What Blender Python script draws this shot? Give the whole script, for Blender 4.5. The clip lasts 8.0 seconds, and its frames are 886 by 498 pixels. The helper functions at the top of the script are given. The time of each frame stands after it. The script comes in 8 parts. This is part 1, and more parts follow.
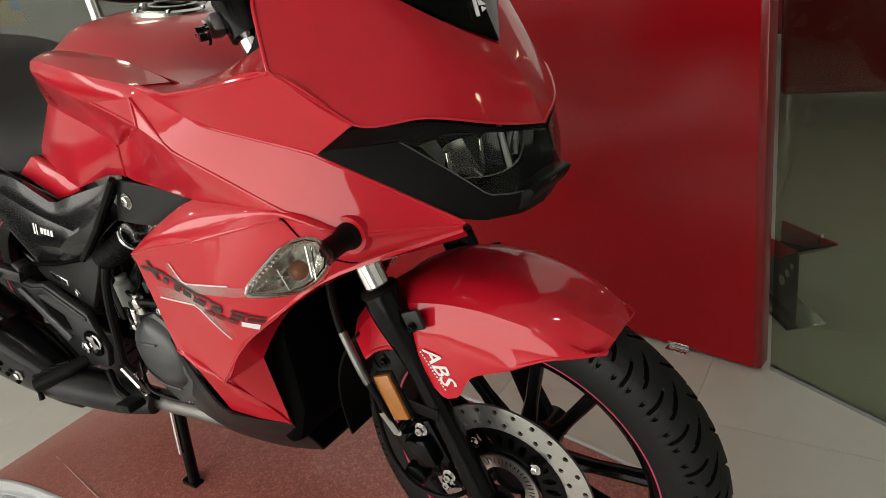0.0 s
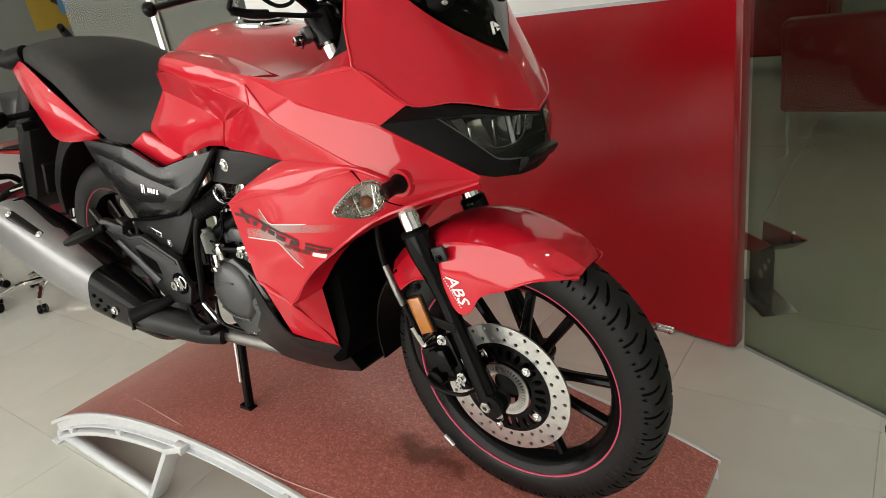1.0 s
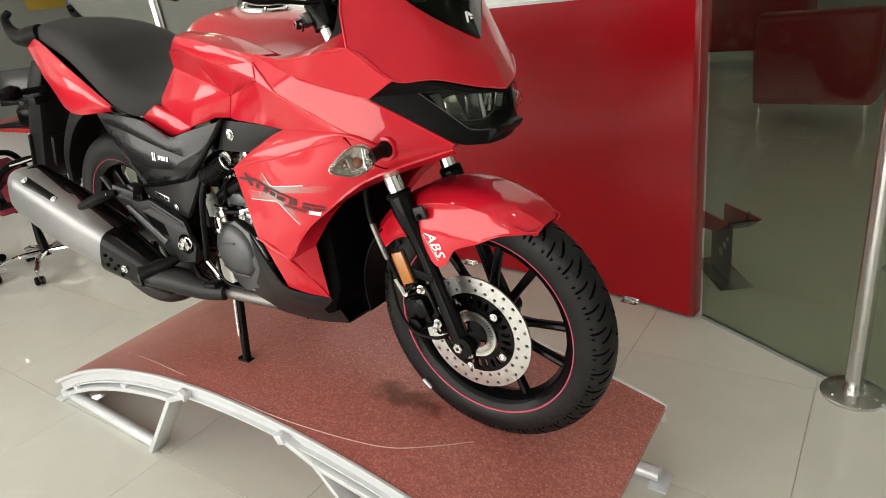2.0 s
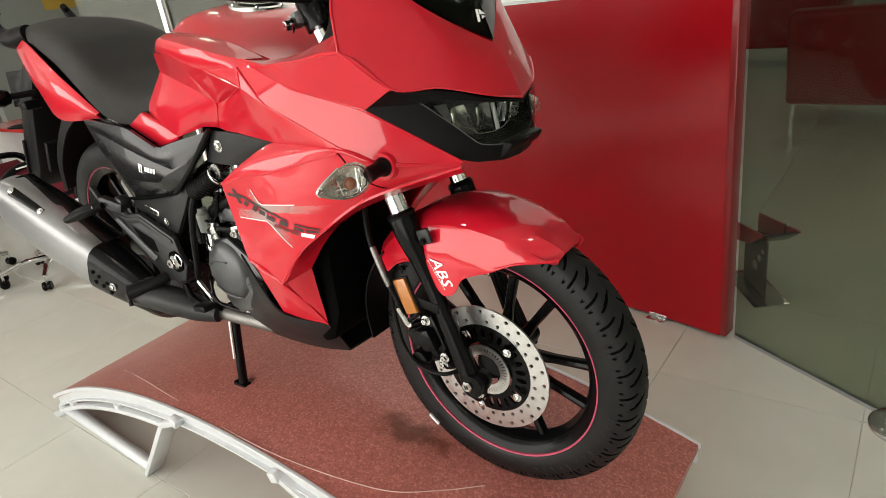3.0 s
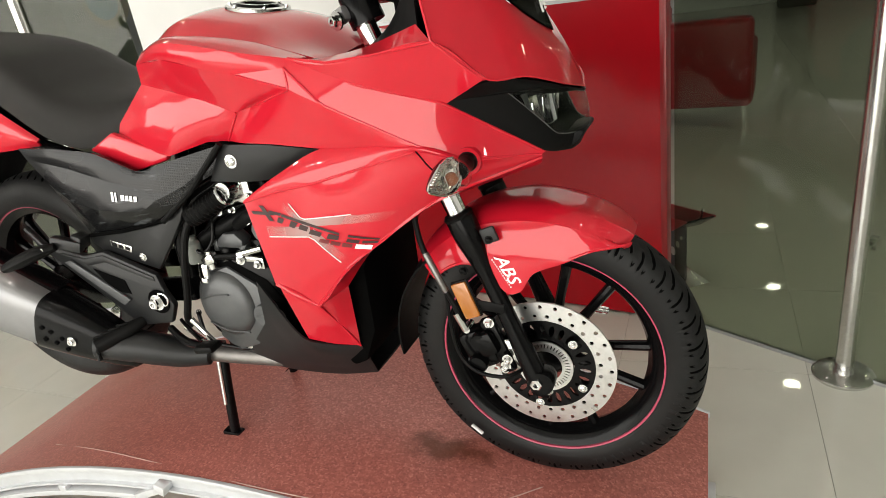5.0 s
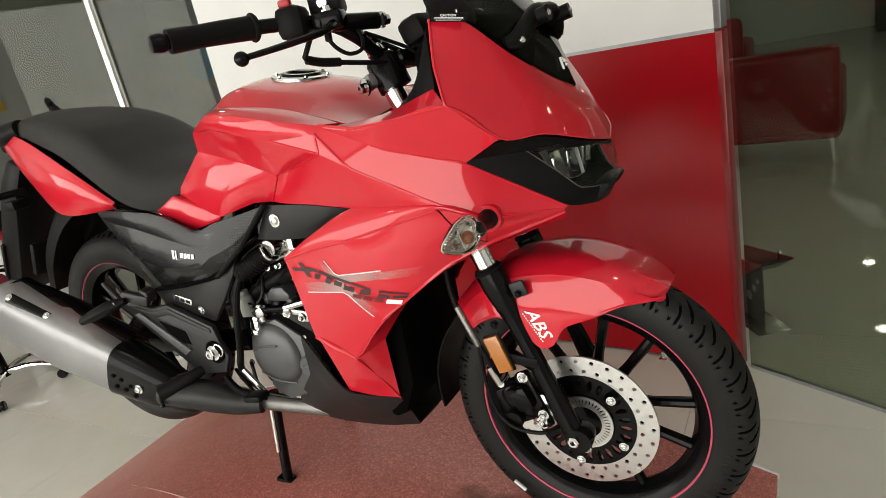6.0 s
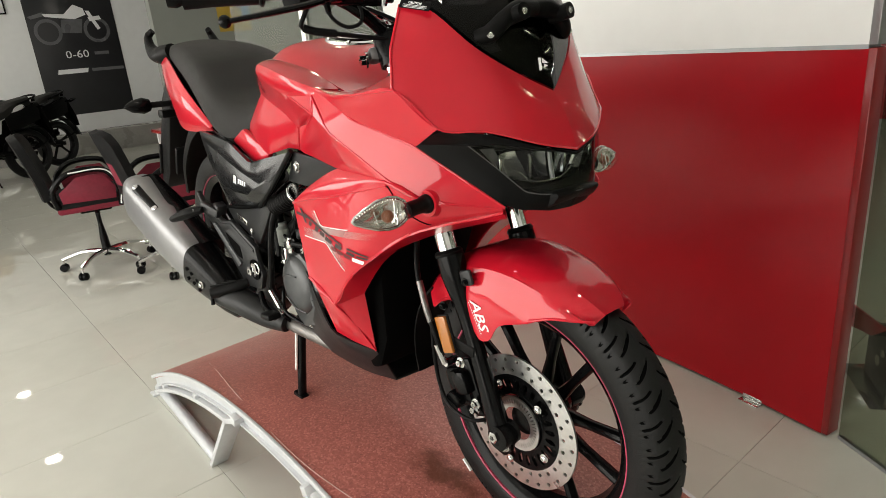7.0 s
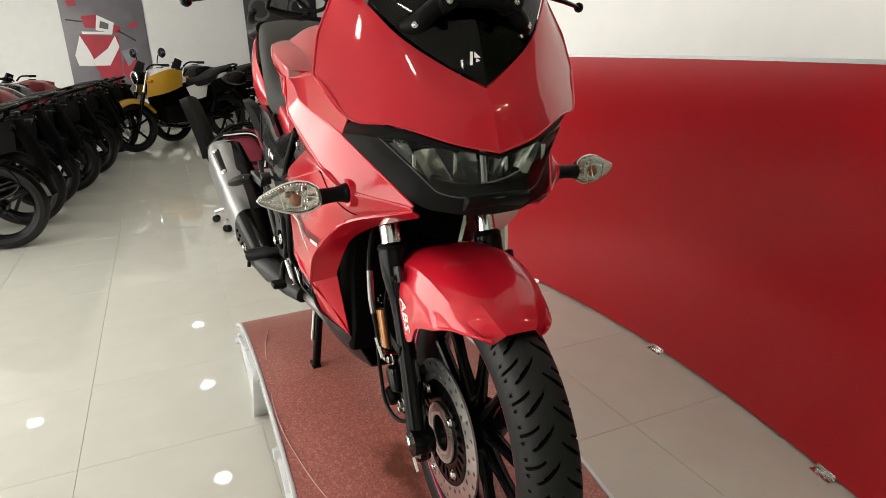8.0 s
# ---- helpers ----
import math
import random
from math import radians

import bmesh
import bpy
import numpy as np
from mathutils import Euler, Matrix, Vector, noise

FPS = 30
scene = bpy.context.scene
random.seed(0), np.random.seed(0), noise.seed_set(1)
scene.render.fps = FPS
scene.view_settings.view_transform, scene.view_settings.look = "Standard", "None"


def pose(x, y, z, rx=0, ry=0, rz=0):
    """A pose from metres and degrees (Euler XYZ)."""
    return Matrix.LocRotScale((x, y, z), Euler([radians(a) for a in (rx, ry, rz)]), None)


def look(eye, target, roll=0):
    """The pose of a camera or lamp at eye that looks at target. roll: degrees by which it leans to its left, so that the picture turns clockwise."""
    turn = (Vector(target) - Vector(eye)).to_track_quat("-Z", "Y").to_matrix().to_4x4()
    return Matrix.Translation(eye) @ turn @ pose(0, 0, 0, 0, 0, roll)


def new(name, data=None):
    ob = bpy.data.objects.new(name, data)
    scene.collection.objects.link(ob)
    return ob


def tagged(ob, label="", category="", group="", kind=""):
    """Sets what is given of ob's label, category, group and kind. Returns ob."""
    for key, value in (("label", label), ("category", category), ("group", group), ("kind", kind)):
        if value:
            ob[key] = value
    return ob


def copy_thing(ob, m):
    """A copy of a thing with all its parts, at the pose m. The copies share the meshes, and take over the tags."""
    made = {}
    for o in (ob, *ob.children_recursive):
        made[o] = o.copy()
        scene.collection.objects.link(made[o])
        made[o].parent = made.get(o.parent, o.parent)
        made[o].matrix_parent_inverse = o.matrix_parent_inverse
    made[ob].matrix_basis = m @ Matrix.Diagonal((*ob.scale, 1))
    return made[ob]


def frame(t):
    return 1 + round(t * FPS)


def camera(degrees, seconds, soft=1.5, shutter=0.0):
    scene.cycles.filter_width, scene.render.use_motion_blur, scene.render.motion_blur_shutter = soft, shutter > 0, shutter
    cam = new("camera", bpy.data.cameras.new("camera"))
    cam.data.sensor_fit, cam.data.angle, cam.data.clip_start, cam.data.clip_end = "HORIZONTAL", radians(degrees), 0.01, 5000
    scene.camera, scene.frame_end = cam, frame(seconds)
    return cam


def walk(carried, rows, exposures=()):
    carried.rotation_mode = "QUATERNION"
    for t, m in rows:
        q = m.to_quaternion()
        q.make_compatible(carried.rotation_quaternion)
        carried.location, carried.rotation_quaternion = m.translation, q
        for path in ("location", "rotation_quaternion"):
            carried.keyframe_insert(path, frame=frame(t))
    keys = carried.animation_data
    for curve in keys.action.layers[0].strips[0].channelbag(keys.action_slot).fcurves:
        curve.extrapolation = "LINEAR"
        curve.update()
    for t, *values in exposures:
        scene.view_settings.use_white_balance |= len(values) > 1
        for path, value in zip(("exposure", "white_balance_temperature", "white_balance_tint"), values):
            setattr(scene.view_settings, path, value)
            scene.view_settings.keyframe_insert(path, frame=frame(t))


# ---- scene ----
cam = camera(70.1, 8.0, 0.6)
PATH = [
    (0, (0.434, -0.582, 1.329), (-0.699, 0.87, 0.551), -12.3),
    (0.3, (0.47, -0.611, 1.334), (-0.655, 0.812, 0.528), -11.3),
    (0.5, (0.499, -0.657, 1.339), (-0.66, 0.786, 0.583), -11.4),
    (0.7, (0.535, -0.727, 1.351), (-0.648, 0.696, 0.612), -11.4),
    (1, (0.604, -0.851, 1.354), (-0.566, 0.594, 0.616), -10.7),
    (1.2, (0.656, -0.926, 1.358), (-0.518, 0.535, 0.616), -10.2),
    (1.5, (0.718, -0.995, 1.37), (-0.456, 0.456, 0.651), -9.8),
    (1.7, (0.728, -1.01, 1.367), (-0.404, 0.454, 0.61), -9.3),
    (2.8, (0.677, -0.879, 1.348), (-0.469, 0.56, 0.564), -9.6),
    (3, (0.654, -0.852, 1.351), (-0.528, 0.565, 0.579), -9.9),
    (3.2, (0.624, -0.811, 1.357), (-0.599, 0.565, 0.586), -10.5),
    (3.5, (0.59, -0.759, 1.353), (-0.67, 0.557, 0.528), -11.2),
    (3.7, (0.575, -0.74, 1.348), (-0.663, 0.57, 0.508), -11.5),
    (4, (0.547, -0.757, 1.342), (-0.65, 0.594, 0.481), -10.4),
    (4.2, (0.52, -0.805, 1.329), (-0.645, 0.551, 0.422), -7.8),
    (4.5, (0.405, -0.901, 1.304), (-0.555, 0.605, 0.402), -8.3),
    (4.7, (0.337, -0.961, 1.328), (-0.522, 0.609, 0.446), -9.4),
    (5, (0.3, -1.023, 1.354), (-0.477, 0.651, 0.583), -10.2),
    (5.2, (0.291, -1.044, 1.366), (-0.496, 0.656, 0.664), -10.2),
    (6.3, (0.445, -0.888, 1.362), (-0.675, 0.657, 0.764), -11.3),
    (6.4, (0.468, -0.811, 1.367), (-0.678, 0.666, 0.768), -9.6),
    (6.5, (0.525, -0.802, 1.362), (-0.751, 0.61, 0.747), -8.5),
    (6.7, (0.609, -0.776, 1.366), (-0.718, 0.572, 0.746), -7.7),
    (7, (0.753, -0.748, 1.338), (-0.726, 0.449, 0.722), -6.1),
    (7.2, (0.844, -0.737, 1.336), (-0.672, 0.437, 0.687), -5.1),
    (7.5, (0.919, -0.677, 1.357), (-0.642, 0.402, 0.726), -5.7),
    (7.7, (0.974, -0.59, 1.338), (-0.726, 0.372, 0.736), -5.4),
    (8, (0.945, -0.375, 1.306), (-0.813, 0.365, 0.703), -2.9),
]
LEVEL = pose(0, 0, 0, 0.5, -1.1, 0)
walk(cam, [(t, LEVEL @ look(eye, target, roll)) for t, eye, target, roll in PATH],
     [(0, -0.6, 6800, 9), (0.5, -0.42, 6800, 9), (1.0, -0.24, 6800, 9), (1.4, -0.04, 6800, 9), (5.2, -0.06, 6800, 9), (6.3, -0.3, 6800, 9), (6.7, -0.24, 6800, 9), (7.2, -0.04, 6800, 9), (8.0, -0.04, 6800, 9)])


# ---- daylight, ceiling lamps, exposure ----
world = bpy.data.worlds.new("sky")
world.use_nodes = True
scene.world = world
sky = world.node_tree.nodes.new("ShaderNodeTexSky")
sky.sky_type, sky.sun_disc, sky.sun_elevation, sky.sun_rotation = "NISHITA", False, radians(50), radians(200)
world.node_tree.links.new(sky.outputs[0], world.node_tree.nodes["Background"].inputs[0])
world.node_tree.nodes["Background"].inputs[1].default_value = 0.08
scene.view_settings.exposure = 0.0


def window_light(name, x, y, z, width, height, rz, watts, color=(1.0, 0.98, 0.95)):
    """Sky light that comes in through a glazed opening; rz turns the lamp about z, at 0 it shines along +y."""
    data = bpy.data.lights.new(name, "AREA")
    data.shape, data.size, data.size_y, data.energy, data.color = "RECTANGLE", width, height, watts, color
    ob = new(name, data)
    ob.matrix_world = pose(x, y, z, 90, 0, rz)
    return ob


window_light("window_daylight", -3.9, -4.32, 1.45, 11.2, 2.5, 0, 450)


# ---- materials ----
def material(name, color, rough=0.5, metal=0.0, coat=0.0, vary=0.0, scale=40.0, bump=0.0, bump_scale=None, ior=1.5, coat_rough=0.05, spec=0.5):
    """A surface with a base colour that varies at two scales, and a fine relief."""
    m = bpy.data.materials.new(name)
    m.use_nodes = True
    tree = m.node_tree
    b = tree.nodes["Principled BSDF"]
    b.inputs["Base Color"].default_value = (*color, 1)
    b.inputs["Roughness"].default_value = rough
    b.inputs["Metallic"].default_value = metal
    b.inputs["IOR"].default_value = ior
    b.inputs["Specular IOR Level"].default_value = spec
    b.inputs["Coat Weight"].default_value = coat
    b.inputs["Coat Roughness"].default_value = coat_rough
    if vary or bump:
        at = tree.nodes.new("ShaderNodeTexCoord")
        fine, broad = tree.nodes.new("ShaderNodeTexNoise"), tree.nodes.new("ShaderNodeTexNoise")
        fine.inputs["Scale"].default_value, fine.inputs["Detail"].default_value = scale, 6
        broad.inputs["Scale"].default_value, broad.inputs["Detail"].default_value = scale / 14, 3
        for n in (fine, broad):
            tree.links.new(at.outputs["Object"], n.inputs["Vector"])
    if vary:
        add = tree.nodes.new("ShaderNodeMath")
        add.operation = "ADD"
        tree.links.new(fine.outputs["Fac"], add.inputs[0])
        tree.links.new(broad.outputs["Fac"], add.inputs[1])
        ramp = tree.nodes.new("ShaderNodeMapRange")
        ramp.inputs["From Min"].default_value, ramp.inputs["From Max"].default_value = 0.6, 1.4
        ramp.inputs["To Min"].default_value, ramp.inputs["To Max"].default_value = 1 - vary, 1 + vary
        tree.links.new(add.outputs[0], ramp.inputs["Value"])
        mul = tree.nodes.new("ShaderNodeVectorMath")
        mul.operation = "SCALE"
        mul.inputs[0].default_value = color
        tree.links.new(ramp.outputs[0], mul.inputs["Scale"])
        tree.links.new(mul.outputs[0], b.inputs["Base Color"])
        rr = tree.nodes.new("ShaderNodeMapRange")
        rr.inputs["From Min"].default_value, rr.inputs["From Max"].default_value = 0.35, 0.65
        rr.inputs["To Min"].default_value, rr.inputs["To Max"].default_value = max(0.0, rough * (1 - vary)), min(1.0, rough * (1 + vary))
        tree.links.new(broad.outputs["Fac"], rr.inputs["Value"])
        tree.links.new(rr.outputs[0], b.inputs["Roughness"])
    if bump:
        rel = tree.nodes.new("ShaderNodeTexNoise")
        rel.inputs["Scale"].default_value, rel.inputs["Detail"].default_value = bump_scale or scale, 4
        tree.links.new(at.outputs["Object"], rel.inputs["Vector"])
        bn = tree.nodes.new("ShaderNodeBump")
        bn.inputs["Strength"].default_value, bn.inputs["Distance"].default_value = bump, 0.002
        tree.links.new(rel.outputs["Fac"], bn.inputs["Height"])
        tree.links.new(bn.outputs[0], b.inputs["Normal"])
    return m


def glass(name, color=(1, 1, 1), rough=0.0, ior=1.45):
    m = bpy.data.materials.new(name)
    m.use_nodes = True
    b = m.node_tree.nodes["Principled BSDF"]
    b.inputs["Base Color"].default_value = (*color, 1)
    b.inputs["Roughness"].default_value, b.inputs["IOR"].default_value = rough, ior
    b.inputs["Transmission Weight"].default_value = 1.0
    return m


def thin_glass(name, tint=(0.85, 0.9, 0.88)):
    """A pane: clear, with a mirror gloss that grows at a slant."""
    m = bpy.data.materials.new(name)
    m.use_nodes = True
    tree = m.node_tree
    tree.nodes.remove(tree.nodes["Principled BSDF"])
    mix, clear, shine, slant, power, gain = (tree.nodes.new("ShaderNode" + n) for n in ("MixShader", "BsdfTransparent", "BsdfGlossy", "LayerWeight", "Math", "Math"))
    clear.inputs[0].default_value = (*tint, 1)
    shine.inputs["Roughness"].default_value = 0.02
    slant.inputs["Blend"].default_value = 0.5
    power.operation, gain.operation = "POWER", "MULTIPLY_ADD"
    power.inputs[1].default_value = 4.0
    gain.inputs[1].default_value, gain.inputs[2].default_value = 0.6, 0.028
    tree.links.new(slant.outputs["Facing"], power.inputs[0])
    tree.links.new(power.outputs[0], gain.inputs[0])
    tree.links.new(gain.outputs[0], mix.inputs[0])
    tree.links.new(clear.outputs[0], mix.inputs[1])
    tree.links.new(shine.outputs[0], mix.inputs[2])
    tree.links.new(mix.outputs[0], tree.nodes["Material Output"].inputs["Surface"])
    return m


def glow(name, color, strength):
    m = bpy.data.materials.new(name)
    m.use_nodes = True
    b = m.node_tree.nodes["Principled BSDF"]
    b.inputs["Emission Color"].default_value, b.inputs["Emission Strength"].default_value = (*color, 1), strength
    return m


RED = material("red_gloss_paint", (0.54, 0.009, 0.024), 0.34, 0.0, 0.9, 0.04, 30, coat_rough=0.045, spec=0.1)
RED_DULL = material("red_moulded_plastic", (0.42, 0.012, 0.02), 0.4, 0.0, 0.2, 0.08, 40)
BLACK = material("black_textured_plastic", (0.0045, 0.0045, 0.0045), 0.42, 0, 0, 0.15, 60, 0.15, 900, spec=0.1)
SATIN = material("satin_black_enamel", (0.003, 0.003, 0.0032), 0.2, 0, 0.0, 0.1, 60, spec=0.14)
# Dull black plastic; also coloured-in shade for tyre grooves and small hollows.
DEEP = material("dull_black_plastic_and_shade", (0.0014, 0.0014, 0.0014), 0.7, 0, 0, 0.1, 60, spec=0.03)
GREY = material("dark_grey_satin_plastic", (0.011, 0.0115, 0.012), 0.4, 0.0, 0.0, 0.1, 80, 0.06, 900, spec=0.35)
ENGINE = material("grey_engine_paint", (0.085, 0.088, 0.09), 0.4, 0.35, 0.0, 0.15, 60, 0.1, 500)
STEEL = material("brushed_steel", (0.62, 0.62, 0.60), 0.22, 1.0, 0, 0.12, 90)
CHROME = material("polished_chrome", (0.80, 0.80, 0.80), 0.07, 1.0, 0, 0.05, 60)
SILVER = material("silver_muffler_paint", (0.25, 0.25, 0.255), 0.36, 0.6, 0.15, 0.08, 40)
PIPE = material("heat_stained_pipe", (0.21, 0.20, 0.19), 0.42, 0.9, 0, 0.3, 25)
DISC = material("machined_disc_steel", (0.66, 0.66, 0.65), 0.30, 1.0, 0, 0.1, 120)
RUBBER = material("tyre_rubber", (0.0055, 0.0055, 0.0055), 0.52, 0, 0, 0.25, 50, 0.25, 500, spec=0.28)
VINYL = material("black_seat_vinyl", (0.012, 0.0112, 0.0102), 0.6, 0, 0, 0.12, 30, 0.35, 1400, spec=0.3)
ALU = material("white_anodised_aluminium", (0.66, 0.68, 0.70), 0.36, 0.35, 0, 0.08, 30)
WHITE = material("white_paint", (0.78, 0.79, 0.78), 0.6, 0, 0, 0.04, 8, 0.05, 200)
# White with the inner wall's weak light put into the base colour.
WHITE_DIM = material("dimmed_white", (0.215, 0.228, 0.208), 0.65, 0, 0, 0.05, 6, 0.05, 200)
PRINT_WHITE = material("white_print", (0.80, 0.80, 0.80), 0.4, 0, 0, 0.05, 80)
PRINT_BLACK = material("black_print", (0.03, 0.012, 0.012), 0.4, 0, 0, 0.05, 80)
STRIPE = material("pink_rim_tape", (0.42, 0.05, 0.10), 0.35, 0, 0, 0.1, 80)
AMBER = material("amber_reflector", (0.38, 0.13, 0.018), 0.2, 0, 0.6, 0.1, 60)
BULB = material("amber_bulb", (0.24, 0.075, 0.03), 0.3, 0, 0.5, 0.1, 60)
REFLECT = material("lamp_reflector", (0.86, 0.86, 0.85), 0.10, 1.0)
BOWL = material("satin_silver_bowl", (0.86, 0.85, 0.82), 0.2, 0.85, 0, 0.15, 90)
DUSK = material("dark_silver_bowl", (0.26, 0.265, 0.28), 0.16, 0.9, 0, 0.15, 90)
LENS = thin_glass("clear_lens", (0.92, 0.92, 0.90))
SMOKE = thin_glass("smoked_screen", (0.10, 0.10, 0.10))
PANE = thin_glass("clear_pane", (0.80, 0.83, 0.80))
SHEET = thin_glass("green_tinted_sheet", (0.65, 0.69, 0.61))
LAMP = glow("lamp_diffuser", (1.0, 0.96, 0.9), 60.0)


def faded_print(name, color):
    """Print that fades out towards the ends of its shape, by the mesh's own fade values."""
    m = material(name, color, 0.4, 0.2, 0, 0.1, 80)
    at = m.node_tree.nodes.new("ShaderNodeAttribute")
    at.attribute_name = "fade"
    m.node_tree.links.new(at.outputs["Fac"], m.node_tree.nodes["Principled BSDF"].inputs["Alpha"])
    return m


PRINT_FADED = faded_print("faded_silver_print", (0.50, 0.40, 0.38))
PRINT_RED = material("dark_red_print", (0.13, 0.006, 0.008), 0.4, 0, 0, 0.05, 80)


# ---- shaping tools ----
def part(name, bm, mat, parent=None, label="", smooth=35, kind=""):
    """Links a bmesh as one mesh object under a thing or a part."""
    bmesh.ops.recalc_face_normals(bm, faces=bm.faces)
    me = bpy.data.meshes.new(name)
    bm.to_mesh(me)
    bm.free()
    for p in me.polygons:
        p.use_smooth = smooth > 0
    if smooth > 0:
        me.set_sharp_from_angle(angle=radians(smooth))
    me.materials.append(mat)
    ob = new(name, me)
    ob.parent = parent
    if parent is not None and parent.type == "MESH":
        ob.matrix_parent_inverse = Matrix()
    return tagged(ob, label, kind=kind)


def thing(name, m, label, category, group=""):
    ob = new(name)
    ob.empty_display_size = 0.1
    ob.matrix_world = m
    return tagged(ob, label, category, group)


def join(*bms):
    """One bmesh out of several."""
    out = bmesh.new()
    for b in bms:
        me = bpy.data.meshes.new("tmp")
        b.to_mesh(me)
        b.free()
        out.from_mesh(me)
        bpy.data.meshes.remove(me)
    return out


def moved(bm, m):
    bmesh.ops.transform(bm, matrix=m, verts=bm.verts)
    return bm


def mirrored(bm, side):
    """side -1 keeps the shape (the right side), +1 mirrors it to the left."""
    if side > 0:
        for v in bm.verts:
            v.co.y = -v.co.y
        bmesh.ops.reverse_faces(bm, faces=bm.faces)
    return bm


def bevelled(bm, width, segments=2, angle=30):
    edges = [e for e in bm.edges if len(e.link_faces) == 2 and e.calc_face_angle(0) > radians(angle)]
    if width and edges:
        bmesh.ops.bevel(bm, geom=edges, offset=width, segments=segments, profile=0.5, affect="EDGES", clamp_overlap=True)
    return bm


def box(sx, sy, sz, m=None, bevel=0.0, segments=2):
    bm = bmesh.new()
    bmesh.ops.create_cube(bm, size=1, matrix=Matrix.Diagonal((sx, sy, sz, 1)))
    bevelled(bm, bevel, segments)
    return moved(bm, m) if m is not None else bm


def slab(outline, y0, y1, bevel=0.0, axis="y"):
    """A plate: an outline in x and z, thick from y0 to y1 (axis z: outline in x and y, thick in z)."""
    bm = bmesh.new()
    put = (lambda p, d: (p[0], d, p[1])) if axis == "y" else (lambda p, d: (p[0], p[1], d)) if axis == "z" else (lambda p, d: (d, p[0], p[1]))
    a = [bm.verts.new(put(p, y0)) for p in outline]
    b = [bm.verts.new(put(p, y1)) for p in outline]
    bm.faces.new(a)
    bm.faces.new(b[::-1])
    n = len(outline)
    for i in range(n):
        bm.faces.new((a[i], b[i], b[(i + 1) % n], a[(i + 1) % n]))
    bmesh.ops.recalc_face_normals(bm, faces=bm.faces)
    return bevelled(bm, bevel, 2, 40)


def curve(points, n, smooth=True):
    """n points spaced along a polyline, or along the smooth curve through its points."""
    pts = [Vector(p) for p in points]
    if len(pts) == 2 or not smooth:
        fine = pts
    else:
        fine = []
        ext = [2 * pts[0] - pts[1], *pts, 2 * pts[-1] - pts[-2]]
        for i in range(1, len(ext) - 2):
            p0, p1, p2, p3 = ext[i - 1 : i + 3]
            for k in range(10):
                t = k / 10
                fine.append(0.5 * (2 * p1 + (p2 - p0) * t + (2 * p0 - 5 * p1 + 4 * p2 - p3) * t * t + (3 * p1 - p0 - 3 * p2 + p3) * t**3))
        fine.append(pts[-1])
    steps = [0.0]
    for a, b in zip(fine, fine[1:]):
        steps.append(steps[-1] + (b - a).length)
    out, j = [], 0
    for i in range(n):
        d = steps[-1] * i / (n - 1)
        while j < len(fine) - 2 and steps[j + 1] < d:
            j += 1
        span = steps[j + 1] - steps[j]
        out.append(fine[j].lerp(fine[j + 1], (d - steps[j]) / span if span > 1e-9 else 0))
    return out


def skin(rails, n=16, m=4, bulge=0.0, thick=0.004, smooth=True, toward=(0, -1, 0), creased=True, side=-1):
    """A moulded panel stretched over rails (polylines), each spaced to n points, m steps from one rail to the next.
    bulge swells each strip between two rails; with creased off the strips run into one another as one curved face."""
    lines = [curve(r, n, smooth) for r in rails]
    rows = []
    if creased or len(lines) < 3:
        for a, b in zip(lines, lines[1:]):
            for k in range(m):
                rows.append(([p.lerp(q, k / m) for p, q in zip(a, b)], 4 * (k / m) * (1 - k / m)))
        rows.append((lines[-1], 0.0))
    else:
        total = (len(lines) - 1) * m + 1
        cols = [curve([l[i] for l in lines], total) for i in range(n)]
        rows = [([cols[i][k] for i in range(n)], 0.0) for k in range(total)]
    bm = bmesh.new()
    grid = [[bm.verts.new(p) for p in row] for row, _ in rows]
    for a, b in zip(grid, grid[1:]):
        for i in range(n - 1):
            quad = [a[i], a[i + 1], b[i + 1], b[i]]
            if len({tuple(v.co) for v in quad}) == 4:
                bm.faces.new(quad)
            else:
                seen = []
                for v in quad:
                    if all((v.co - w.co).length > 1e-7 for w in seen):
                        seen.append(v)
                if len(seen) == 3:
                    bm.faces.new(seen)
    bmesh.ops.remove_doubles(bm, verts=bm.verts, dist=1e-5)
    bmesh.ops.recalc_face_normals(bm, faces=bm.faces)
    bm.normal_update()
    mean = sum((f.normal * f.calc_area() for f in bm.faces), Vector())
    if mean.dot(Vector(toward)) < 0:
        bmesh.ops.reverse_faces(bm, faces=bm.faces)
        bm.normal_update()
    if bulge and (creased or len(lines) < 3):
        normals = {}
        for (row, w), verts in zip(rows, grid):
            for i, v in enumerate(verts):
                if v.is_valid and w:
                    u = i / (n - 1)
                    normals[v] = v.normal * bulge * w * min(1, 8 * u * (1 - u))
        for v, d in normals.items():
            v.co += d
        bm.normal_update()
    if thick:
        outer = list(bm.faces)
        rim = [e for e in bm.edges if e.is_boundary]
        inner, normals = {}, {v: v.normal.copy() for v in bm.verts}
        for v in list(bm.verts):
            inner[v] = bm.verts.new(v.co - normals[v] * thick)
        for f in outer:
            bm.faces.new([inner[v] for v in reversed(f.verts)])
        for e in rim:
            a, b = e.verts
            f = e.link_faces[0]
            vs = list(f.verts)
            if vs[(vs.index(a) + 1) % len(vs)] != b:
                a, b = b, a
            bm.faces.new((b, a, inner[a], inner[b]))
    return mirrored(bm, side)


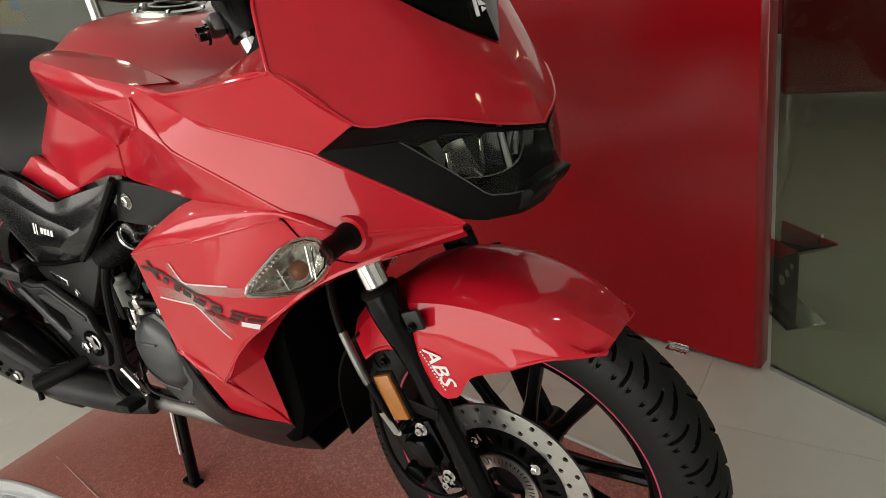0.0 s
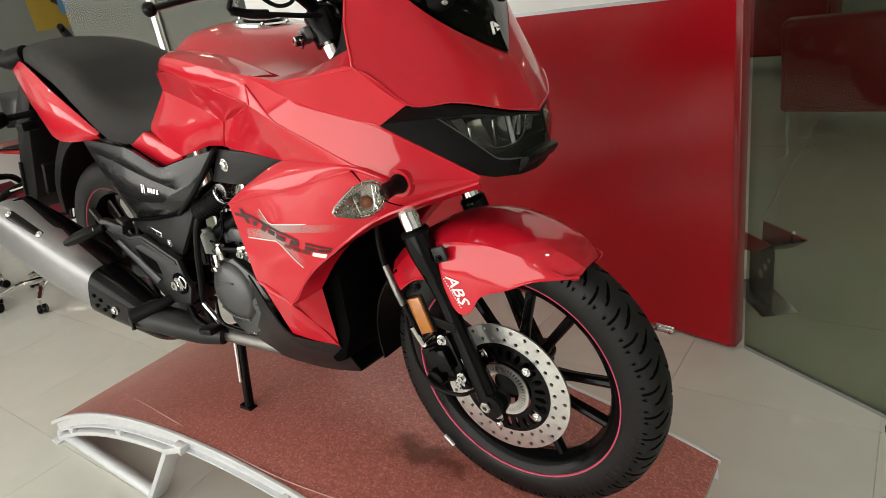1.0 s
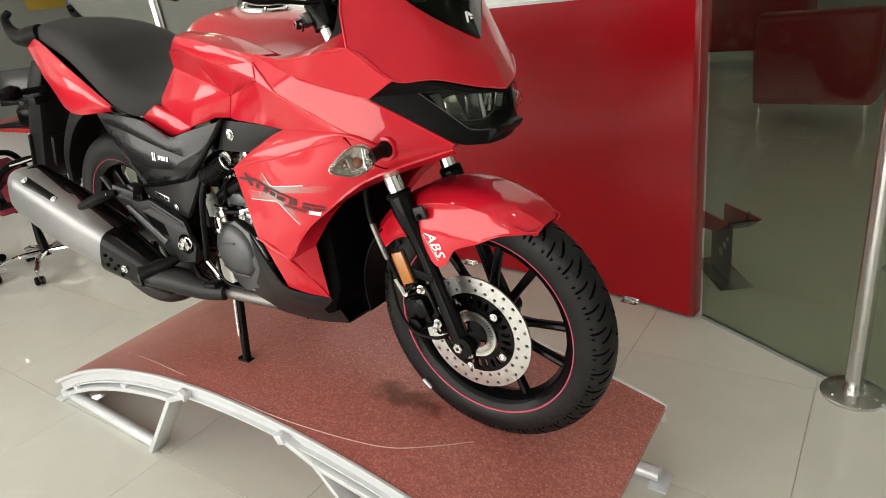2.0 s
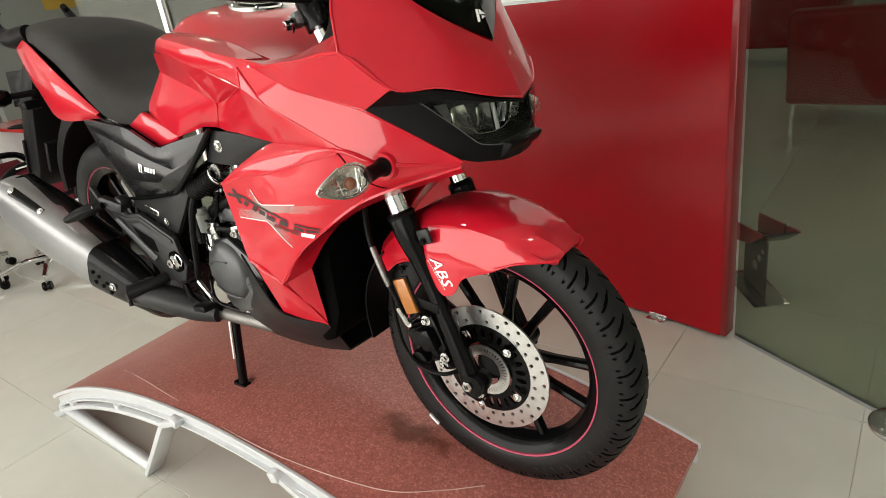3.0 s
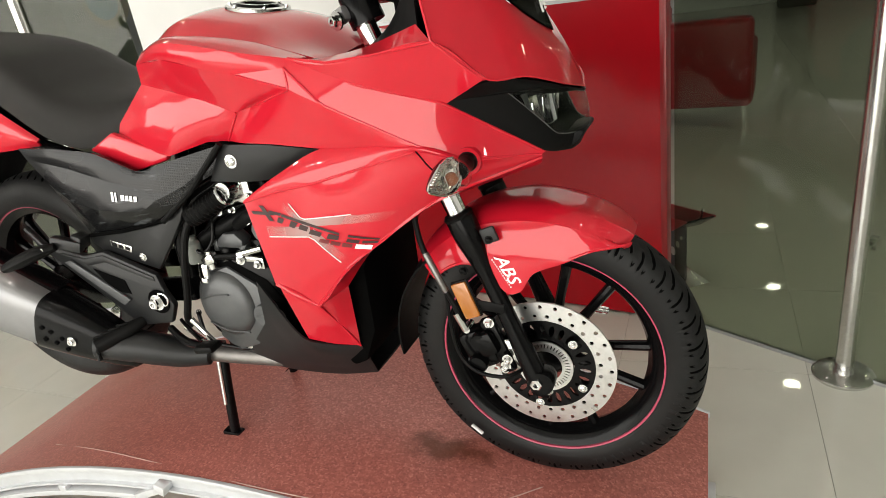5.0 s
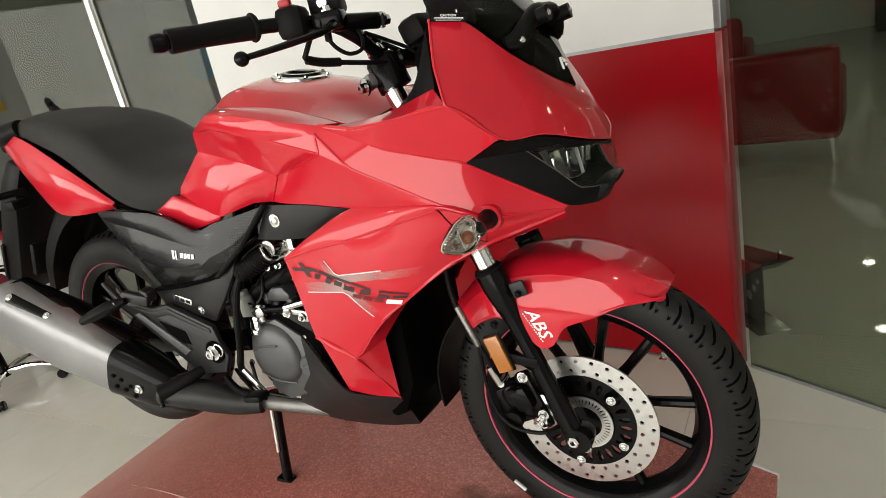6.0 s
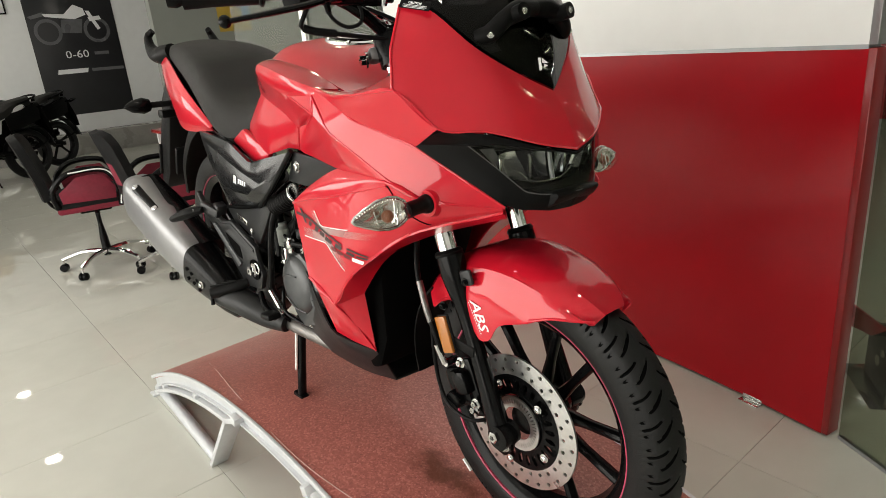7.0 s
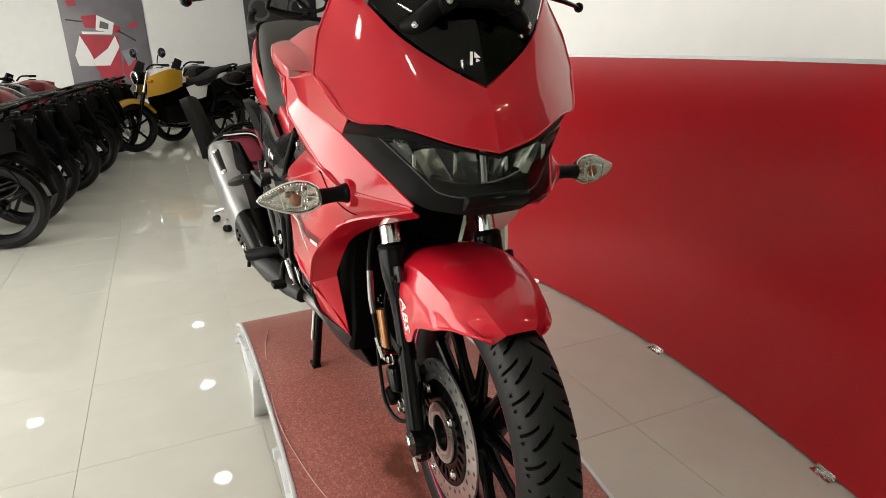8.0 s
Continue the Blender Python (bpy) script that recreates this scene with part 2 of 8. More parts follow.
def tube(points, radius, segs=10, smooth=True, n=None, flat=1.0):
    """A rod or hose along points; radius may be a list, spread over its length."""
    pts = curve(points, n or max(2, len(points) * (5 if smooth and len(points) > 2 else 1)), smooth)
    radii = radius if isinstance(radius, (list, tuple)) else [radius]
    bm = bmesh.new()
    rings, up = [], None
    for i, p in enumerate(pts):
        d = (pts[min(i + 1, len(pts) - 1)] - pts[max(i - 1, 0)]).normalized()
        if up is None:
            up = Vector((0, 0, 1)) if abs(d.z) < 0.9 else Vector((1, 0, 0))
        side = d.cross(up).normalized()
        up = side.cross(d).normalized()
        f = i / (len(pts) - 1) * (len(radii) - 1)
        k = min(int(f), len(radii) - 2) if len(radii) > 1 else 0
        r = radii[k] + (radii[k + 1] - radii[k]) * (f - k) if len(radii) > 1 else radii[0]
        rings.append([bm.verts.new(p + r * (math.cos(a) * side + flat * math.sin(a) * up)) for a in (2 * math.pi * j / segs for j in range(segs))])
    for a, b in zip(rings, rings[1:]):
        for j in range(segs):
            bm.faces.new((a[j], a[(j + 1) % segs], b[(j + 1) % segs], b[j]))
    bm.faces.new(rings[0][::-1])
    bm.faces.new(rings[-1])
    return bm


def rod(a, b, radius, segs=12, bevel=0.0):
    bm = tube([a, b], radius, segs, False, 2)
    return bevelled(bm, bevel, 2, 50)


def lathe(profile, segs=32, axis="y", m=None, closed=False):
    """A turned shape from (radius, height) pairs about an axis."""
    bm = bmesh.new()
    rings = []
    for r, h in profile:
        ring = []
        for j in range(segs):
            a = 2 * math.pi * j / segs
            c, s = r * math.cos(a), r * math.sin(a)
            ring.append(bm.verts.new((c, h, s) if axis == "y" else (c, s, h) if axis == "z" else (h, c, s)))
        rings.append(ring)
    pairs = list(zip(rings, rings[1:])) + ([(rings[-1], rings[0])] if closed else [])
    for a, b in pairs:
        for j in range(segs):
            bm.faces.new((a[j], a[(j + 1) % segs], b[(j + 1) % segs], b[j]))
    if not closed:
        for ring in (rings[0], rings[-1]):
            if (ring[0].co - ring[1].co).length > 1e-6:
                bm.faces.new(ring)
    bmesh.ops.remove_doubles(bm, verts=bm.verts, dist=1e-6)
    bmesh.ops.recalc_face_normals(bm, faces=bm.faces)
    return moved(bm, m) if m is not None else bm


def bolt(x, y, z, r=0.008, depth=0.008, facing=(0, -1, 0)):
    """A hex bolt with a washer, its head towards facing."""
    bm = lathe([(r * 1.5, 0), (r * 1.5, depth * 0.3), (r * 1.2, depth * 0.32)], 16, "z")
    head = lathe([(r, depth * 0.3), (r, depth), (r * 0.8, depth * 1.15), (r * 0.45, depth * 1.15), (r * 0.4, depth * 0.85)], 6, "z")
    turn = Vector(facing).to_track_quat("Z", "Y").to_matrix().to_4x4()
    return moved(join(bm, head), Matrix.Translation((x, y, z)) @ turn)


def ring(centre, radius, thick, segs=24, facing=(0, -1, 0), tsegs=8):
    bm = lathe([(radius + thick * math.cos(a), thick * math.sin(a)) for a in (2 * math.pi * k / tsegs for k in range(tsegs))], segs, "z", None, True)
    turn = Vector(facing).to_track_quat("Z", "Y").to_matrix().to_4x4()
    return moved(bm, Matrix.Translation(centre) @ turn)


def writing(name, text, size, mat, parent, m, depth=0.0004, shear=0.0, squeeze=1.0, bold=0.0):
    """Letters as a mesh under a thing."""
    cu = bpy.data.curves.new(name, "FONT")
    cu.body, cu.size, cu.extrude, cu.shear, cu.offset = text, size, depth, shear, bold
    cu.resolution_u = 2
    tmp = bpy.data.objects.new(name, cu)
    me = bpy.data.meshes.new_from_object(tmp)
    bpy.data.objects.remove(tmp)
    me.materials.clear()
    me.materials.append(mat)
    me.transform(m @ Matrix.Diagonal((squeeze, 1, 1, 1)))
    ob = new(name, me)
    ob.parent = parent
    return ob


# ---- the showroom ----
FLOOR_TILE = material("beige_vitrified_tile", (0.60, 0.60, 0.54), 0.03, 0, 0.0, 0.06, 6)
FLOOR_JOINT = material("grey_tile_joint", (0.54, 0.535, 0.48), 0.3, 0, 0, 0.1, 30)
WALL_RED = material("red_laminate", (0.35, 0.005, 0.011), 0.2, 0, 0.0, 0.06, 5, spec=0.28)
RED_EDGE = material("dark_red_edge_band", (0.22, 0.006, 0.008), 0.35, 0, 0.2, 0.06, 5)
STONE = material("grey_granite_plinth", (0.30, 0.29, 0.27), 0.3, 0, 0, 0.2, 60)
TRIM = material("grey_aluminium_strip", (0.42, 0.43, 0.44), 0.35, 0.8, 0, 0.1, 40)
CEIL = material("white_ceiling_paint", (0.66, 0.66, 0.64), 0.8, 0, 0, 0.03, 6)

X0, X1, Y0, Y1, HIGH = -11.6, 4.6, -4.5, 14.5, 3.0


def wall_with_openings(name, along, at, lo, hi, openings, thick=0.2):
    """A wall along x or y with rectangular openings (start, end, sill, head), outside face at `at`."""
    bms, cuts = [], sorted(openings)
    edges = [lo, *[v for o in cuts for v in o[:2]], hi]

    def block(a, b, z0, z1):
        if b - a > 1e-3 and z1 - z0 > 1e-3:
            mid, size = (a + b) / 2, b - a
            s = (size, thick, z1 - z0) if along == "x" else (thick, size, z1 - z0)
            c = (mid, at, (z0 + z1) / 2) if along == "x" else (at, mid, (z0 + z1) / 2)
            bms.append(box(*s, Matrix.Translation(c)))

    for a, b in zip(edges[::2], edges[1::2]):
        block(a, b, 0, HIGH)
    for a, b, sill, head in cuts:
        block(a, b, 0, sill)
        block(a, b, head, HIGH)
    return tagged(part(name, join(*bms), WHITE, smooth=0), "white painted plaster wall with large openings", "wall", kind="structure")


def window(name, along, at, a, b, sill, head, panes=3):
    """Aluminium window frame with fixed panes in an opening."""
    w, h, mid = b - a, head - sill, (a + b) / 2
    turn = pose(mid, at, (sill + head) / 2) if along == "x" else pose(at, mid, (sill + head) / 2, 0, 0, 90)
    rails = [box(w, 0.06, 0.05, pose(0, 0, s * (h / 2 - 0.025)), 0.004) for s in (-1, 1)]
    rails += [box(0.05, 0.06, h - 0.1, pose(-w / 2 + 0.025 + k * (w - 0.05) / panes, 0, 0), 0.004) for k in range(panes + 1)]
    top = part(name, join(*rails), TRIM, None, smooth=0)
    top.matrix_world = turn
    tagged(top, "grey aluminium window frame with tall clear panes", "window", kind="structure")
    for k in range(panes):
        p = part("pane", box((w - 0.05) / panes - 0.05, 0.006, h - 0.1, pose(-w / 2 + 0.025 + (k + 0.5) * (w - 0.05) / panes, 0, 0)), PANE, top, smooth=0)
        p.visible_shadow = False


wall_with_openings("wall_south", "x", Y0, X0, X1, [(-9.6, 1.8, 0.15, 2.75)])
wall_with_openings("wall_east", "y", X1, Y0 + 0.1, Y1 - 0.1, [])
wall_with_openings("wall_west", "y", X0, Y0 + 0.1, Y1 - 0.1, [])
wall_with_openings("wall_north", "x", Y1, X0, X1, [])
window("window_1", "x", Y0, -9.6, 1.8, 0.15, 2.75, 8)

ceiling = part("ceiling", box(X1 - X0, Y1 - Y0, 0.12, pose((X0 + X1) / 2, (Y0 + Y1) / 2, HIGH + 0.062)), CEIL, smooth=0)
tagged(ceiling, "plain white painted ceiling", "ceiling", kind="structure")

# Floor: a dark bed for the joints, with large polished tiles laid on it.
TILE = 0.6
bed = part("floor", box(X1 - X0, Y1 - Y0, 0.1, pose((X0 + X1) / 2, (Y0 + Y1) / 2, -0.054)), FLOOR_JOINT, smooth=0)
tagged(bed, "polished beige vitrified tile floor with thin joints", "floor", kind="structure")

# Curved partition: red laminate below, white above, with a metal strip between.
PART_R = 5.7
PART_C = (-1.27, 1.443 - PART_R)


def partition_point(x, inset=0.0):
    return Vector((x, PART_C[1] + math.sqrt((PART_R + inset) ** 2 - (x - PART_C[0]) ** 2), 0))


def bent_board(x0, x1, z0, z1, front, back, n=24, bevel=0.0):
    """A board that follows the partition's bend between two heights."""
    bm = bmesh.new()
    cols = []
    for i in range(n + 1):
        x = x0 + (x1 - x0) * i / n
        p, q = partition_point(x, front), partition_point(x, back)
        cols.append([bm.verts.new((p.x, p.y, z0)), bm.verts.new((p.x, p.y, z1)), bm.verts.new((q.x, q.y, z1)), bm.verts.new((q.x, q.y, z0))])
    for a, b in zip(cols, cols[1:]):
        for k in range(4):
            bm.faces.new((a[k], a[(k + 1) % 4], b[(k + 1) % 4], b[k]))
    bm.faces.new(cols[0])
    bm.faces.new(cols[-1][::-1])
    return bevelled(bm, bevel, 2, 60)


PX0, PX1, RED_TOP = -2.2, 0.128, 1.222
partition = part("wall_partition", bent_board(PX0 + 0.002, PX1 - 0.002, RED_TOP + 0.012, HIGH, 0.0, 0.09), WHITE)
tagged(partition, "curved white partition wall above a red laminate dado", "wall", kind="structure")
part("red_panel", bent_board(PX0, PX1, 0.012, RED_TOP, -0.004, 0.09, 24, 0.003), WALL_RED, partition, "glossy red laminate panel")
part("metal_strip", bent_board(PX0, PX1, RED_TOP, RED_TOP + 0.012, -0.007, 0.09), TRIM, partition, "thin aluminium strip")
end = partition_point(PX1)
part("end_band", box(0.024, 0.06, RED_TOP - 0.01, pose(end.x + 0.015, end.y + 0.024, RED_TOP / 2 + 0.008, 0, 0, -11), 0.003), RED_EDGE, partition, "dark red edge post")
part("end_band", box(0.024, 0.06, HIGH - RED_TOP - 0.02, pose(end.x + 0.015, end.y + 0.024, (HIGH + RED_TOP) / 2, 0, 0, -11), 0.003), TRIM, partition, "grey metal edge post")
for bx in (-1.95, -0.99, -0.12):
    p = partition_point(bx, -0.02)
    br = join(box(0.075, 0.03, 0.004, Matrix.Translation((0, -0.012, 0.004)), 0.001), box(0.075, 0.004, 0.02, Matrix.Translation((0, 0.003, 0.012)), 0.001),
              bolt(-0.018, -0.014, 0.006, 0.004, 0.004, (0, 0, 1)), bolt(0.018, -0.014, 0.006, 0.004, 0.004, (0, 0, 1)))
    ang = math.degrees(math.atan2(-(bx - PART_C[0]), p.y - PART_C[1]))
    part("floor_bracket", moved(br, pose(p.x, p.y + 0.012, 0, 0, 0, ang)), STEEL, partition, "small steel angle bracket screwed to the floor")


def downlight():
    lamp = thing("downlight", pose(0, 0, HIGH), "round recessed ceiling lamp with white rim", "ceiling lamp", "ceiling lamps in rows")
    part("rim", lathe([(0.085, 0), (0.098, -0.001), (0.1, -0.006), (0.088, -0.012), (0.08, -0.006)], 28, "z", None, True), WHITE, lamp)
    part("diffuser", lathe([(0.0, -0.004), (0.082, -0.004), (0.082, -0.002), (0.0, -0.002)], 28, "z"), LAMP, lamp, "glowing white diffuser")
    return lamp


lamp = downlight()
lamp.matrix_world = pose(-5.17, -0.40, HIGH)
for lx in (-9.41, -7.29, -5.17, -3.05, -0.93, 1.19, 3.31):
    for ly in (-2.41, -0.4, 1.7):
        if (lx, ly) != (-5.17, -0.4):
            copy_thing(lamp, pose(lx, ly, HIGH))
for lx in (-0.75, 1.15, 3.2):
    for ly in (5.22, 7.42, 9.57):
        if (lx, ly) != (-0.75, 5.22):
            copy_thing(lamp, pose(lx, ly, HIGH))


def steel_post(x, y, toward, height=2.6, heights=(0.42, 1.24, 2.06)):
    """A floor post that holds a glass sheet by point fixings on short arms."""
    post = thing("glass_post", pose(x, y, 0, 0, 0, toward), "brushed steel post on a round floor flange holding glass", "post", "steel posts of the glass screens")
    part("tube", rod((0, 0, 0.008), (0, 0, height), 0.026, 24), STEEL, post)
    part("flange", lathe([(0.09, 0), (0.09, 0.008), (0.084, 0.012), (0.03, 0.014), (0.027, 0.03)], 36, "z"), STEEL, post, "round steel floor flange")
    for a in (40, 160, 280):
        c, s = math.cos(radians(a)) * 0.068, math.sin(radians(a)) * 0.068
        part("bolt", bolt(c, s, 0.011, 0.005, 0.006, (0, 0, 1)), STEEL, post)
    for z in heights:
        arm = part("arm", rod((0.02, 0, z), (0.11, 0.0, z), 0.007, 12), STEEL, post)
        part("fixing", moved(lathe([(0.0, -0.018), (0.012, -0.018), (0.024, -0.014), (0.026, 0.0), (0.024, 0.008), (0.012, 0.012), (0.0, 0.012)], 24, "y"), pose(0.125, 0, z)), CHROME, arm, "chrome point fixing")
    return post


def glass_screen(name, x0, y0, x1, y1, height=2.6):
    """A frameless sheet of glass standing in a floor channel."""
    dx, dy = x1 - x0, y1 - y0
    w, a = math.hypot(dx, dy), math.degrees(math.atan2(dy, dx))
    screen = thing(name, pose((x0 + x1) / 2, (y0 + y1) / 2, 0, 0, 0, a), "frameless clear glass screen standing on the tiles", "glass screen", "glass screens")
    sheet = part("sheet", box(w, 0.01, height, pose(0, 0, height / 2 + 0.012), 0.001), SHEET, screen, "clear glass sheet", smooth=0)
    sheet.visible_shadow = False
    part("channel", box(w, 0.016, 0.012, pose(0, 0, 0.006), 0.001), TRIM, screen, "slim metal floor channel", smooth=0)
    return screen


glass_screen("glass_screen", 0.175, 1.295, 1.9, 0.315)
steel_post(0.70, 0.985, 60)
glass_screen("glass_screen", -2.235, 1.36, -2.95, 0.85)
steel_post(-2.58, 1.10, 130)


# ---- the display stand under the motorcycle ----
def speckled():
    """Maroon laminate with pale and dark specks, a worn sheen and one dark oil stain."""
    m = bpy.data.materials.new("maroon_speckled_laminate")
    m.use_nodes = True
    tree = m.node_tree
    b = tree.nodes["Principled BSDF"]
    at = tree.nodes.new("ShaderNodeTexCoord")
    cells, grain, wear = tree.nodes.new("ShaderNodeTexVoronoi"), tree.nodes.new("ShaderNodeTexNoise"), tree.nodes.new("ShaderNodeTexNoise")
    cells.inputs["Scale"].default_value, grain.inputs["Scale"].default_value, wear.inputs["Scale"].default_value = 230, 560, 7
    grain.inputs["Detail"].default_value, wear.inputs["Detail"].default_value = 2, 5
    for n in (cells, grain, wear):
        tree.links.new(at.outputs["Object"], n.inputs["Vector"])
    ramp = tree.nodes.new("ShaderNodeValToRGB")
    stops = ramp.color_ramp.elements
    stops[0].position, stops[0].color = 0.0, (0.154, 0.043, 0.038, 1)
    stops[1].position, stops[1].color = 1.0, (0.761, 0.439, 0.351, 1)
    for at_, c in ((0.30, (0.342, 0.106, 0.089, 1)), (0.60, (0.427, 0.137, 0.112, 1)), (0.76, (0.529, 0.196, 0.161, 1))):
        stops.new(at_).color = c
    sep = tree.nodes.new("ShaderNodeSeparateColor")
    tree.links.new(cells.outputs["Color"], sep.inputs[0])
    mixf = tree.nodes.new("ShaderNodeMix")
    mixf.inputs[0].default_value = 0.45
    tree.links.new(sep.outputs[0], mixf.inputs[2])
    tree.links.new(grain.outputs["Fac"], mixf.inputs[3])
    tree.links.new(mixf.outputs[0], ramp.inputs[0])
    # Oil stain: a warped blot beside the front wheel.
    sepv = tree.nodes.new("ShaderNodeVectorMath")
    sepv.operation = "SUBTRACT"
    sepv.inputs[1].default_value = (-0.255, -0.005, 0.38)
    tree.links.new(at.outputs["Object"], sepv.inputs[0])
    scl = tree.nodes.new("ShaderNodeVectorMath")
    scl.operation = "MULTIPLY"
    scl.inputs[1].default_value = (9, 19, 1)
    tree.links.new(sepv.outputs[0], scl.inputs[0])
    warp = tree.nodes.new("ShaderNodeVectorMath")
    tree.links.new(scl.outputs[0], warp.inputs[0])
    ragged = tree.nodes.new("ShaderNodeTexNoise")
    ragged.inputs["Scale"].default_value, ragged.inputs["Detail"].default_value = 16, 6
    wild = tree.nodes.new("ShaderNodeVectorMath")
    wild.operation = "MULTIPLY_ADD"
    wild.inputs[1].default_value, wild.inputs[2].default_value = (1.7, 1.7, 1.7), (-0.35, -0.35, -0.35)
    tree.links.new(at.outputs["Object"], ragged.inputs["Vector"])
    tree.links.new(ragged.outputs["Color"], wild.inputs[0])
    tree.links.new(wild.outputs[0], warp.inputs[1])
    off = tree.nodes.new("ShaderNodeVectorMath")
    off.operation = "SUBTRACT"
    off.inputs[1].default_value = (0.5, 0.5, 0.5)
    tree.links.new(warp.outputs[0], off.inputs[0])
    far = tree.nodes.new("ShaderNodeVectorMath")
    far.operation = "LENGTH"
    tree.links.new(off.outputs[0], far.inputs[0])
    blot = tree.nodes.new("ShaderNodeMapRange")
    blot.inputs["From Min"].default_value, blot.inputs["From Max"].default_value = 0.55, 1.0
    blot.inputs["To Min"].default_value, blot.inputs["To Max"].default_value = 0.2, 1.0
    tree.links.new(far.outputs["Value"], blot.inputs["Value"])
    dark = tree.nodes.new("ShaderNodeMix")
    dark.data_type = "RGBA"
    dark.inputs[6].default_value = (0.11, 0.030, 0.012, 1)
    tree.links.new(ramp.outputs[0], dark.inputs[7])
    tree.links.new(blot.outputs[0], dark.inputs[0])
    tree.links.new(dark.outputs[2], b.inputs["Base Color"])
    rough = tree.nodes.new("ShaderNodeMapRange")
    rough.inputs["To Min"].default_value, rough.inputs["To Max"].default_value = 0.26, 0.44
    tree.links.new(wear.outputs["Fac"], rough.inputs["Value"])
    tree.links.new(rough.outputs[0], b.inputs["Roughness"])
    return m



def bar(a, b, wide, thick, bevel=0.002):
    """A flat bar from a to b, wide across y."""
    a, b = Vector(a), Vector(b)
    d = b - a
    m = Matrix.Translation((a + b) / 2) @ pose(0, 0, 0, 0, -math.degrees(math.atan2(d.z, d.x)), 0)
    return box(d.length + thick * 0.6, wide, thick, m, bevel)


BOARD = speckled()
FILM = material("scuffed_film_edge", (0.55, 0.36, 0.32), 0.4, 0, 0, 0.1, 60)
BX0, BX1 = -1.93, 0.297


def crown(x):
    """Height of the arched board's upper face."""
    return 0.42 - 0.19 * (x + 0.7) ** 2


def near_edge(x):
    return -0.222 - 0.016 * (x - BX0)


def arch(x0, x1, y0, y1, d0, d1, n=40, bevel=0.0):
    """A bent bar that follows the board's arch between two depths below its upper face; y0, y1 may be functions of x."""
    bm = bmesh.new()
    f0, f1 = (y if callable(y) else (lambda x, y=y: y) for y in (y0, y1))
    cols = []
    for i in range(n + 1):
        x = x0 + (x1 - x0) * i / n
        z = crown(x)
        cols.append([bm.verts.new(c) for c in ((x, f0(x), z - d0), (x, f1(x), z - d0), (x, f1(x), z - d1), (x, f0(x), z - d1))])
    for a, b in zip(cols, cols[1:]):
        for k in range(4):
            bm.faces.new((a[k], a[(k + 1) % 4], b[(k + 1) % 4], b[k]))
    bm.faces.new(cols[0])
    bm.faces.new(cols[-1][::-1])
    bmesh.ops.recalc_face_normals(bm, faces=bm.faces)
    return bevelled(bm, bevel, 2, 60)


FAR_Y = 0.405


def ground(x, y):
    """Height of the tiles in the stand's own frame, which leans a little."""
    return -math.sin(radians(1.1)) * x - math.sin(radians(0.5)) * y


stand = thing("display_stand", LEVEL, "low arched display stand, maroon speckled board on a white aluminium frame", "display stand")
part("board", arch(BX0, BX1, lambda x: near_edge(x) + 0.006, FAR_Y - 0.006, 0.0, 0.016), BOARD, stand, "maroon speckled laminate board, stained and scuffed")
for s, edge in ((1, near_edge), (-1, lambda x: FAR_Y)):
    e = lambda x, k=0.0, s=s, edge=edge: edge(x) + s * k
    side = part("side_rail", join(arch(BX0 - 0.005, BX1 + 0.004, lambda x: e(x, -0.004), lambda x: e(x, 0.005), -0.003, 0.012, 40, 0.001),
                           arch(BX0, BX1, lambda x: e(x, 0.010), lambda x: e(x, 0.014), 0.012, 0.05),
                           arch(BX0, BX1, lambda x: e(x, -0.002), lambda x: e(x, 0.012), 0.048, 0.054)), ALU, stand, "white aluminium channel along the board")
    for xa, xb, xfoot, xtip, ztip in ((BX0 + 0.03, -0.90, -1.262, -1.945, 0.026), (BX1 - 0.03, -0.45, -0.12, 0.29, 0.026)):
        d = 1 if xb > xa else -1
        ya, yb = (lambda x: e(x, -0.012)), (lambda x: e(x, 0.05))
        lo, hi = min(xa, xb - 0.09 * d), max(xa, xb - 0.09 * d)
        yt = e(xb, 0.019)
        knee = (xb - 0.09 * d, yt, crown(xb - 0.09 * d) - 0.074)
        frame_ = part("leg_frame", arch(lo, hi, ya, yb, 0.066, 0.082, 24, 0.002), ALU, stand, "white aluminium bow under the board")
        part("strut", bar(knee, (xb, yt, crown(xb) - 0.044), 0.062, 0.018), ALU, frame_)
        part("strut", bar(knee, (xfoot, yt, ground(xfoot, yt) + 0.009), 0.062, 0.016), ALU, frame_)
        part("strut", tube([(xfoot, yt, ground(xfoot, yt) + 0.024), (xtip, yt + s * 0.02, ground(xtip, yt) + ztip)], 0.022, 14, False), ALU, frame_, "round floor tube")
        part("foot", box(0.05, 0.08, 0.008, pose(xtip, yt + s * 0.02, ground(xtip, yt) + 0.004, -0.5, 1.1, 0), 0.001), ALU, frame_)
        part("clip", box(0.03, 0.03, 0.028, pose(xb + 0.01 * d, e(xb, -0.004), crown(xb) - 0.035, 0, 20 * d, 0), 0.003), ALU, frame_)
    for xc in (-1.72, -1.28):
        part("clip", box(0.03, 0.02, 0.02, Matrix.Translation((xc, e(xc, -0.002), crown(xc) - 0.06)), 0.003), ALU, stand)
for xc in (-1.6, -0.9, -0.1):
    part("cross_bar", box(0.05, FAR_Y - near_edge(xc) - 0.03, 0.02, pose(xc, (FAR_Y + near_edge(xc)) / 2, crown(xc) - 0.027), 0.002), ALU, stand)
film = [(-1.45, -0.12), (-1.2, -0.165), (-0.98, -0.20), (-0.62, -0.232), (-0.41, -0.222), (-0.2, -0.172), (-0.1, -0.1), (-0.03, -0.03)]
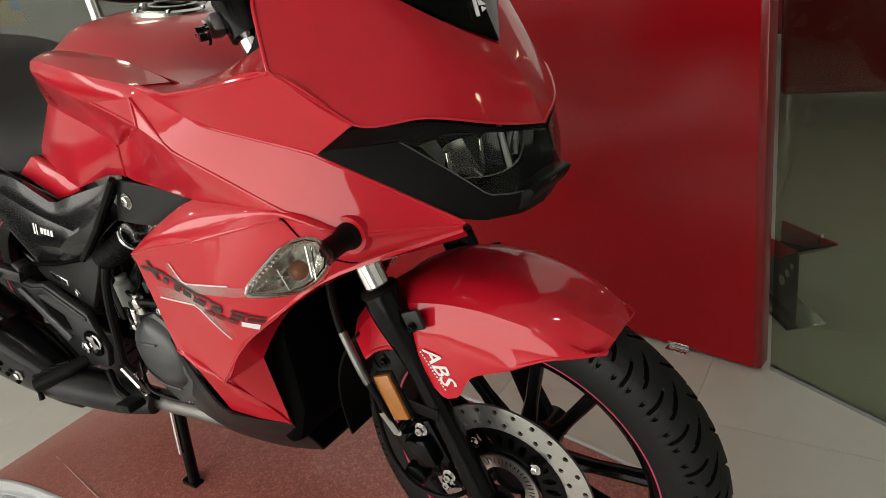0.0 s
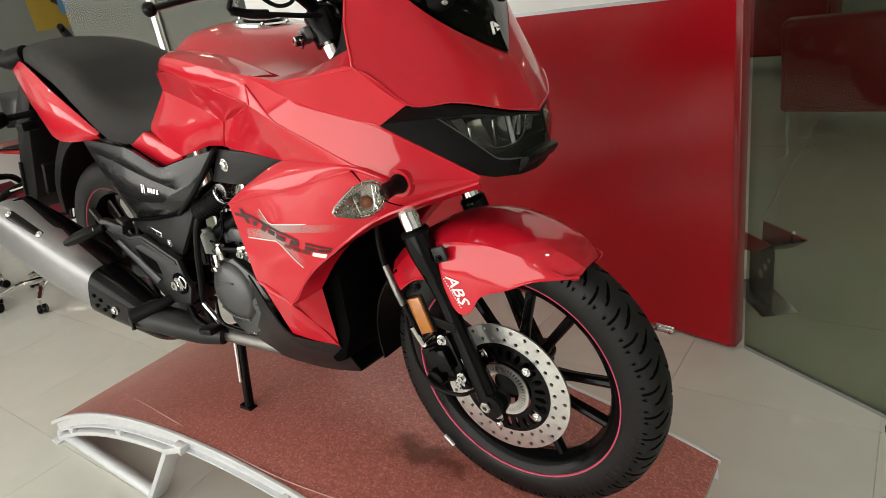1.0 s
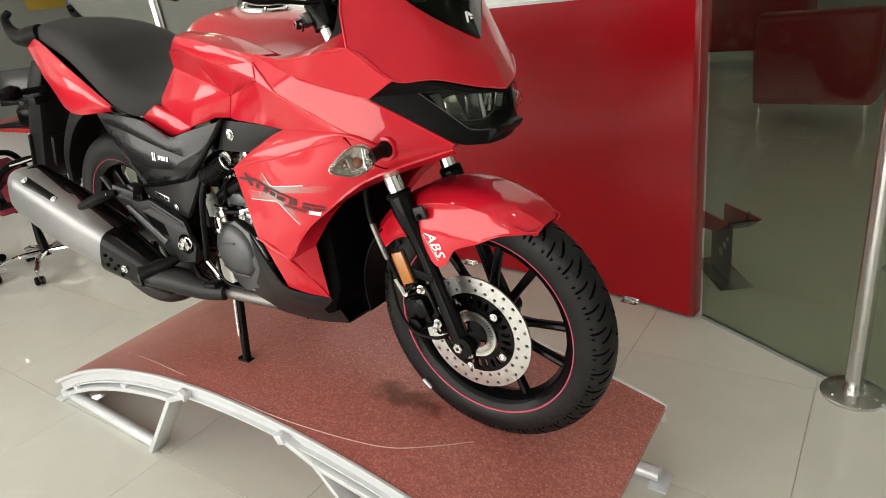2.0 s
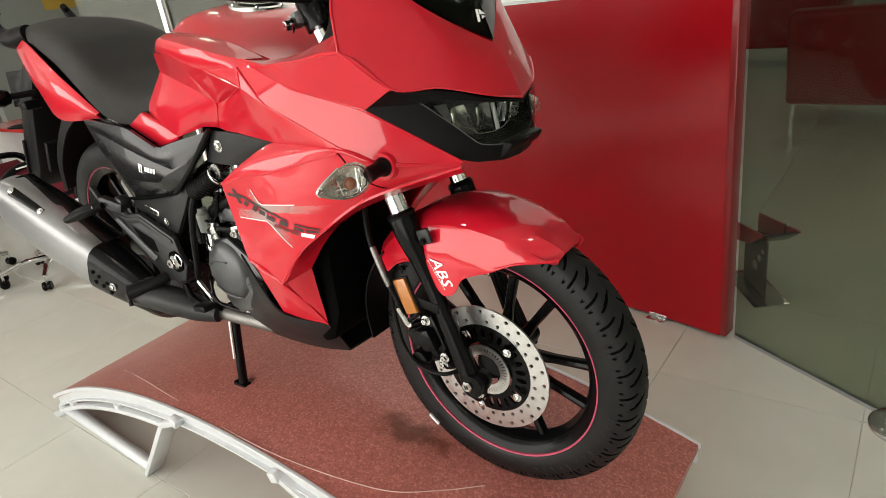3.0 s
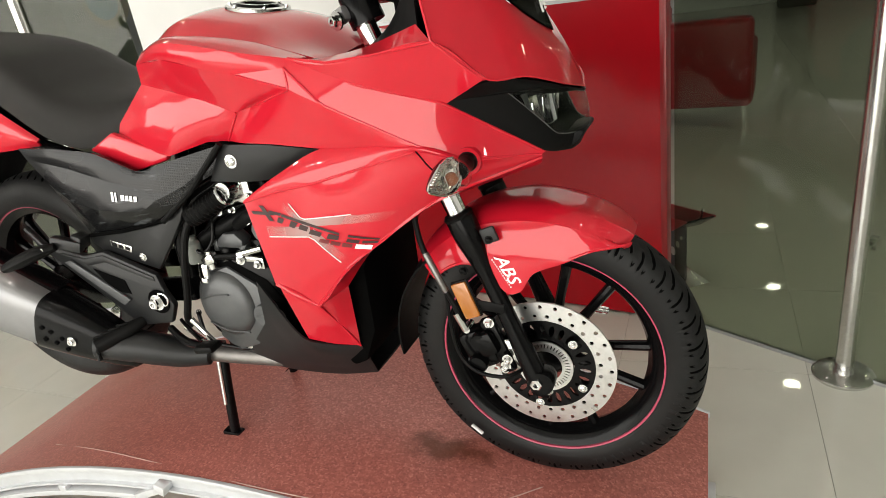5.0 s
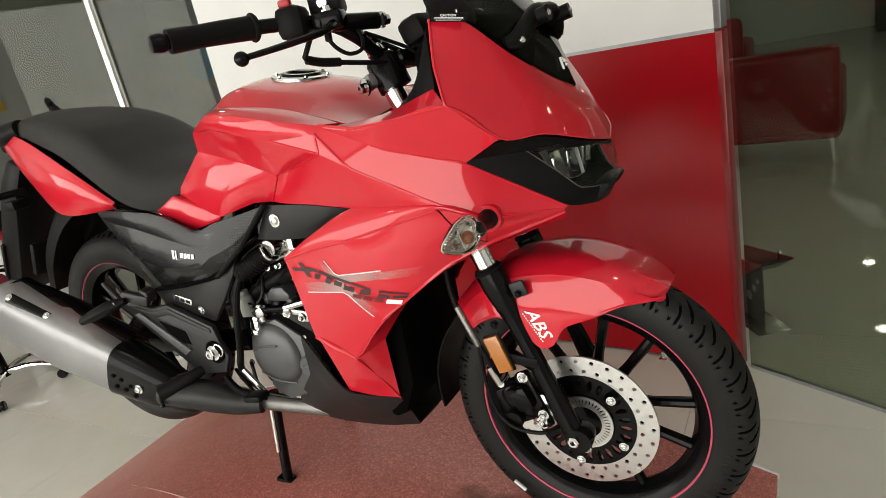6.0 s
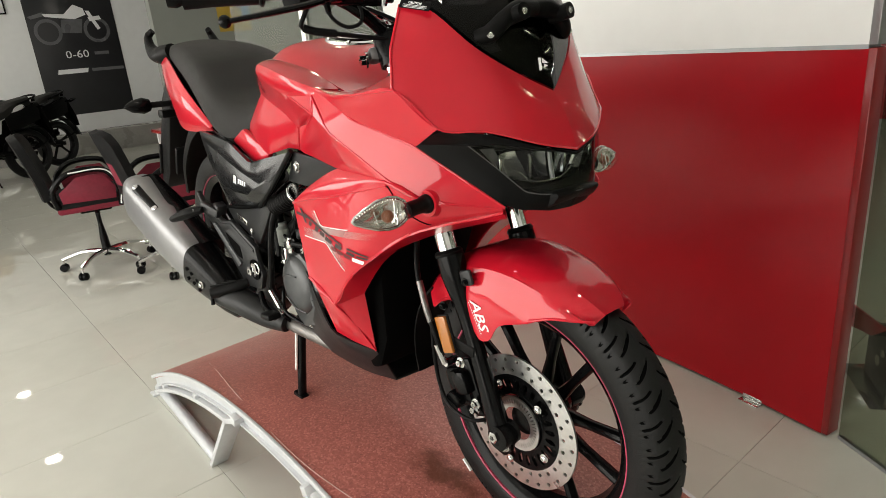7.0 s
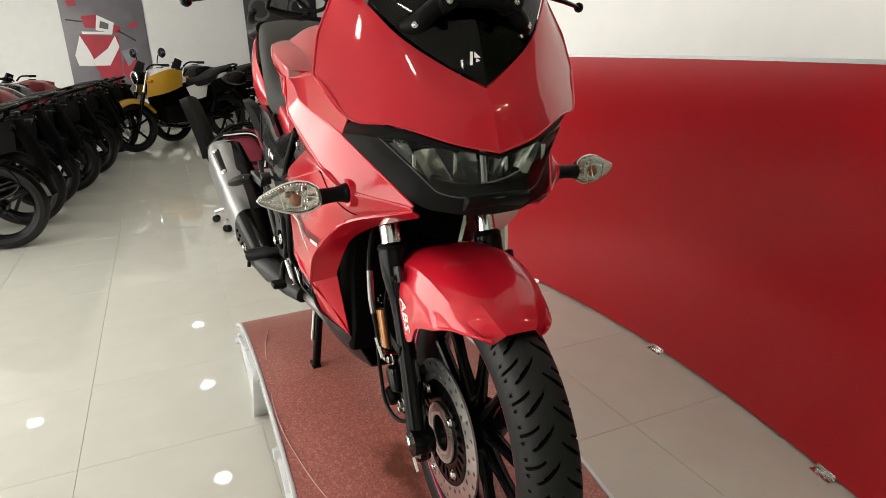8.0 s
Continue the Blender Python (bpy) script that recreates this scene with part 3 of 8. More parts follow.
part("film_edge", tube([(x, y, crown(x) + 0.0006) for x, y in film], 0.0013, 6, True, 60), FILM, stand, "thin pale edge of a scuffed protective film")


from mathutils.bvhtree import BVHTree  # noqa: E402

# ---- the red motorcycle: x forward, y to its left, z up, front wheel over the origin ----
bike = thing("motorcycle", LEVEL @ pose(0, 0.062, 0.624, -2.0) @ pose(0, 0, -0.624),
             "glossy red faired motorcycle on its centre stand on the arched board", "motorcycle")
RAKE = 0.335


def fork_x(z):
    return -0.006 - RAKE * (z - 0.624)


def perforated(r0, r1, rows, count, hole, y0, y1, stagger=True, segs=8, long=1.0):
    """A flat ring about y with rows of real holes through it; hole is the half height, long stretches it along the radius."""
    bm = bmesh.new()
    cache = {}

    def vert(x, y, z):
        key = (round(x, 6), round(y, 6), round(z, 6))
        if key not in cache:
            cache[key] = bm.verts.new((x, y, z))
        return cache[key]

    for j in range(rows):
        ra, rb = r0 + (r1 - r0) * j / rows, r0 + (r1 - r0) * (j + 1) / rows
        for i in range(count):
            a0, a1 = 2 * math.pi * i / count, 2 * math.pi * (i + 1) / count
            am, rm = (a0 + a1) / 2, (ra + rb) / 2
            outer = [(ra, a0), (ra, am), (ra, a1), (rm, a1), (rb, a1), (rb, am), (rb, a0), (rm, a0)]
            holed = not stagger or (i + j) % 2 == 0
            spun = [(rm, am, math.pi * 1.25 + math.pi / 4 * k) for k in range(8)]
            for y, flip in ((y0, False), (y1, True)):
                o = [vert(r * math.cos(a), y, r * math.sin(a)) for r, a in outer]
                if holed:
                    inner = []
                    for k in range(8):
                        t = math.pi * 1.25 + math.pi / 4 * k
                        r, a = rm + hole * long * math.sin(t), am + hole / rm * math.cos(t)
                        inner.append(vert(r * math.cos(a), y, r * math.sin(a)))
                    quads = [(o[k], o[(k + 1) % 8], inner[(k + 1) % 8], inner[k]) for k in range(8)]
                else:
                    quads = [tuple(o)]
                for q in quads:
                    bm.faces.new(q[::-1] if flip else q)
    rim = [e for e in bm.edges if e.is_boundary and all(abs(v.co.y - y0) < 1e-7 for v in e.verts)]
    for e in rim:
        a, b = e.verts
        c, d = (vert(v.co.x, y1, v.co.z) for v in (b, a))
        bm.faces.new((a, b, c, d))
    bmesh.ops.recalc_face_normals(bm, faces=bm.faces)
    return bm


def tyre(radius, half, bead, grooves, step=18, reach=0.98):
    """A tyre about y with a rounded tread cut by slanting grooves; the mesh leans with the grooves."""
    shape = curve([(-1.0, 0.825, 0), (-0.99, 0.87, 0), (-0.93, 0.908, 0), (-0.82, 0.945, 0), (-0.6, 0.977, 0), (-0.3, 0.995, 0), (0, 1.0, 0)], 22)
    crown_ = [(p.x, p.y) for p in shape]
    crown_ = crown_ + [(-y, r) for y, r in crown_[-2::-1]]
    side = [(0.985, 0.808), (0.945, bead / radius + 0.022), (0.90, bead / radius + 0.006), (0.84, bead / radius)]
    prof = [(-y, r) for y, r in side[::-1]] + crown_ + side
    segs = grooves * step
    bm = bmesh.new()
    rings = []
    for y, r in prof:
        ring_ = []
        w = abs(y)
        lean = (1.25 * w - 0.5 * w * w) * 2 * math.pi / grooves
        for j in range(segs):
            a = 2 * math.pi * j / segs - lean
            rad = r * radius
            k = (j + (step // 2 if y > 0 else 0)) % step
            if r > 0.86 and ((k < 1 and 0.10 < w < min(0.80, reach)) or (k == 1 and 0.3 < w < 0.62) or (k == step // 2 and 0.46 < w < reach) or (k in (5, 14) and 0.88 < w < reach)):
                rad -= 0.0045
            ring_.append(bm.verts.new((rad * math.cos(a), y * half, rad * math.sin(a))))
        rings.append(ring_)
    for (a, b), (ya, ra), (yb, rb) in zip(zip(rings, rings[1:]), prof, prof[1:]):
        for j in range(segs):
            vs = (a[j], a[(j + 1) % segs], b[(j + 1) % segs], b[j])
            f = bm.faces.new(vs)
            # Groove faces take the blacker material, so the groove's shade is coloured in.
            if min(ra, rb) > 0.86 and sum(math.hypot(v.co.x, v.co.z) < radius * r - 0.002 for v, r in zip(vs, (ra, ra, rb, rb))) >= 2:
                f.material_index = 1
    return bm


def wheel(name, centre, radius, half, bead, grooves, disc_r, disc_y, front=True):
    at = Matrix.Translation(centre)
    hub = part(name, moved(lathe([(0.0, -0.058), (0.03, -0.058), (0.034, -0.045), (0.045, -0.03), (0.04, 0), (0.045, 0.03), (0.034, 0.05), (0, 0.05)], 28), at), SATIN, bike, "black alloy wheel with a pink rim stripe")
    part("tyre", moved(tyre(radius, half, bead, grooves, reach=0.98 if front else 0.7), at), RUBBER, hub, "black tubeless tyre with slanting grooves, their shade coloured in", 40).data.materials.append(DEEP)
    for k in range(13):
        a = radians(-14 - 4.6 * k - 3 * (k > 7))
        part("sidewall_mark", box(0.013 if k % 3 else 0.011, 0.0024, 0.0075, at @ pose(0, 0, 0, 0, -math.degrees(a), 0) @ Matrix.Translation((radius * 0.855, -half * 0.985, 0)), 0.0008), RUBBER, hub, "raised plain mark on the tyre wall" if k == 0 else "")
    w = half * 0.80
    part("rim", moved(lathe([(bead + 0.004, -w - 0.002), (bead - 0.010, -w + 0.004), (bead - 0.022, -w + 0.012), (bead - 0.026, -w * 0.5), (bead - 0.034, 0), (bead - 0.026, w * 0.5), (bead - 0.022, w - 0.012), (bead - 0.010, w - 0.004), (bead + 0.004, w + 0.002),
                             (bead + 0.003, w - 0.006), (bead - 0.008, w * 0.6), (bead - 0.008, -w * 0.6), (bead + 0.003, -w + 0.006)], 72, closed=True), at), SATIN, hub, "satin black rim")
    for s in (-1, 1):
        part("rim_stripe", moved(lathe([(bead + 0.0035, s * (w + 0.0052)), (bead - 0.0015, s * (w + 0.0036)), (bead - 0.0015, s * (w - 0.0008)), (bead + 0.0035, s * (w + 0.0010))], 96, closed=True), at), STRIPE, hub, "pink tape stripe")
    for k in range(5):
        for off in (-14, 14):
            a = radians(62.5 + 72 * k)
            b = radians(62.5 + 72 * k + off)
            p0 = Vector((0.034 * math.cos(a + radians(off * 1.6)), 0, 0.034 * math.sin(a + radians(off * 1.6))))
            p1 = Vector(((bead - 0.024) * math.cos(b), 0, (bead - 0.024) * math.sin(b)))
            sp = tube([p0, p0.lerp(p1, 0.5), p1], [0.016, 0.010, 0.011], 10, False, 5, 1.0)
            for v in sp.verts:
                v.co.y *= 1.15
            part("spoke", moved(sp, at), SATIN, hub, "" if k else "slim black cast spoke")
    if front:
        d = part("brake_disc", moved(perforated(0.098, disc_r, 2, 54, 0.0042, disc_y - 0.002, disc_y + 0.002), at), DISC, hub, "drilled steel brake disc")
        part("disc_carrier", moved(perforated(0.058, 0.0985, 1, 26, 0.0055, disc_y - 0.003, disc_y + 0.003, False, 8, 2.3), at), SATIN, d, "black slotted disc carrier")
        part("sensor_ring", moved(perforated(0.034, 0.056, 1, 44, 0.0013, disc_y - 0.009, disc_y - 0.006, False, 8, 4.5), at), DISC, d, "slotted steel sensor ring")
        for k in range(5):
            a = radians(43 - 72 * k)
            part("disc_bolt", bolt(0.083 * math.cos(a), disc_y - 0.003, centre[2] + 0.083 * math.sin(a), 0.006, 0.005), CHROME, d)
    return hub


front = wheel("front_wheel", (0, 0.012, 0.6255), 0.2995, 0.049, 0.2235, 36, 0.138, -0.067)
part("valve_mark", moved(slab([(0, 0), (0.03, 0), (0.03, 0.006), (0, 0.006)], -0.0535, -0.049), pose(-0.185, 0.0, 0.449, 0, 42, 0)), PRINT_WHITE, front, "white tyre mark")
rear = wheel("rear_wheel", (-1.345, 0, 0.77), 0.307, 0.066, 0.2235, 36, 0.11, -0.07, False)

# Fork: black lower legs, chrome stanchions, clamps and axle.
for s in (-1, 1):
    y = -0.103 if s < 0 else 0.094
    leg = part("fork_leg", tube([(fork_x(z), y, z) for z in (0.606, 0.70, 0.80, 0.865, 0.90, 0.93, 0.95, 0.956)], [0.0225, 0.022, 0.021, 0.020, 0.019, 0.018, 0.0172, 0.0167, 0.0165, 0.0165, 0.0168, 0.0182, 0.0218, 0.0255, 0.0275, 0.0268], 24, False, 24), SATIN, bike, "satin black fork leg")
    part("stanchion", rod((fork_x(0.94), y, 0.94), (fork_x(1.33), y, 1.33), 0.0185, 24), CHROME, leg, "chrome fork tube")
    part("dust_seal", lathe([(0.0185, 0), (0.026, 0.001), (0.028, 0.008), (0.024, 0.014), (0.0185, 0.014)], 24, "z", Matrix.Translation((fork_x(0.955), y, 0.953)) @ pose(0, 0, 0, 0, -18.5, 0)), BLACK, leg)
    part("axle_lug", join(moved(lathe([(0.0, -0.02), (0.024, -0.02), (0.026, 0), (0.024, 0.02), (0, 0.02)], 24), Matrix.Translation((0.004, y, 0.622))), box(0.04, 0.03, 0.05, pose(0.004, y, 0.612, 0, 15, 0), 0.008)), SATIN, leg)
    part("axle_nut", bolt(-0.004, y + 0.010 * s, 0.622, 0.012, 0.014, (0, s, 0)), CHROME, leg)
    part("pinch_bolt", bolt(0.018, y + 0.01 * s, 0.604, 0.005, 0.008, (0, s, 0)), STEEL, leg)

# Front mudguard, section by section round the wheel.
GUARD = [(56, 0.3165, 0.050, 0.309), (56.6, 0.318, 0.056, 0.307), (58.5, 0.321, 0.066, 0.301), (62, 0.325, 0.078, 0.291), (66, 0.327, 0.088, 0.281), (70, 0.329, 0.095, 0.267), (74, 0.331, 0.100, 0.252),
         (79, 0.333, 0.104, 0.240), (84, 0.336, 0.107, 0.231), (88, 0.3375, 0.109, 0.222), (91, 0.339, 0.110, 0.207), (94, 0.340, 0.110, 0.192), (98, 0.341, 0.110, 0.186), (103, 0.343, 0.110, 0.188),
         (108, 0.344, 0.108, 0.216), (115, 0.344, 0.104, 0.262), (124, 0.342, 0.097, 0.275), (134, 0.338, 0.090, 0.280)]


def guard_rail(k, side):
    out = []
    for phi, rc, w, re in GUARD:
        c, s = math.cos(radians(phi)), math.sin(radians(phi))
        mid = max(re, rc - 0.075)
        y, r = ((0, rc + 0.003), (w * 0.52, rc + 0.001), (w * 0.84, rc - 0.020), (w * 0.985, mid + 0.006), (w, re))[k]
        out.append((r * c, side * y, 0.624 + r * s))
    return out


rails = [guard_rail(4, -1), guard_rail(3, -1), guard_rail(2, -1), guard_rail(1, -1), guard_rail(0, 1), guard_rail(1, 1), guard_rail(2, 1), guard_rail(3, 1), guard_rail(4, 1)]
front_guard = skin(rails, 56, 3, 0.002, 0.003, True, (0, 0, 1), True)
mud = part("front_mudguard", front_guard, RED, bike, "glossy red front mudguard", 20)
flap = []
for k in range(9):
    a = radians(128 + 52 * k / 8)
    r, w = 0.335 - 0.018 * k / 8, 0.085 - 0.03 * k / 8
    flap.append([(r * math.cos(a) + 0, y, 0.624 + (r - abs(y) * 0.35) * math.sin(a)) for y in (-w, -w * 0.8, 0, w * 0.8, w)])
part("mud_flap", skin(list(map(list, zip(*flap))), 14, 2, 0, 0.004, True, (-1, 0, 0), False), BLACK, mud, "black rear mud flap")
for s in (-1, 1):
    part("guard_bracket", box(0.03, 0.008, 0.03, pose(-0.062, 0.113 * s, 0.925, 0, -18, 0), 0.004), GREY, mud)
    part("guard_bolt", bolt(-0.062, 0.117 * s, 0.918, 0.005, 0.006, (0, s, 0)), SATIN, mud)
    part("guard_bolt", bolt(-0.115, 0.128 * s, 0.862, 0.006, 0.007, (0, s, 0)), SATIN, mud)

# Amber reflector on a bracket behind the fork leg.
refl = part("side_reflector", box(0.031, 0.008, 0.074, pose(-0.120, -0.128, 0.800, 0, -17, 0), 0.003), AMBER, bike, "amber side reflector")
part("backing", box(0.036, 0.006, 0.080, pose(-0.1195, -0.1225, 0.800, 0, -17, 0), 0.003), BLACK, refl)
part("stay", bar((-0.115, -0.119, 0.79), (-0.055, -0.119, 0.78), 0.004, 0.02), BLACK, refl)

# Brake caliper, hose and sensor lead.
caliper = part("brake_caliper", join(box(0.062, 0.05, 0.085, pose(-0.118, -0.083, 0.678, 0, -22, 0), 0.012), box(0.04, 0.035, 0.05, pose(-0.096, -0.108, 0.70, 0, -22, 0), 0.01),
                                     box(0.03, 0.02, 0.12, pose(-0.078, -0.095, 0.69, 0, -20, 0), 0.006)), SATIN, bike, "black brake caliper")
for bx, bz in ((-0.118, 0.655), (-0.108, 0.705)):
    part("piston_cover", lathe([(0, -0.012), (0.017, -0.012), (0.019, -0.008), (0.019, 0.006), (0, 0.006)], 24, "y", Matrix.Translation((bx, -0.112, bz))), SATIN, caliper)
for bx, by, bz in ((-0.058, -0.112, 0.668), (-0.063, -0.112, 0.653), (-0.082, -0.122, 0.752)):
    part("caliper_bolt", bolt(bx, by, bz, 0.007, 0.01), CHROME, caliper)
part("mount_plate", slab([(-0.09, 0.64), (-0.045, 0.63), (-0.03, 0.66), (-0.05, 0.70), (-0.085, 0.70)], -0.098, -0.092, 0.002), STEEL, caliper)
part("banjo", rod((-0.13, -0.125, 0.735), (-0.13, -0.095, 0.735), 0.008, 12), CHROME, caliper)
hose = part("brake_hose", tube([(-0.205, -0.10, 1.02), (-0.2, -0.118, 0.95), (-0.188, -0.128, 0.90), (-0.165, -0.134, 0.85), (-0.142, -0.132, 0.79), (-0.13, -0.125, 0.735)], 0.0055, 10), BLACK, bike, "black brake hose")
part("hose_sleeve", tube([(-0.186, -0.128, 0.896), (-0.165, -0.134, 0.85), (-0.154, -0.1335, 0.82)], 0.0066, 12), PIPE, hose, "bare steel sleeve")
part("hose_end", tube([(-0.142, -0.132, 0.775), (-0.13, -0.125, 0.735)], 0.007, 10), STEEL, hose)
part("sensor_lead", tube([(-0.155, -0.13, 0.83), (-0.158, -0.128, 0.75), (-0.15, -0.126, 0.68), (-0.115, -0.13, 0.645), (-0.06, -0.125, 0.636), (-0.03, -0.095, 0.64)], 0.004, 8, True, 40), BLACK, bike, "thin black sensor lead")

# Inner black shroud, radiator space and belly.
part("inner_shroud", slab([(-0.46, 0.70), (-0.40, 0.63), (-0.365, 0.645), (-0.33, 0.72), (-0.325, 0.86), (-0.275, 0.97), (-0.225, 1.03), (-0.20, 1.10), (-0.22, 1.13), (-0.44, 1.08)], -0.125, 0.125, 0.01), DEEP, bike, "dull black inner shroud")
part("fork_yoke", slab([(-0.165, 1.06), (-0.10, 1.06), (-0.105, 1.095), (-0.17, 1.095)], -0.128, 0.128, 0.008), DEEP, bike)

# ---- fairing ----
TIP, HLIN, QQ = (0.055, -0.124, 1.073), (-0.079, -0.199, 1.178), (-0.003, -0.204, 1.207)
PCORN, PTOP, WTIP, NOSE = (-0.065, -0.238, 1.27), (-0.089, -0.19, 1.396), (0.058, 0, 1.246), (0.104, 0, 1.153)
CREASE, F3, F1, VV = (-0.117, -0.222, 1.116), (-0.284, -0.212, 1.120), (-0.488, -0.221, 1.04), (-0.2615, -0.246, 1.1995)
# Fold where the tank shroud meets the fairing: notch top, bottom and rear tip, and the corners of the recess below.
NT, NB, NL, M1, M2, UU = (-0.325, -0.235, 1.262), (-0.322, -0.240, 1.2285), (-0.44, -0.223, 1.262), (-0.478, -0.190, 1.194), (-0.532, -0.166, 1.1415), (-0.445, -0.186, 1.202)
R1, HIP, R2, FTIP, W0 = (-0.466, -0.221, 0.87), (-0.391, -0.207, 0.82), (-0.462, -0.172, 0.722), (-0.368, -0.131, 0.688), (-0.318, -0.227, 1.275)

fairing = part("front_fairing", skin([[PTOP, (-0.048, -0.166, 1.385), (0.0, -0.117, 1.323), (0.034, -0.052, 1.276), WTIP],
                                      [(-0.078, -0.224, 1.33), (-0.03, -0.181, 1.30), (0.03, -0.115, 1.262), (0.068, -0.05, 1.225), (0.085, 0, 1.203)],
                                      [PCORN, QQ, (0.045, -0.145, 1.197), (0.088, -0.07, 1.17), NOSE]], 20, 5, 0.0, 0.004, True, (0.5, -1, 0.2), False), RED, bike, "glossy red nose cowl over the headlamp")
part("cowl_half", skin([[PTOP, (-0.048, -0.166, 1.385), (0.0, -0.117, 1.323), (0.034, -0.052, 1.276), WTIP],
                        [(-0.078, -0.224, 1.33), (-0.03, -0.181, 1.30), (0.03, -0.115, 1.262), (0.068, -0.05, 1.225), (0.085, 0, 1.203)],
                        [PCORN, QQ, (0.045, -0.145, 1.197), (0.088, -0.07, 1.17), NOSE]], 20, 5, 0.0, 0.004, True, (0.5, -1, 0.2), False, 1), RED, fairing)

SIDE_PANELS = [
    ("flank_panel", 0.003, 16, [[VV, CREASE], [F3, (-0.124, -0.223, 1.110)]]),
    ("fold_panel", 0.0, 8, [[NT, VV], [NB, VV]]),
    ("notch_panel", 0.0, 8, [[NL, NT], [NL, NB]]),
    ("rear_flank", 0.002, 16, [[M1, UU, NB, VV], [M2, (-0.50, -0.174, 1.137), (-0.42, -0.192, 1.134), F3]]),
    ("side_panel", 0.006, 34, [[F1, (-0.40, -0.2195, 1.085), (-0.289, -0.2085, 1.126), (-0.121, -0.2205, 1.119), (-0.045, -0.1955, 1.089), (0.050, -0.124, 1.076)],
                               [(-0.487, -0.2225, 1.037), (-0.40, -0.2285, 1.057), (-0.32, -0.2305, 1.069), (-0.228, -0.2295, 1.089), (-0.127, -0.2245, 1.1095), (-0.045, -0.198, 1.0795), (0.052, -0.125, 1.0705)],
                               [R1, HIP, (-0.30, -0.215, 0.905), (-0.222, -0.211, 0.957), (-0.12, -0.188, 1.018), (0.05, -0.124, 1.066)]]),
    ("front_return", 0.0, 20, [[HIP, (-0.30, -0.215, 0.905), (-0.222, -0.211, 0.957), (-0.12, -0.188, 1.018), (0.05, -0.124, 1.066)],
                               [(-0.350, -0.157, 0.842), (-0.288, -0.152, 0.912), (-0.225, -0.147, 0.960), (-0.12, -0.128, 1.006), (0.045, -0.11, 1.055)]]),
    ("lower_panel", 0.003, 14, [[(-0.467, -0.2185, 0.882), (-0.390, -0.204, 0.832), (-0.348, -0.157, 0.854)], [R2, (-0.415, -0.15, 0.70), FTIP]]),
]
# Upper faces, one even sweep each from the tank to the nose, given by cross lines.
SWEEPS = [
    ("upper_wing", [[W0, (-0.314, -0.2275, 1.270)], [(-0.24, -0.2415, 1.2615), (-0.255, -0.2325, 1.245)], [(-0.164, -0.247, 1.2635), (-0.2, -0.2325, 1.220)], [PCORN, (-0.13, -0.2155, 1.197)], [QQ, (-0.079, -0.196, 1.172)]]),
    ("ridge_panel", [[W0, NT], [(-0.255, -0.2325, 1.247), (-0.294, -0.2405, 1.230)], [(-0.20, -0.234, 1.222), VV], [(-0.138, -0.2165, 1.199), (-0.188, -0.2345, 1.158)], [HLIN, CREASE], [(-0.012, -0.1615, 1.1255), (-0.03, -0.192, 1.086)], [TIP, (0.05, -0.126, 1.07)]]),
]
for s in (-1, 1):
    part("wing_flange", skin([[W0, (-0.24, -0.2415, 1.2605), (-0.164, -0.247, 1.2625), PCORN], [(-0.33, -0.185, 1.270), (-0.285, -0.180, 1.267), (-0.198, -0.192, 1.2735), (-0.103, -0.196, 1.296)]], 20, 4, 0.0, 0.003, True, (0, 0.3, 1), True, s), RED, fairing, "" if s > 0 else "red flange turned in over the tank's front")
    for name, rails in SWEEPS:
        part(name, skin(rails, 8, 5, 0, 0.004, False, (0, -1, 0.2), False, s), RED, fairing)
    for name, bulge, n, rails in SIDE_PANELS:
        part(name, skin(rails, n, 5, bulge, 0.004, name not in ("flank_panel", "fold_panel", "notch_panel", "rear_flank"), (0, -1, 0.2), True, s), RED, fairing)
    part("belly_pan", skin([[(-0.54, -0.19, 0.86), (-0.475, -0.185, 0.74), (-0.44, -0.165, 0.708), FTIP], [(-0.57, -0.165, 0.75), (-0.50, -0.16, 0.68), (-0.42, -0.13, 0.65), (-0.37, -0.105, 0.64)],
                            [(-0.68, -0.13, 0.64), (-0.58, -0.125, 0.612), (-0.46, -0.105, 0.594), (-0.374, -0.08, 0.59)], [(-0.67, 0, 0.62), (-0.55, 0, 0.595), (-0.45, 0, 0.58), (-0.38, 0, 0.582)]], 14, 4, 0.002, 0.004, True, (0, -1, -0.3), True, s), GREY, bike, "dark grey belly pan")

# Rounded creases of the fairing, which catch the light.
for s in (-1, 1):
    for rail in ([W0, (-0.20, -0.234, 1.222), HLIN, TIP], [NT, VV, CREASE, (-0.03, -0.192, 1.086), (0.05, -0.126, 1.07)], [NT, NB, UU], [NL, NB], [M1, M2], [(-0.487, -0.2225, 1.037), (-0.40, -0.2285, 1.057), (-0.32, -0.2305, 1.069), (-0.228, -0.2295, 1.089), (-0.127, -0.2245, 1.1095)],
                 [PCORN, (-0.164, -0.247, 1.2635), (-0.24, -0.2415, 1.2615), W0], [PTOP, (-0.078, -0.224, 1.33), PCORN, QQ], [R1, HIP, (-0.385, -0.165, 0.76), FTIP], [HIP, (-0.30, -0.215, 0.905), (-0.222, -0.211, 0.957), (-0.12, -0.188, 1.018)]):
        part("crease_edge", tube([(x, -y * s, z) for x, y, z in rail], 0.0024, 8, False, 30), RED, fairing)

for s in (-1, 1):
    part("panel_lip", tube([(x, -y * s, z) for x, y, z in (PCORN, QQ, (0.045, -0.145, 1.197), (0.088, -0.07, 1.17), NOSE)], 0.0018, 8, True, 30), RED, fairing)

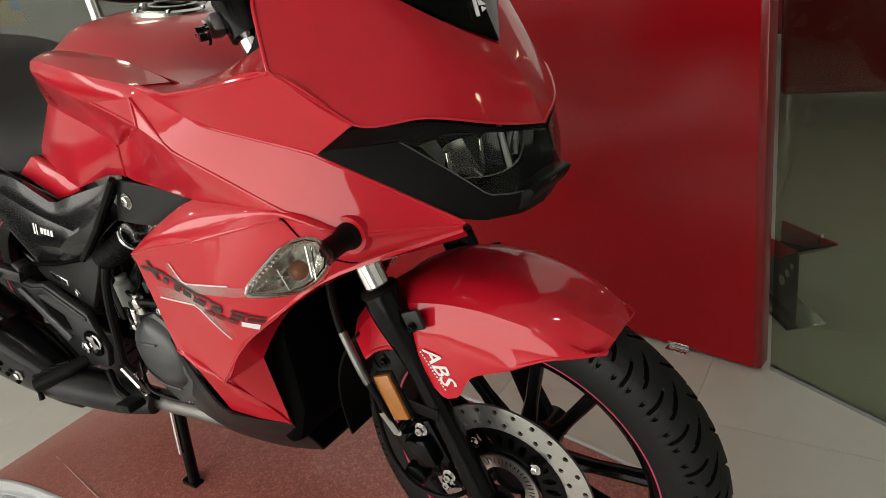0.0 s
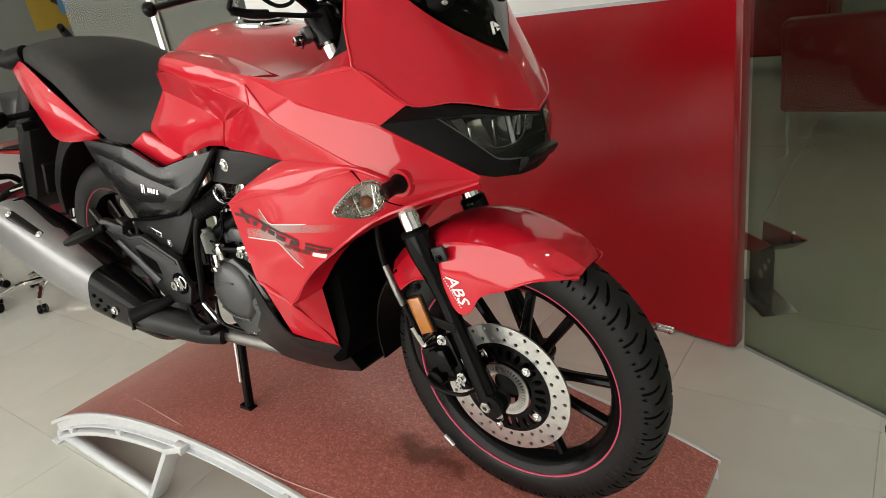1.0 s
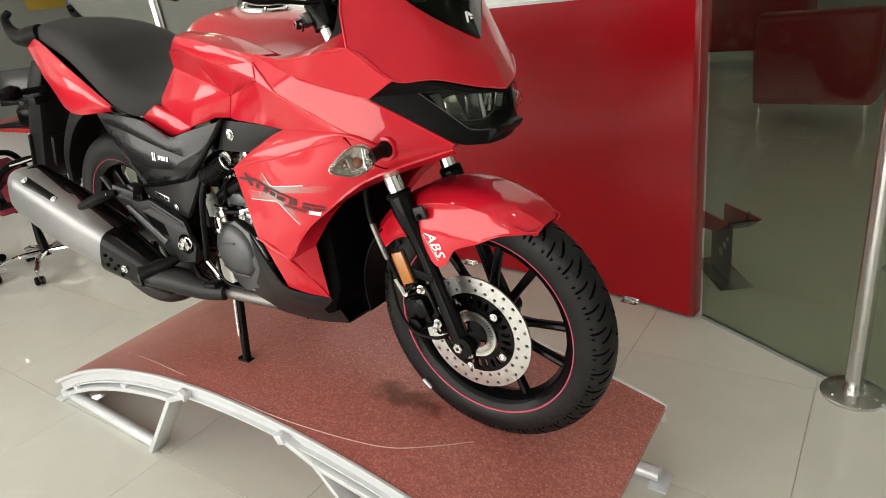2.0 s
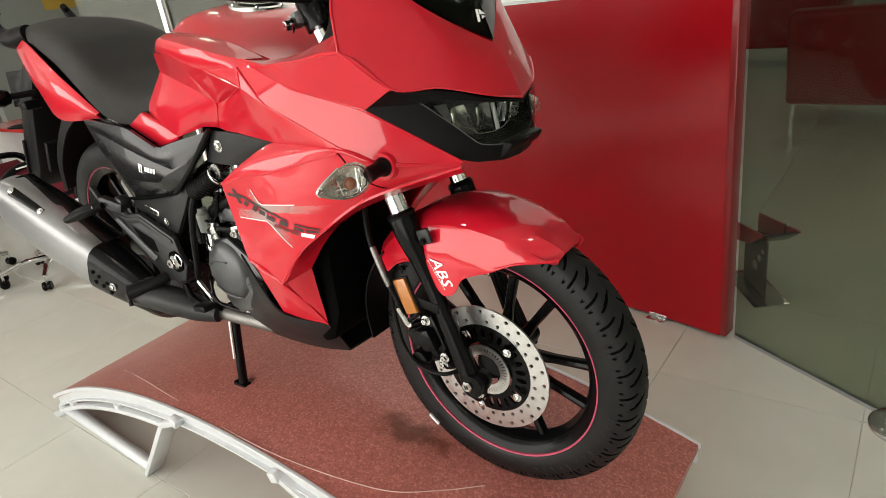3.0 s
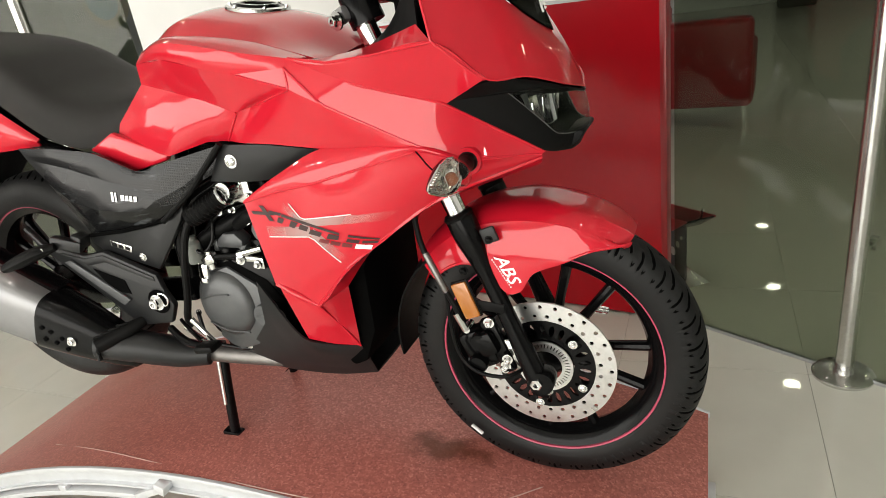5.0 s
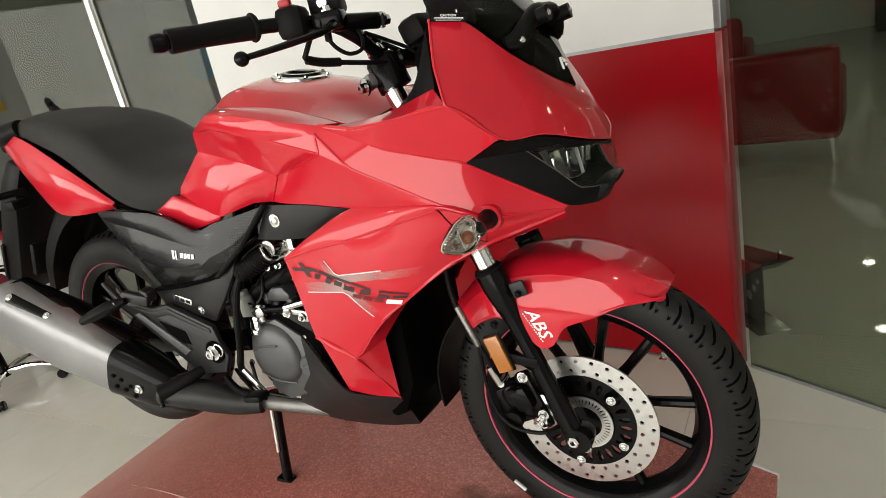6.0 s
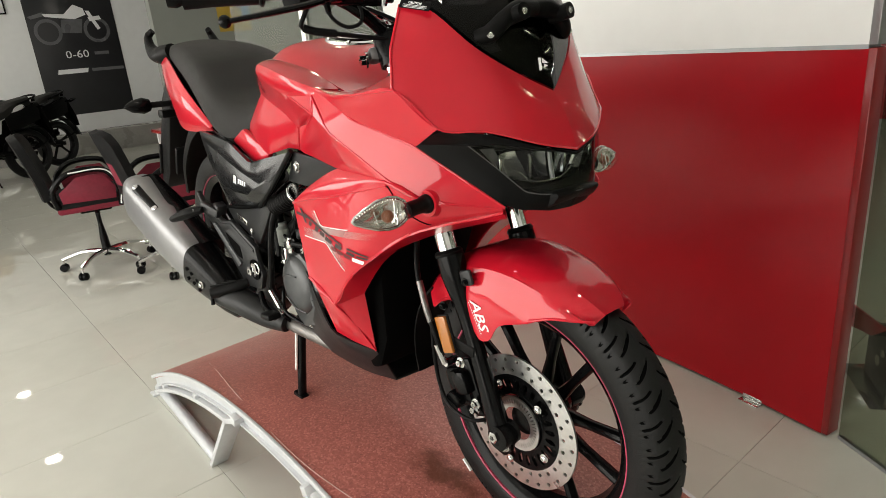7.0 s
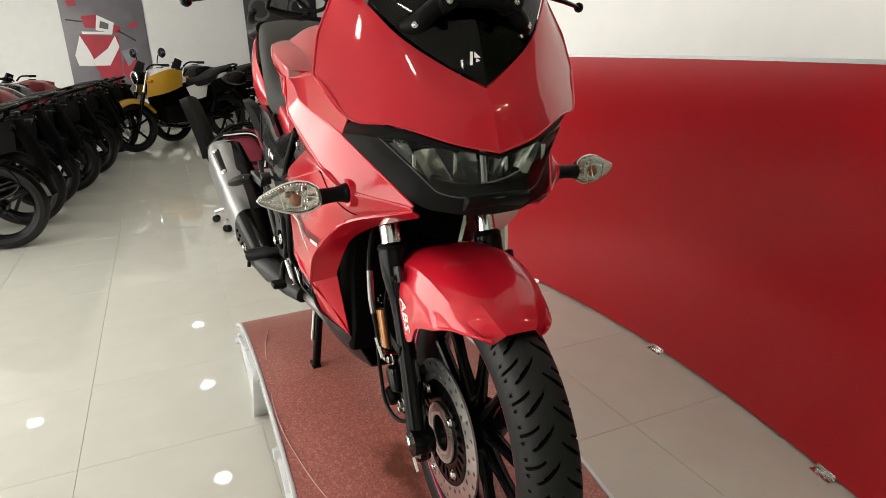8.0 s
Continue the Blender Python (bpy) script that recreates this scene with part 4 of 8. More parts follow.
for s in (-1, 1):
    part("hip_roll", tube([(R1[0] + 0.004, -R1[1] * s - 0.004 * s, R1[2]), (-0.43, 0.2125 * s, 0.846), (HIP[0] - 0.004, -HIP[1] * s - 0.004 * s, HIP[2] + 0.002)], [0.004, 0.009, 0.005], 12, True, 14), RED, fairing)

# Headlamp: black surround round a deep lamp, facets, light guide, clear cover and chin.
LENS_T = [(0.017, -0.163, 1.177), (0.055, -0.125, 1.175), (0.089, -0.062, 1.159), (0.105, 0, 1.147)]
LENS_B = [(0.017, -0.163, 1.177), (0.044, -0.126, 1.136), (0.069, -0.090, 1.094), (0.086, -0.068, 1.088), (0.101, -0.035, 1.085), (0.107, 0, 1.085)]
back = lambda rail, d, k: [(x - d, y * k, 1.128 + (z - 1.128) * k) for x, y, z in rail]  # noqa: E731
for s in (-1, 1):
    sur = part("lamp_surround", skin([[(-0.074, -0.1945, 1.1755), (-0.008, -0.196, 1.2005), (0.04, -0.142, 1.192), (0.084, -0.07, 1.166), (0.099, 0, 1.149)], LENS_T], 20, 4, 0.001, 0.004, True, (1, -0.6, 0), True, s), BLACK, bike, "matt black headlamp surround")
    part("lower_surround", skin([[HLIN, (-0.03, -0.172, 1.137), (0.042, -0.131, 1.082), (0.062, -0.10, 1.066), (0.085, -0.045, 1.056), (0.09, 0, 1.055)], LENS_B], 20, 4, 0.0015, 0.004, False, (1, -0.6, 0), True, s), BLACK, sur)
    part("lamp_housing", skin([LENS_T, back(LENS_T, 0.075, 0.86), back(LENS_B, 0.075, 0.86), LENS_B], 18, 3, 0, 0.0, False, (1, -0.4, 0), True, s), DEEP, sur, "black lamp housing")
    lens_mid = [(0.028, -0.150, 1.165), (0.066, -0.112, 1.135), (0.099, -0.05, 1.120), (0.110, 0, 1.116)]
    cover = part("headlamp_cover", skin([LENS_T, lens_mid, LENS_B], 16, 4, 0, 0.0, False, (1, -0.4, 0), False, s), PANE, bike, "clear headlamp cover")
    cover.visible_shadow = False
    # Two curved mirror bowls and a ribbed black screen between them.
    for quad, depth, mat, label in (([(-0.116, 1.154), (-0.080, 1.158), (-0.050, 1.104), (-0.088, 1.104)], 0.022, BOWL, "bright silvered lamp bowl"), ([(-0.046, 1.148), (-0.012, 1.150), (-0.008, 1.104), (-0.036, 1.105)], 0.018, DUSK, "dark silvered lamp bowl"),
                                    ([(-0.152, 1.170), (-0.124, 1.168), (-0.096, 1.118), (-0.112, 1.128)], 0.006, ENGINE, "grey outer facet")):
        fb = bmesh.new()
        a, b, c, d = (Vector((0.046, y, z)) for y, z in quad)
        steps, grid = 9, []
        for i in range(steps + 1):
            row = []
            for j in range(steps + 1):
                u, v = i / steps, j / steps
                p = a.lerp(b, u).lerp(d.lerp(c, u), v)
                p.x -= depth * (1 - (2 * u - 1) ** 2) * (0.35 + 0.65 * v) + 0.010 * abs(p.y) / 0.12
                row.append(fb.verts.new(p))
            grid.append(row)
        for r0, r1 in zip(grid, grid[1:]):
            for j in range(steps):
                fb.faces.new((r0[j], r1[j], r1[j + 1], r0[j + 1]))
        part("reflector", mirrored(fb, s), mat, sur, label, 12)
    for k in range(7):
        part("rib", tube([(0.040, (0.078 - 0.0042 * k) * s, 1.155), (0.038, (0.050 - 0.0042 * k) * s, 1.106)], 0.0009, 6, False), GREY, sur, "" if k else "fine black screen rib")
    for y_, z0, z1 in ((0.116, 1.152, 1.108), (0.046, 1.149, 1.106)):
        part("upright", slab([(0.034, z1), (0.041, z1), (0.043, z0), (0.036, z0)], *sorted(((y_ - 0.0035) * s, (y_ + 0.0035) * s)), 0.001), REFLECT, sur, "bright upright between the lamp bowls")
    part("lower_trim", tube([(0.032, 0.078 * s, 1.109), (0.04, 0.05 * s, 1.102), (0.046, 0.025 * s, 1.098), (0.048, 0, 1.097)], 0.0018, 6), STEEL, sur)
    for rail in (LENS_T, LENS_B):
        part("lamp_lip", tube([(x + 0.001, y * -s, z) for x, y, z in rail], 0.0009, 6, False, 24), ENGINE if rail is LENS_B else SATIN, sur)
part("light_guide", join(box(0.006, 0.0035, 0.054, pose(0.046, -0.001, 1.126, 0, -8, 0), 0.001), box(0.006, 0.0025, 0.052, pose(0.044, 0.0055, 1.125, 0, -8, 0), 0.001)), PRINT_WHITE, sur, "pale upright light guide")
part("chin", slab([(0.03, 1.064), (0.078, 1.058), (0.098, 1.070), (0.109, 1.084), (0.104, 1.090), (0.07, 1.086)], -0.055, 0.055, 0.004), BLACK, bike, "black chin below the headlamp")
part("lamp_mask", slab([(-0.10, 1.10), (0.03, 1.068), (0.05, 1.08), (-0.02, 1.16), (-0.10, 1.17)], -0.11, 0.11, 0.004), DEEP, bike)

# Smoked screen and the black mounts on it.
for s in (-1, 1):
    scr = part("windscreen", skin([[(-0.088, -0.186, 1.400), (-0.046, -0.160, 1.387), (0.001, -0.112, 1.326), (0.035, -0.05, 1.279), (0.060, 0, 1.250)],
                                   [(-0.11, -0.165, 1.44), (-0.06, -0.145, 1.425), (-0.01, -0.09, 1.375), (0.018, -0.04, 1.345), (0.028, 0, 1.335)],
                                   [(-0.15, -0.12, 1.49), (-0.12, -0.10, 1.488), (-0.08, -0.065, 1.47), (-0.055, -0.03, 1.455), (-0.05, 0, 1.45)]], 18, 5, 0, 0.003, True, (1, -0.5, 0.6), False, s), SMOKE, bike, "dark smoked windscreen")
    mount = part("screen_mount", tube([(-0.012, 0.105 * s, 1.338), (0.006, 0.09 * s, 1.342), (0.018, 0.068 * s, 1.362), (0.022, 0.04 * s, 1.376), (0.02, 0.0, 1.378)], [0.013, 0.015, 0.014, 0.015, 0.014], 14), BLACK, bike, "black plastic screen mount")
    part("boss", rod((0.012, 0.052 * s, 1.365), (0.05, 0.056 * s, 1.372), 0.013, 18, 0.003), BLACK, mount)
    part("screw", bolt(0.016, 0.098 * s, 1.340, 0.0038, 0.003, (0.8, 0.6 * s, 0.3)), STEEL, mount)
    part("screw", bolt(0.05, 0.056 * s, 1.372, 0.0036, 0.003, (1, 0.1 * s, 0.1)), STEEL, mount)
    part("inner_cowl", skin([[(-0.27, -0.172, 1.262), (-0.19, -0.186, 1.270), (-0.10, -0.192, 1.290)], [(-0.27, -0.10, 1.25), (-0.16, -0.155, 1.30), (-0.10, -0.18, 1.385)]], 12, 4, 0.004, 0.004, True, (0, 1, 0.5), True, s), BLACK, bike, "black inner cowl")
part("dash", slab([(-0.17, 1.26), (-0.06, 1.28), (-0.03, 1.36), (-0.10, 1.40), (-0.17, 1.36)], -0.13, 0.13, 0.015), DEEP, bike, "black instrument housing")

# Dark gap between the side panel and the nose, from the crease down.
for s in (-1, 1):
    gap = [Vector((-0.124, -0.2255, 1.111)), Vector((-0.106, -0.2165, 1.078)), Vector((-0.086, -0.2035, 1.052)), Vector((-0.066, -0.183, 1.031))]
    tree_ = BVHTree.FromBMesh(join(*(skin(rails, n, 5, bulge, 0, name != "flank_panel", (0, -1, 0.2)) for name, bulge, n, rails in SIDE_PANELS if name == "side_panel")))
    laid = [tree_.find_nearest(p)[0] for p in curve(gap, 14)]
    part("panel_gap", tube([(p.x, (abs(p.y) + 0.0002) * s, p.z) for p in laid], 0.0013, 6, False), DEEP, fairing)

# Turn signals on rubber stalks: dark shell behind, faceted bowl, bulb and clear almond lens.
ALMOND = [(0.003, 0.0), (0.017, 0.005), (0.026, 0.020), (0.0285, 0.036), (0.025, 0.056), (0.0155, 0.078), (0.006, 0.096), (0.0, 0.100)]
for s in (-1, 1):
    base = pose(-0.047, 0.242 * s, 1.081, 0, 0, (8 if s > 0 else -8)) @ Matrix.Diagonal((1, s, 1, 1))
    ind = part("turn_signal", tube([(-0.050, 0.186 * s, 1.083), (-0.050, 0.207 * s, 1.083), (-0.049, 0.212 * s, 1.083), (-0.047, 0.246 * s, 1.081)], [0.0165, 0.0165, 0.0165, 0.0135, 0.0125, 0.0125, 0.013, 0.014], 20, False, 24), BLACK, bike, "clear-lens turn signal on a black stalk")
    part("boss", tube([(-0.053, 0.178 * s, 1.083), (-0.0515, 0.1965 * s, 1.083), (-0.051, 0.2005 * s, 1.083)], [0.027, 0.0245, 0.0225], 28, False, 6), RED, ind, "red moulded boss")
    for name, m, front_k, back_k, grow, segs in (("lens", LENS, 1.15, 0.0, 1.0, 32), ("shell", SATIN, 0.0, 0.75, 1.03, 28), ("bowl", BOWL, 0.0, 0.55, 0.92, 14)):
        body = lathe([(r * grow, h if grow > 1 else 0.003 + h * 0.96) for r, h in ALMOND], segs, "y")
        if name == "lens":
            bmesh.ops.bisect_plane(body, geom=body.verts[:] + body.edges[:] + body.faces[:], plane_co=(0, 0, 0), plane_no=(-1, 0, 0), clear_outer=True)
        else:
            bmesh.ops.bisect_plane(body, geom=body.verts[:] + body.edges[:] + body.faces[:], plane_co=(0, 0, 0), plane_no=(1, 0, 0), clear_outer=True)
        if name == "bowl":
            for k, v in enumerate(body.verts):
                v.co.x += 0.0035 * math.sin(k * 2.1) * (v.co.x < -0.003)
        for v in body.verts:
            v.co.x *= front_k if v.co.x > 0 else back_k
            v.co.z *= 1.0 if v.co.z > 0 else 0.86
        moved(body, base @ Matrix.Translation((0.001 if name == "lens" else 0, 0, 0)))
        part(name, body, m, ind, {"lens": "clear almond-shaped lens", "shell": "black rear shell", "bowl": "faceted silver bowl"}[name], 0 if name == "bowl" else 40)
    edge = [base @ Vector((0.001, h, r * 1.01)) for r, h in ALMOND] + [base @ Vector((0.001, h, -r * 0.87)) for r, h in ALMOND[::-1]]
    part("rim", tube(edge, 0.0018, 6, False, 60), REFLECT, ind, "bright moulded lens rim")
    for k in range(16):
        p = Vector((0.004, 0.024 + 0.0046 * k, 0))
        r = next(r0 + (r1 - r0) * (p.y - h0) / (h1 - h0) for (r0, h0), (r1, h1) in zip(ALMOND, ALMOND[1:]) if h0 <= p.y <= h1)
        part("bead", box(0.005, 0.0022, 0.003, base @ Matrix.Translation((0.005, p.y, r * 0.88)), 0.0006, 1), REFLECT if k % 2 else CHROME, ind)
    for a_, b_ in (((0.010, 0.022, 0.018), (0.012, 0.028, -0.016)), ((0.012, 0.030, 0.022), (0.016, 0.034, -0.010)), ((0.010, 0.066, 0.012), (0.012, 0.060, -0.014))):
        part("prism", rod(base @ Vector(a_), base @ Vector(b_), 0.0011, 6), CHROME, ind)
    bulb = bmesh.new()
    bmesh.ops.create_uvsphere(bulb, u_segments=20, v_segments=12, radius=0.0105, matrix=base @ Matrix.Translation((0.006, 0.041, -0.001)))
    part("bulb", bulb, BULB, ind, "amber bulb")


# ---- tank, seat and tail ----
def carbon():
    """Black gloss film printed with a fine woven pattern."""
    m = material("carbon_weave_film", (0.006, 0.006, 0.0065), 0.22, 0, 0.18, 0.4, 26, 0.10, 30, spec=0.15, coat_rough=0.05)
    tree = m.node_tree
    at, w1 = tree.nodes.new("ShaderNodeTexCoord"), tree.nodes.new("ShaderNodeTexChecker")
    w1.inputs["Scale"].default_value = 260
    w1.inputs["Color1"].default_value, w1.inputs["Color2"].default_value = (0.0012, 0.0012, 0.0015, 1), (0.009, 0.0093, 0.0098, 1)
    turn = tree.nodes.new("ShaderNodeMapping")
    turn.inputs["Rotation"].default_value = (0, radians(38), 0)
    tree.links.new(at.outputs["Object"], turn.inputs["Vector"])
    tree.links.new(turn.outputs[0], w1.inputs["Vector"])
    # Pale scuffs and wrinkles in the film.
    scuff, wide, lift, mix = tree.nodes.new("ShaderNodeTexNoise"), tree.nodes.new("ShaderNodeMapping"), tree.nodes.new("ShaderNodeMapRange"), tree.nodes.new("ShaderNodeMix")
    wide.inputs["Rotation"].default_value, wide.inputs["Scale"].default_value = (0, radians(25), 0), (14, 20, 60)
    scuff.inputs["Scale"].default_value, scuff.inputs["Detail"].default_value = 1.0, 7
    lift.inputs["From Min"].default_value, lift.inputs["From Max"].default_value = 0.60, 0.72
    mix.data_type = "RGBA"
    mix.inputs[7].default_value = (0.07, 0.075, 0.08, 1)
    tree.links.new(at.outputs["Object"], wide.inputs["Vector"])
    tree.links.new(wide.outputs[0], scuff.inputs["Vector"])
    tree.links.new(scuff.outputs["Fac"], lift.inputs["Value"])
    tree.links.new(lift.outputs[0], mix.inputs[0])
    tree.links.new(w1.outputs["Color"], mix.inputs[6])
    tree.links.new(mix.outputs[2], tree.nodes["Principled BSDF"].inputs["Base Color"])
    return m


CARBON = carbon()
TANK_C = [(-0.70, 0, 1.345), (-0.64, 0, 1.374), (-0.58, 0, 1.379), (-0.513, 0, 1.364), (-0.44, 0, 1.350), (-0.365, 0, 1.322), (-0.30, 0, 1.272)]
TANK_S = [(-0.698, -0.085, 1.338), (-0.635, -0.112, 1.360), (-0.575, -0.118, 1.367), (-0.513, -0.118, 1.355), (-0.44, -0.113, 1.335), (-0.37, -0.105, 1.305), (-0.305, -0.09, 1.260)]
TANK_V = [(-0.697, -0.125, 1.324), (-0.61, -0.165, 1.337), (-0.56, -0.176, 1.335), (-0.50, -0.178, 1.326), (-0.42, -0.176, 1.308), (-0.345, -0.180, 1.284), (-0.285, -0.178, 1.262)]
TANK_O = [(-0.692, -0.152, 1.320), (-0.60, -0.205, 1.329), (-0.52, -0.222, 1.320), (-0.42, -0.229, 1.297), W0]
SHOULDER_IN = TANK_V[:5] + [(-0.345, -0.1795, 1.2835), (-0.31, -0.184, 1.2705)]
mir = lambda rail: [(x, -y, z) for x, y, z in rail]  # noqa: E731
tank = part("fuel_tank", skin([TANK_V, TANK_S, TANK_C, mir(TANK_S), mir(TANK_V)], 24, 5, 0, 0.003, True, (0, 0, 1), False), RED, bike, "glossy red fuel tank", 50)
CAP = pose(-0.513, -0.006, 1.3665, 2, 12, 0)
cap = part("tank_cap", lathe([(0.0, 0.004), (0.028, 0.004), (0.030, 0.008), (0.040, 0.008), (0.042, 0.004), (0.050, 0.004), (0.052, -0.004)], 40, "z", CAP), SATIN, tank, "black tank cap in a steel ring")
part("cap_ring", lathe([(0.051, -0.006), (0.051, 0.0045), (0.062, 0.003), (0.064, -0.006)], 48, "z", CAP), STEEL, cap, "brushed steel cap ring")
part("inner_ring", ring(CAP @ Vector((0, 0, 0.008)), 0.035, 0.0016, 40, CAP.to_3x3() @ Vector((0, 0, 1))), STEEL, cap)
part("key_cover", box(0.034, 0.014, 0.006, CAP @ pose(0.012, 0, 0.009), 0.002), SATIN, cap)
for k in range(6):
    part("cap_screw", bolt(*(CAP @ Vector((0.0565 * math.cos(k * math.pi / 3 + 0.3), 0.0565 * math.sin(k * math.pi / 3 + 0.3), 0.004))), 0.003, 0.003, CAP.to_3x3() @ Vector((0, 0, 1))), CHROME, cap)
for s in (-1, 1):
    part("tank_shoulder", skin([SHOULDER_IN, TANK_O], 24, 4, 0.003, 0.004, True, (0, 0, 1), True, s), RED, tank)
    ridge = [(-0.705, -0.162, 1.300), (-0.60, -0.206, 1.302), (-0.51, -0.222, 1.281), NL]
    fold = [(-0.72, -0.150, 1.262), (-0.655, -0.163, 1.247), (-0.56, -0.177, 1.222), M1]
    side_ = part("tank_side", skin([TANK_O[:4] + [W0], ridge + [NT]], 30, 5, 0.004, 0.004, True, (0, -1, 0.3), True, s), RED, tank, "" if s > 0 else "folded red tank shroud")
    part("recess", skin([ridge + [NB], fold + [UU]], 30, 4, 0.0, 0.004, False, (0, -1, -0.2), True, s), RED, side_)
    part("lower_face", skin([fold, [(-0.839, -0.145, 1.173), (-0.765, -0.160, 1.143), (-0.687, -0.170, 1.121), (-0.586, -0.164, 1.142), M2]], 30, 5, 0.006, 0.004, False, (0, -1, 0), True, s), RED, side_)
    part("side_cover", slab([(-0.905, 1.146), (-0.828, 1.178), (-0.695, 1.124), (-0.70, 1.112), (-0.79, 1.094)], -0.166 if s < 0 else 0.150, -0.150 if s < 0 else 0.166, 0.006), RED, bike, "small red side cover")

# Seat: a low rider's part, a step, and the pillion's part; sections from front to rear.
SEAT = [(-0.705, 1.305, 0.070, 1.285, 0.10, 1.24), (-0.76, 1.272, 0.085, 1.255, 0.125, 1.20), (-0.83, 1.250, 0.105, 1.238, 0.150, 1.168), (-0.90, 1.250, 0.125, 1.240, 0.168, 1.150),
        (-0.98, 1.272, 0.135, 1.262, 0.172, 1.168), (-1.05, 1.318, 0.135, 1.305, 0.168, 1.205), (-1.12, 1.368, 0.125, 1.352, 0.160, 1.25), (-1.22, 1.402, 0.118, 1.388, 0.148, 1.31),
        (-1.34, 1.424, 0.105, 1.412, 0.130, 1.355), (-1.45, 1.432, 0.085, 1.42, 0.105, 1.385), (-1.49, 1.425, 0.05, 1.415, 0.07, 1.395)]
rows = [[], [], [], [], [], [], []]
for x, zc, ym, zm, ye, ze in SEAT:
    sag = 0.012 if x > -1.05 else 0.0
    for k, p in enumerate(((x, -ye, ze), (x, -ye * 0.98, (ze * 0.45 + zm * 0.55)), (x, -ym, zm), (x, 0, zc), (x, ym, zm), (x, ye * 0.98, (ze * 0.45 + zm * 0.55)), (x, ye, ze))):
        rows[k].append(p)
seat = part("seat", skin(rows, 34, 4, 0, 0.02, True, (0, 0, 1), False), VINYL, bike, "black textured vinyl stepped seat", 60)
for s in (-1, 1):
    part("tail_panel", skin([[(-1.062, -0.150, 1.178), (-1.20, -0.162, 1.285), (-1.36, -0.138, 1.362), (-1.50, -0.105, 1.398)],
                             [(-1.064, -0.158, 1.172), (-1.22, -0.175, 1.235), (-1.37, -0.155, 1.30), (-1.515, -0.115, 1.378)],
                             [(-1.066, -0.150, 1.162), (-1.27, -0.160, 1.162), (-1.37, -0.148, 1.225), (-1.525, -0.112, 1.355)]], 18, 4, 0.004, 0.004, True, (0, -1, 0.3), True, s), RED, bike, "glossy red tail panel")
    grab = part("grab_rail", tube([(-1.43, 0.10 * s, 1.400), (-1.52, 0.114 * s, 1.392), (-1.58, 0.116 * s, 1.415), (-1.612, 0.110 * s, 1.455), (-1.60, 0.096 * s, 1.474)], [0.024, 0.029, 0.025, 0.016, 0.010], 14), BLACK, bike, "black grab rail")
    part("trim_line", tube([(-1.50, 0.130 * s, 1.372), (-1.56, 0.128 * s, 1.40), (-1.61, 0.122 * s, 1.435)], 0.002, 6), STEEL, grab)
part("tail_end", slab([(-1.50, 1.40), (-1.58, 1.40), (-1.60, 1.35), (-1.52, 1.33)], -0.09, 0.09, 0.012), BLACK, bike, "black tail end with lamp recess")
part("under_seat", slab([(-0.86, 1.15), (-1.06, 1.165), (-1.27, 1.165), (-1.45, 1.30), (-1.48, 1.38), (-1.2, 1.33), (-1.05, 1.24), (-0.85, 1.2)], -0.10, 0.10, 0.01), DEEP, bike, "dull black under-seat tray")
guard = part("rear_mudguard", skin([[(-1.34, -0.085, 1.16), (-1.46, -0.088, 1.10), (-1.58, -0.08, 1.00), (-1.66, -0.06, 0.90)], [(-1.36, -0.07, 1.21), (-1.49, -0.07, 1.15), (-1.63, -0.065, 1.03), (-1.71, -0.05, 0.90)],
                                    [(-1.36, 0, 1.225), (-1.5, 0, 1.165), (-1.64, 0, 1.04), (-1.72, 0, 0.90)], [(-1.36, 0.07, 1.21), (-1.49, 0.07, 1.15), (-1.63, 0.065, 1.03), (-1.71, 0.05, 0.90)], [(-1.34, 0.085, 1.16), (-1.46, 0.088, 1.10), (-1.58, 0.08, 1.00), (-1.66, 0.06, 0.90)]], 16, 3, 0, 0.005, True, (0, 0, 1), False), BLACK, bike, "black rear mudguard")
part("plate_bracket", join(slab([(-1.56, 1.30), (-1.66, 1.20), (-1.80, 0.96), (-1.86, 0.90), (-1.90, 0.93), (-1.84, 1.08), (-1.72, 1.25), (-1.62, 1.33)], -0.075, 0.075, 0.012), box(0.012, 0.17, 0.13, pose(-1.845, 0, 1.02, 0, 25, 0), 0.004)), BLACK, guard, "black plate bracket under the tail")
part("plate_holder", box(0.02, 0.15, 0.11, pose(-1.69, 0, 1.02, 0, 25, 0), 0.006), BLACK, guard)
part("lamp_stub", box(0.05, 0.05, 0.028, pose(-1.60, -0.10, 1.20), 0.006), BLACK, guard)
for s in (-1, 1):
    sig = part("rear_signal", rod((-1.55, 0.09 * s, 1.235), (-1.565, 0.16 * s, 1.235), 0.010, 12), BLACK, bike, "rear turn signal")
    body = lathe([(0.003, 0), (0.02, 0.008), (0.027, 0.03), (0.02, 0.065), (0.004, 0.088), (0, 0.089)], 18, "y")
    part("lens", moved(body, pose(-1.567, 0.155 * s, 1.235, 0, 0, 0 if s > 0 else 180)), SATIN, sig)

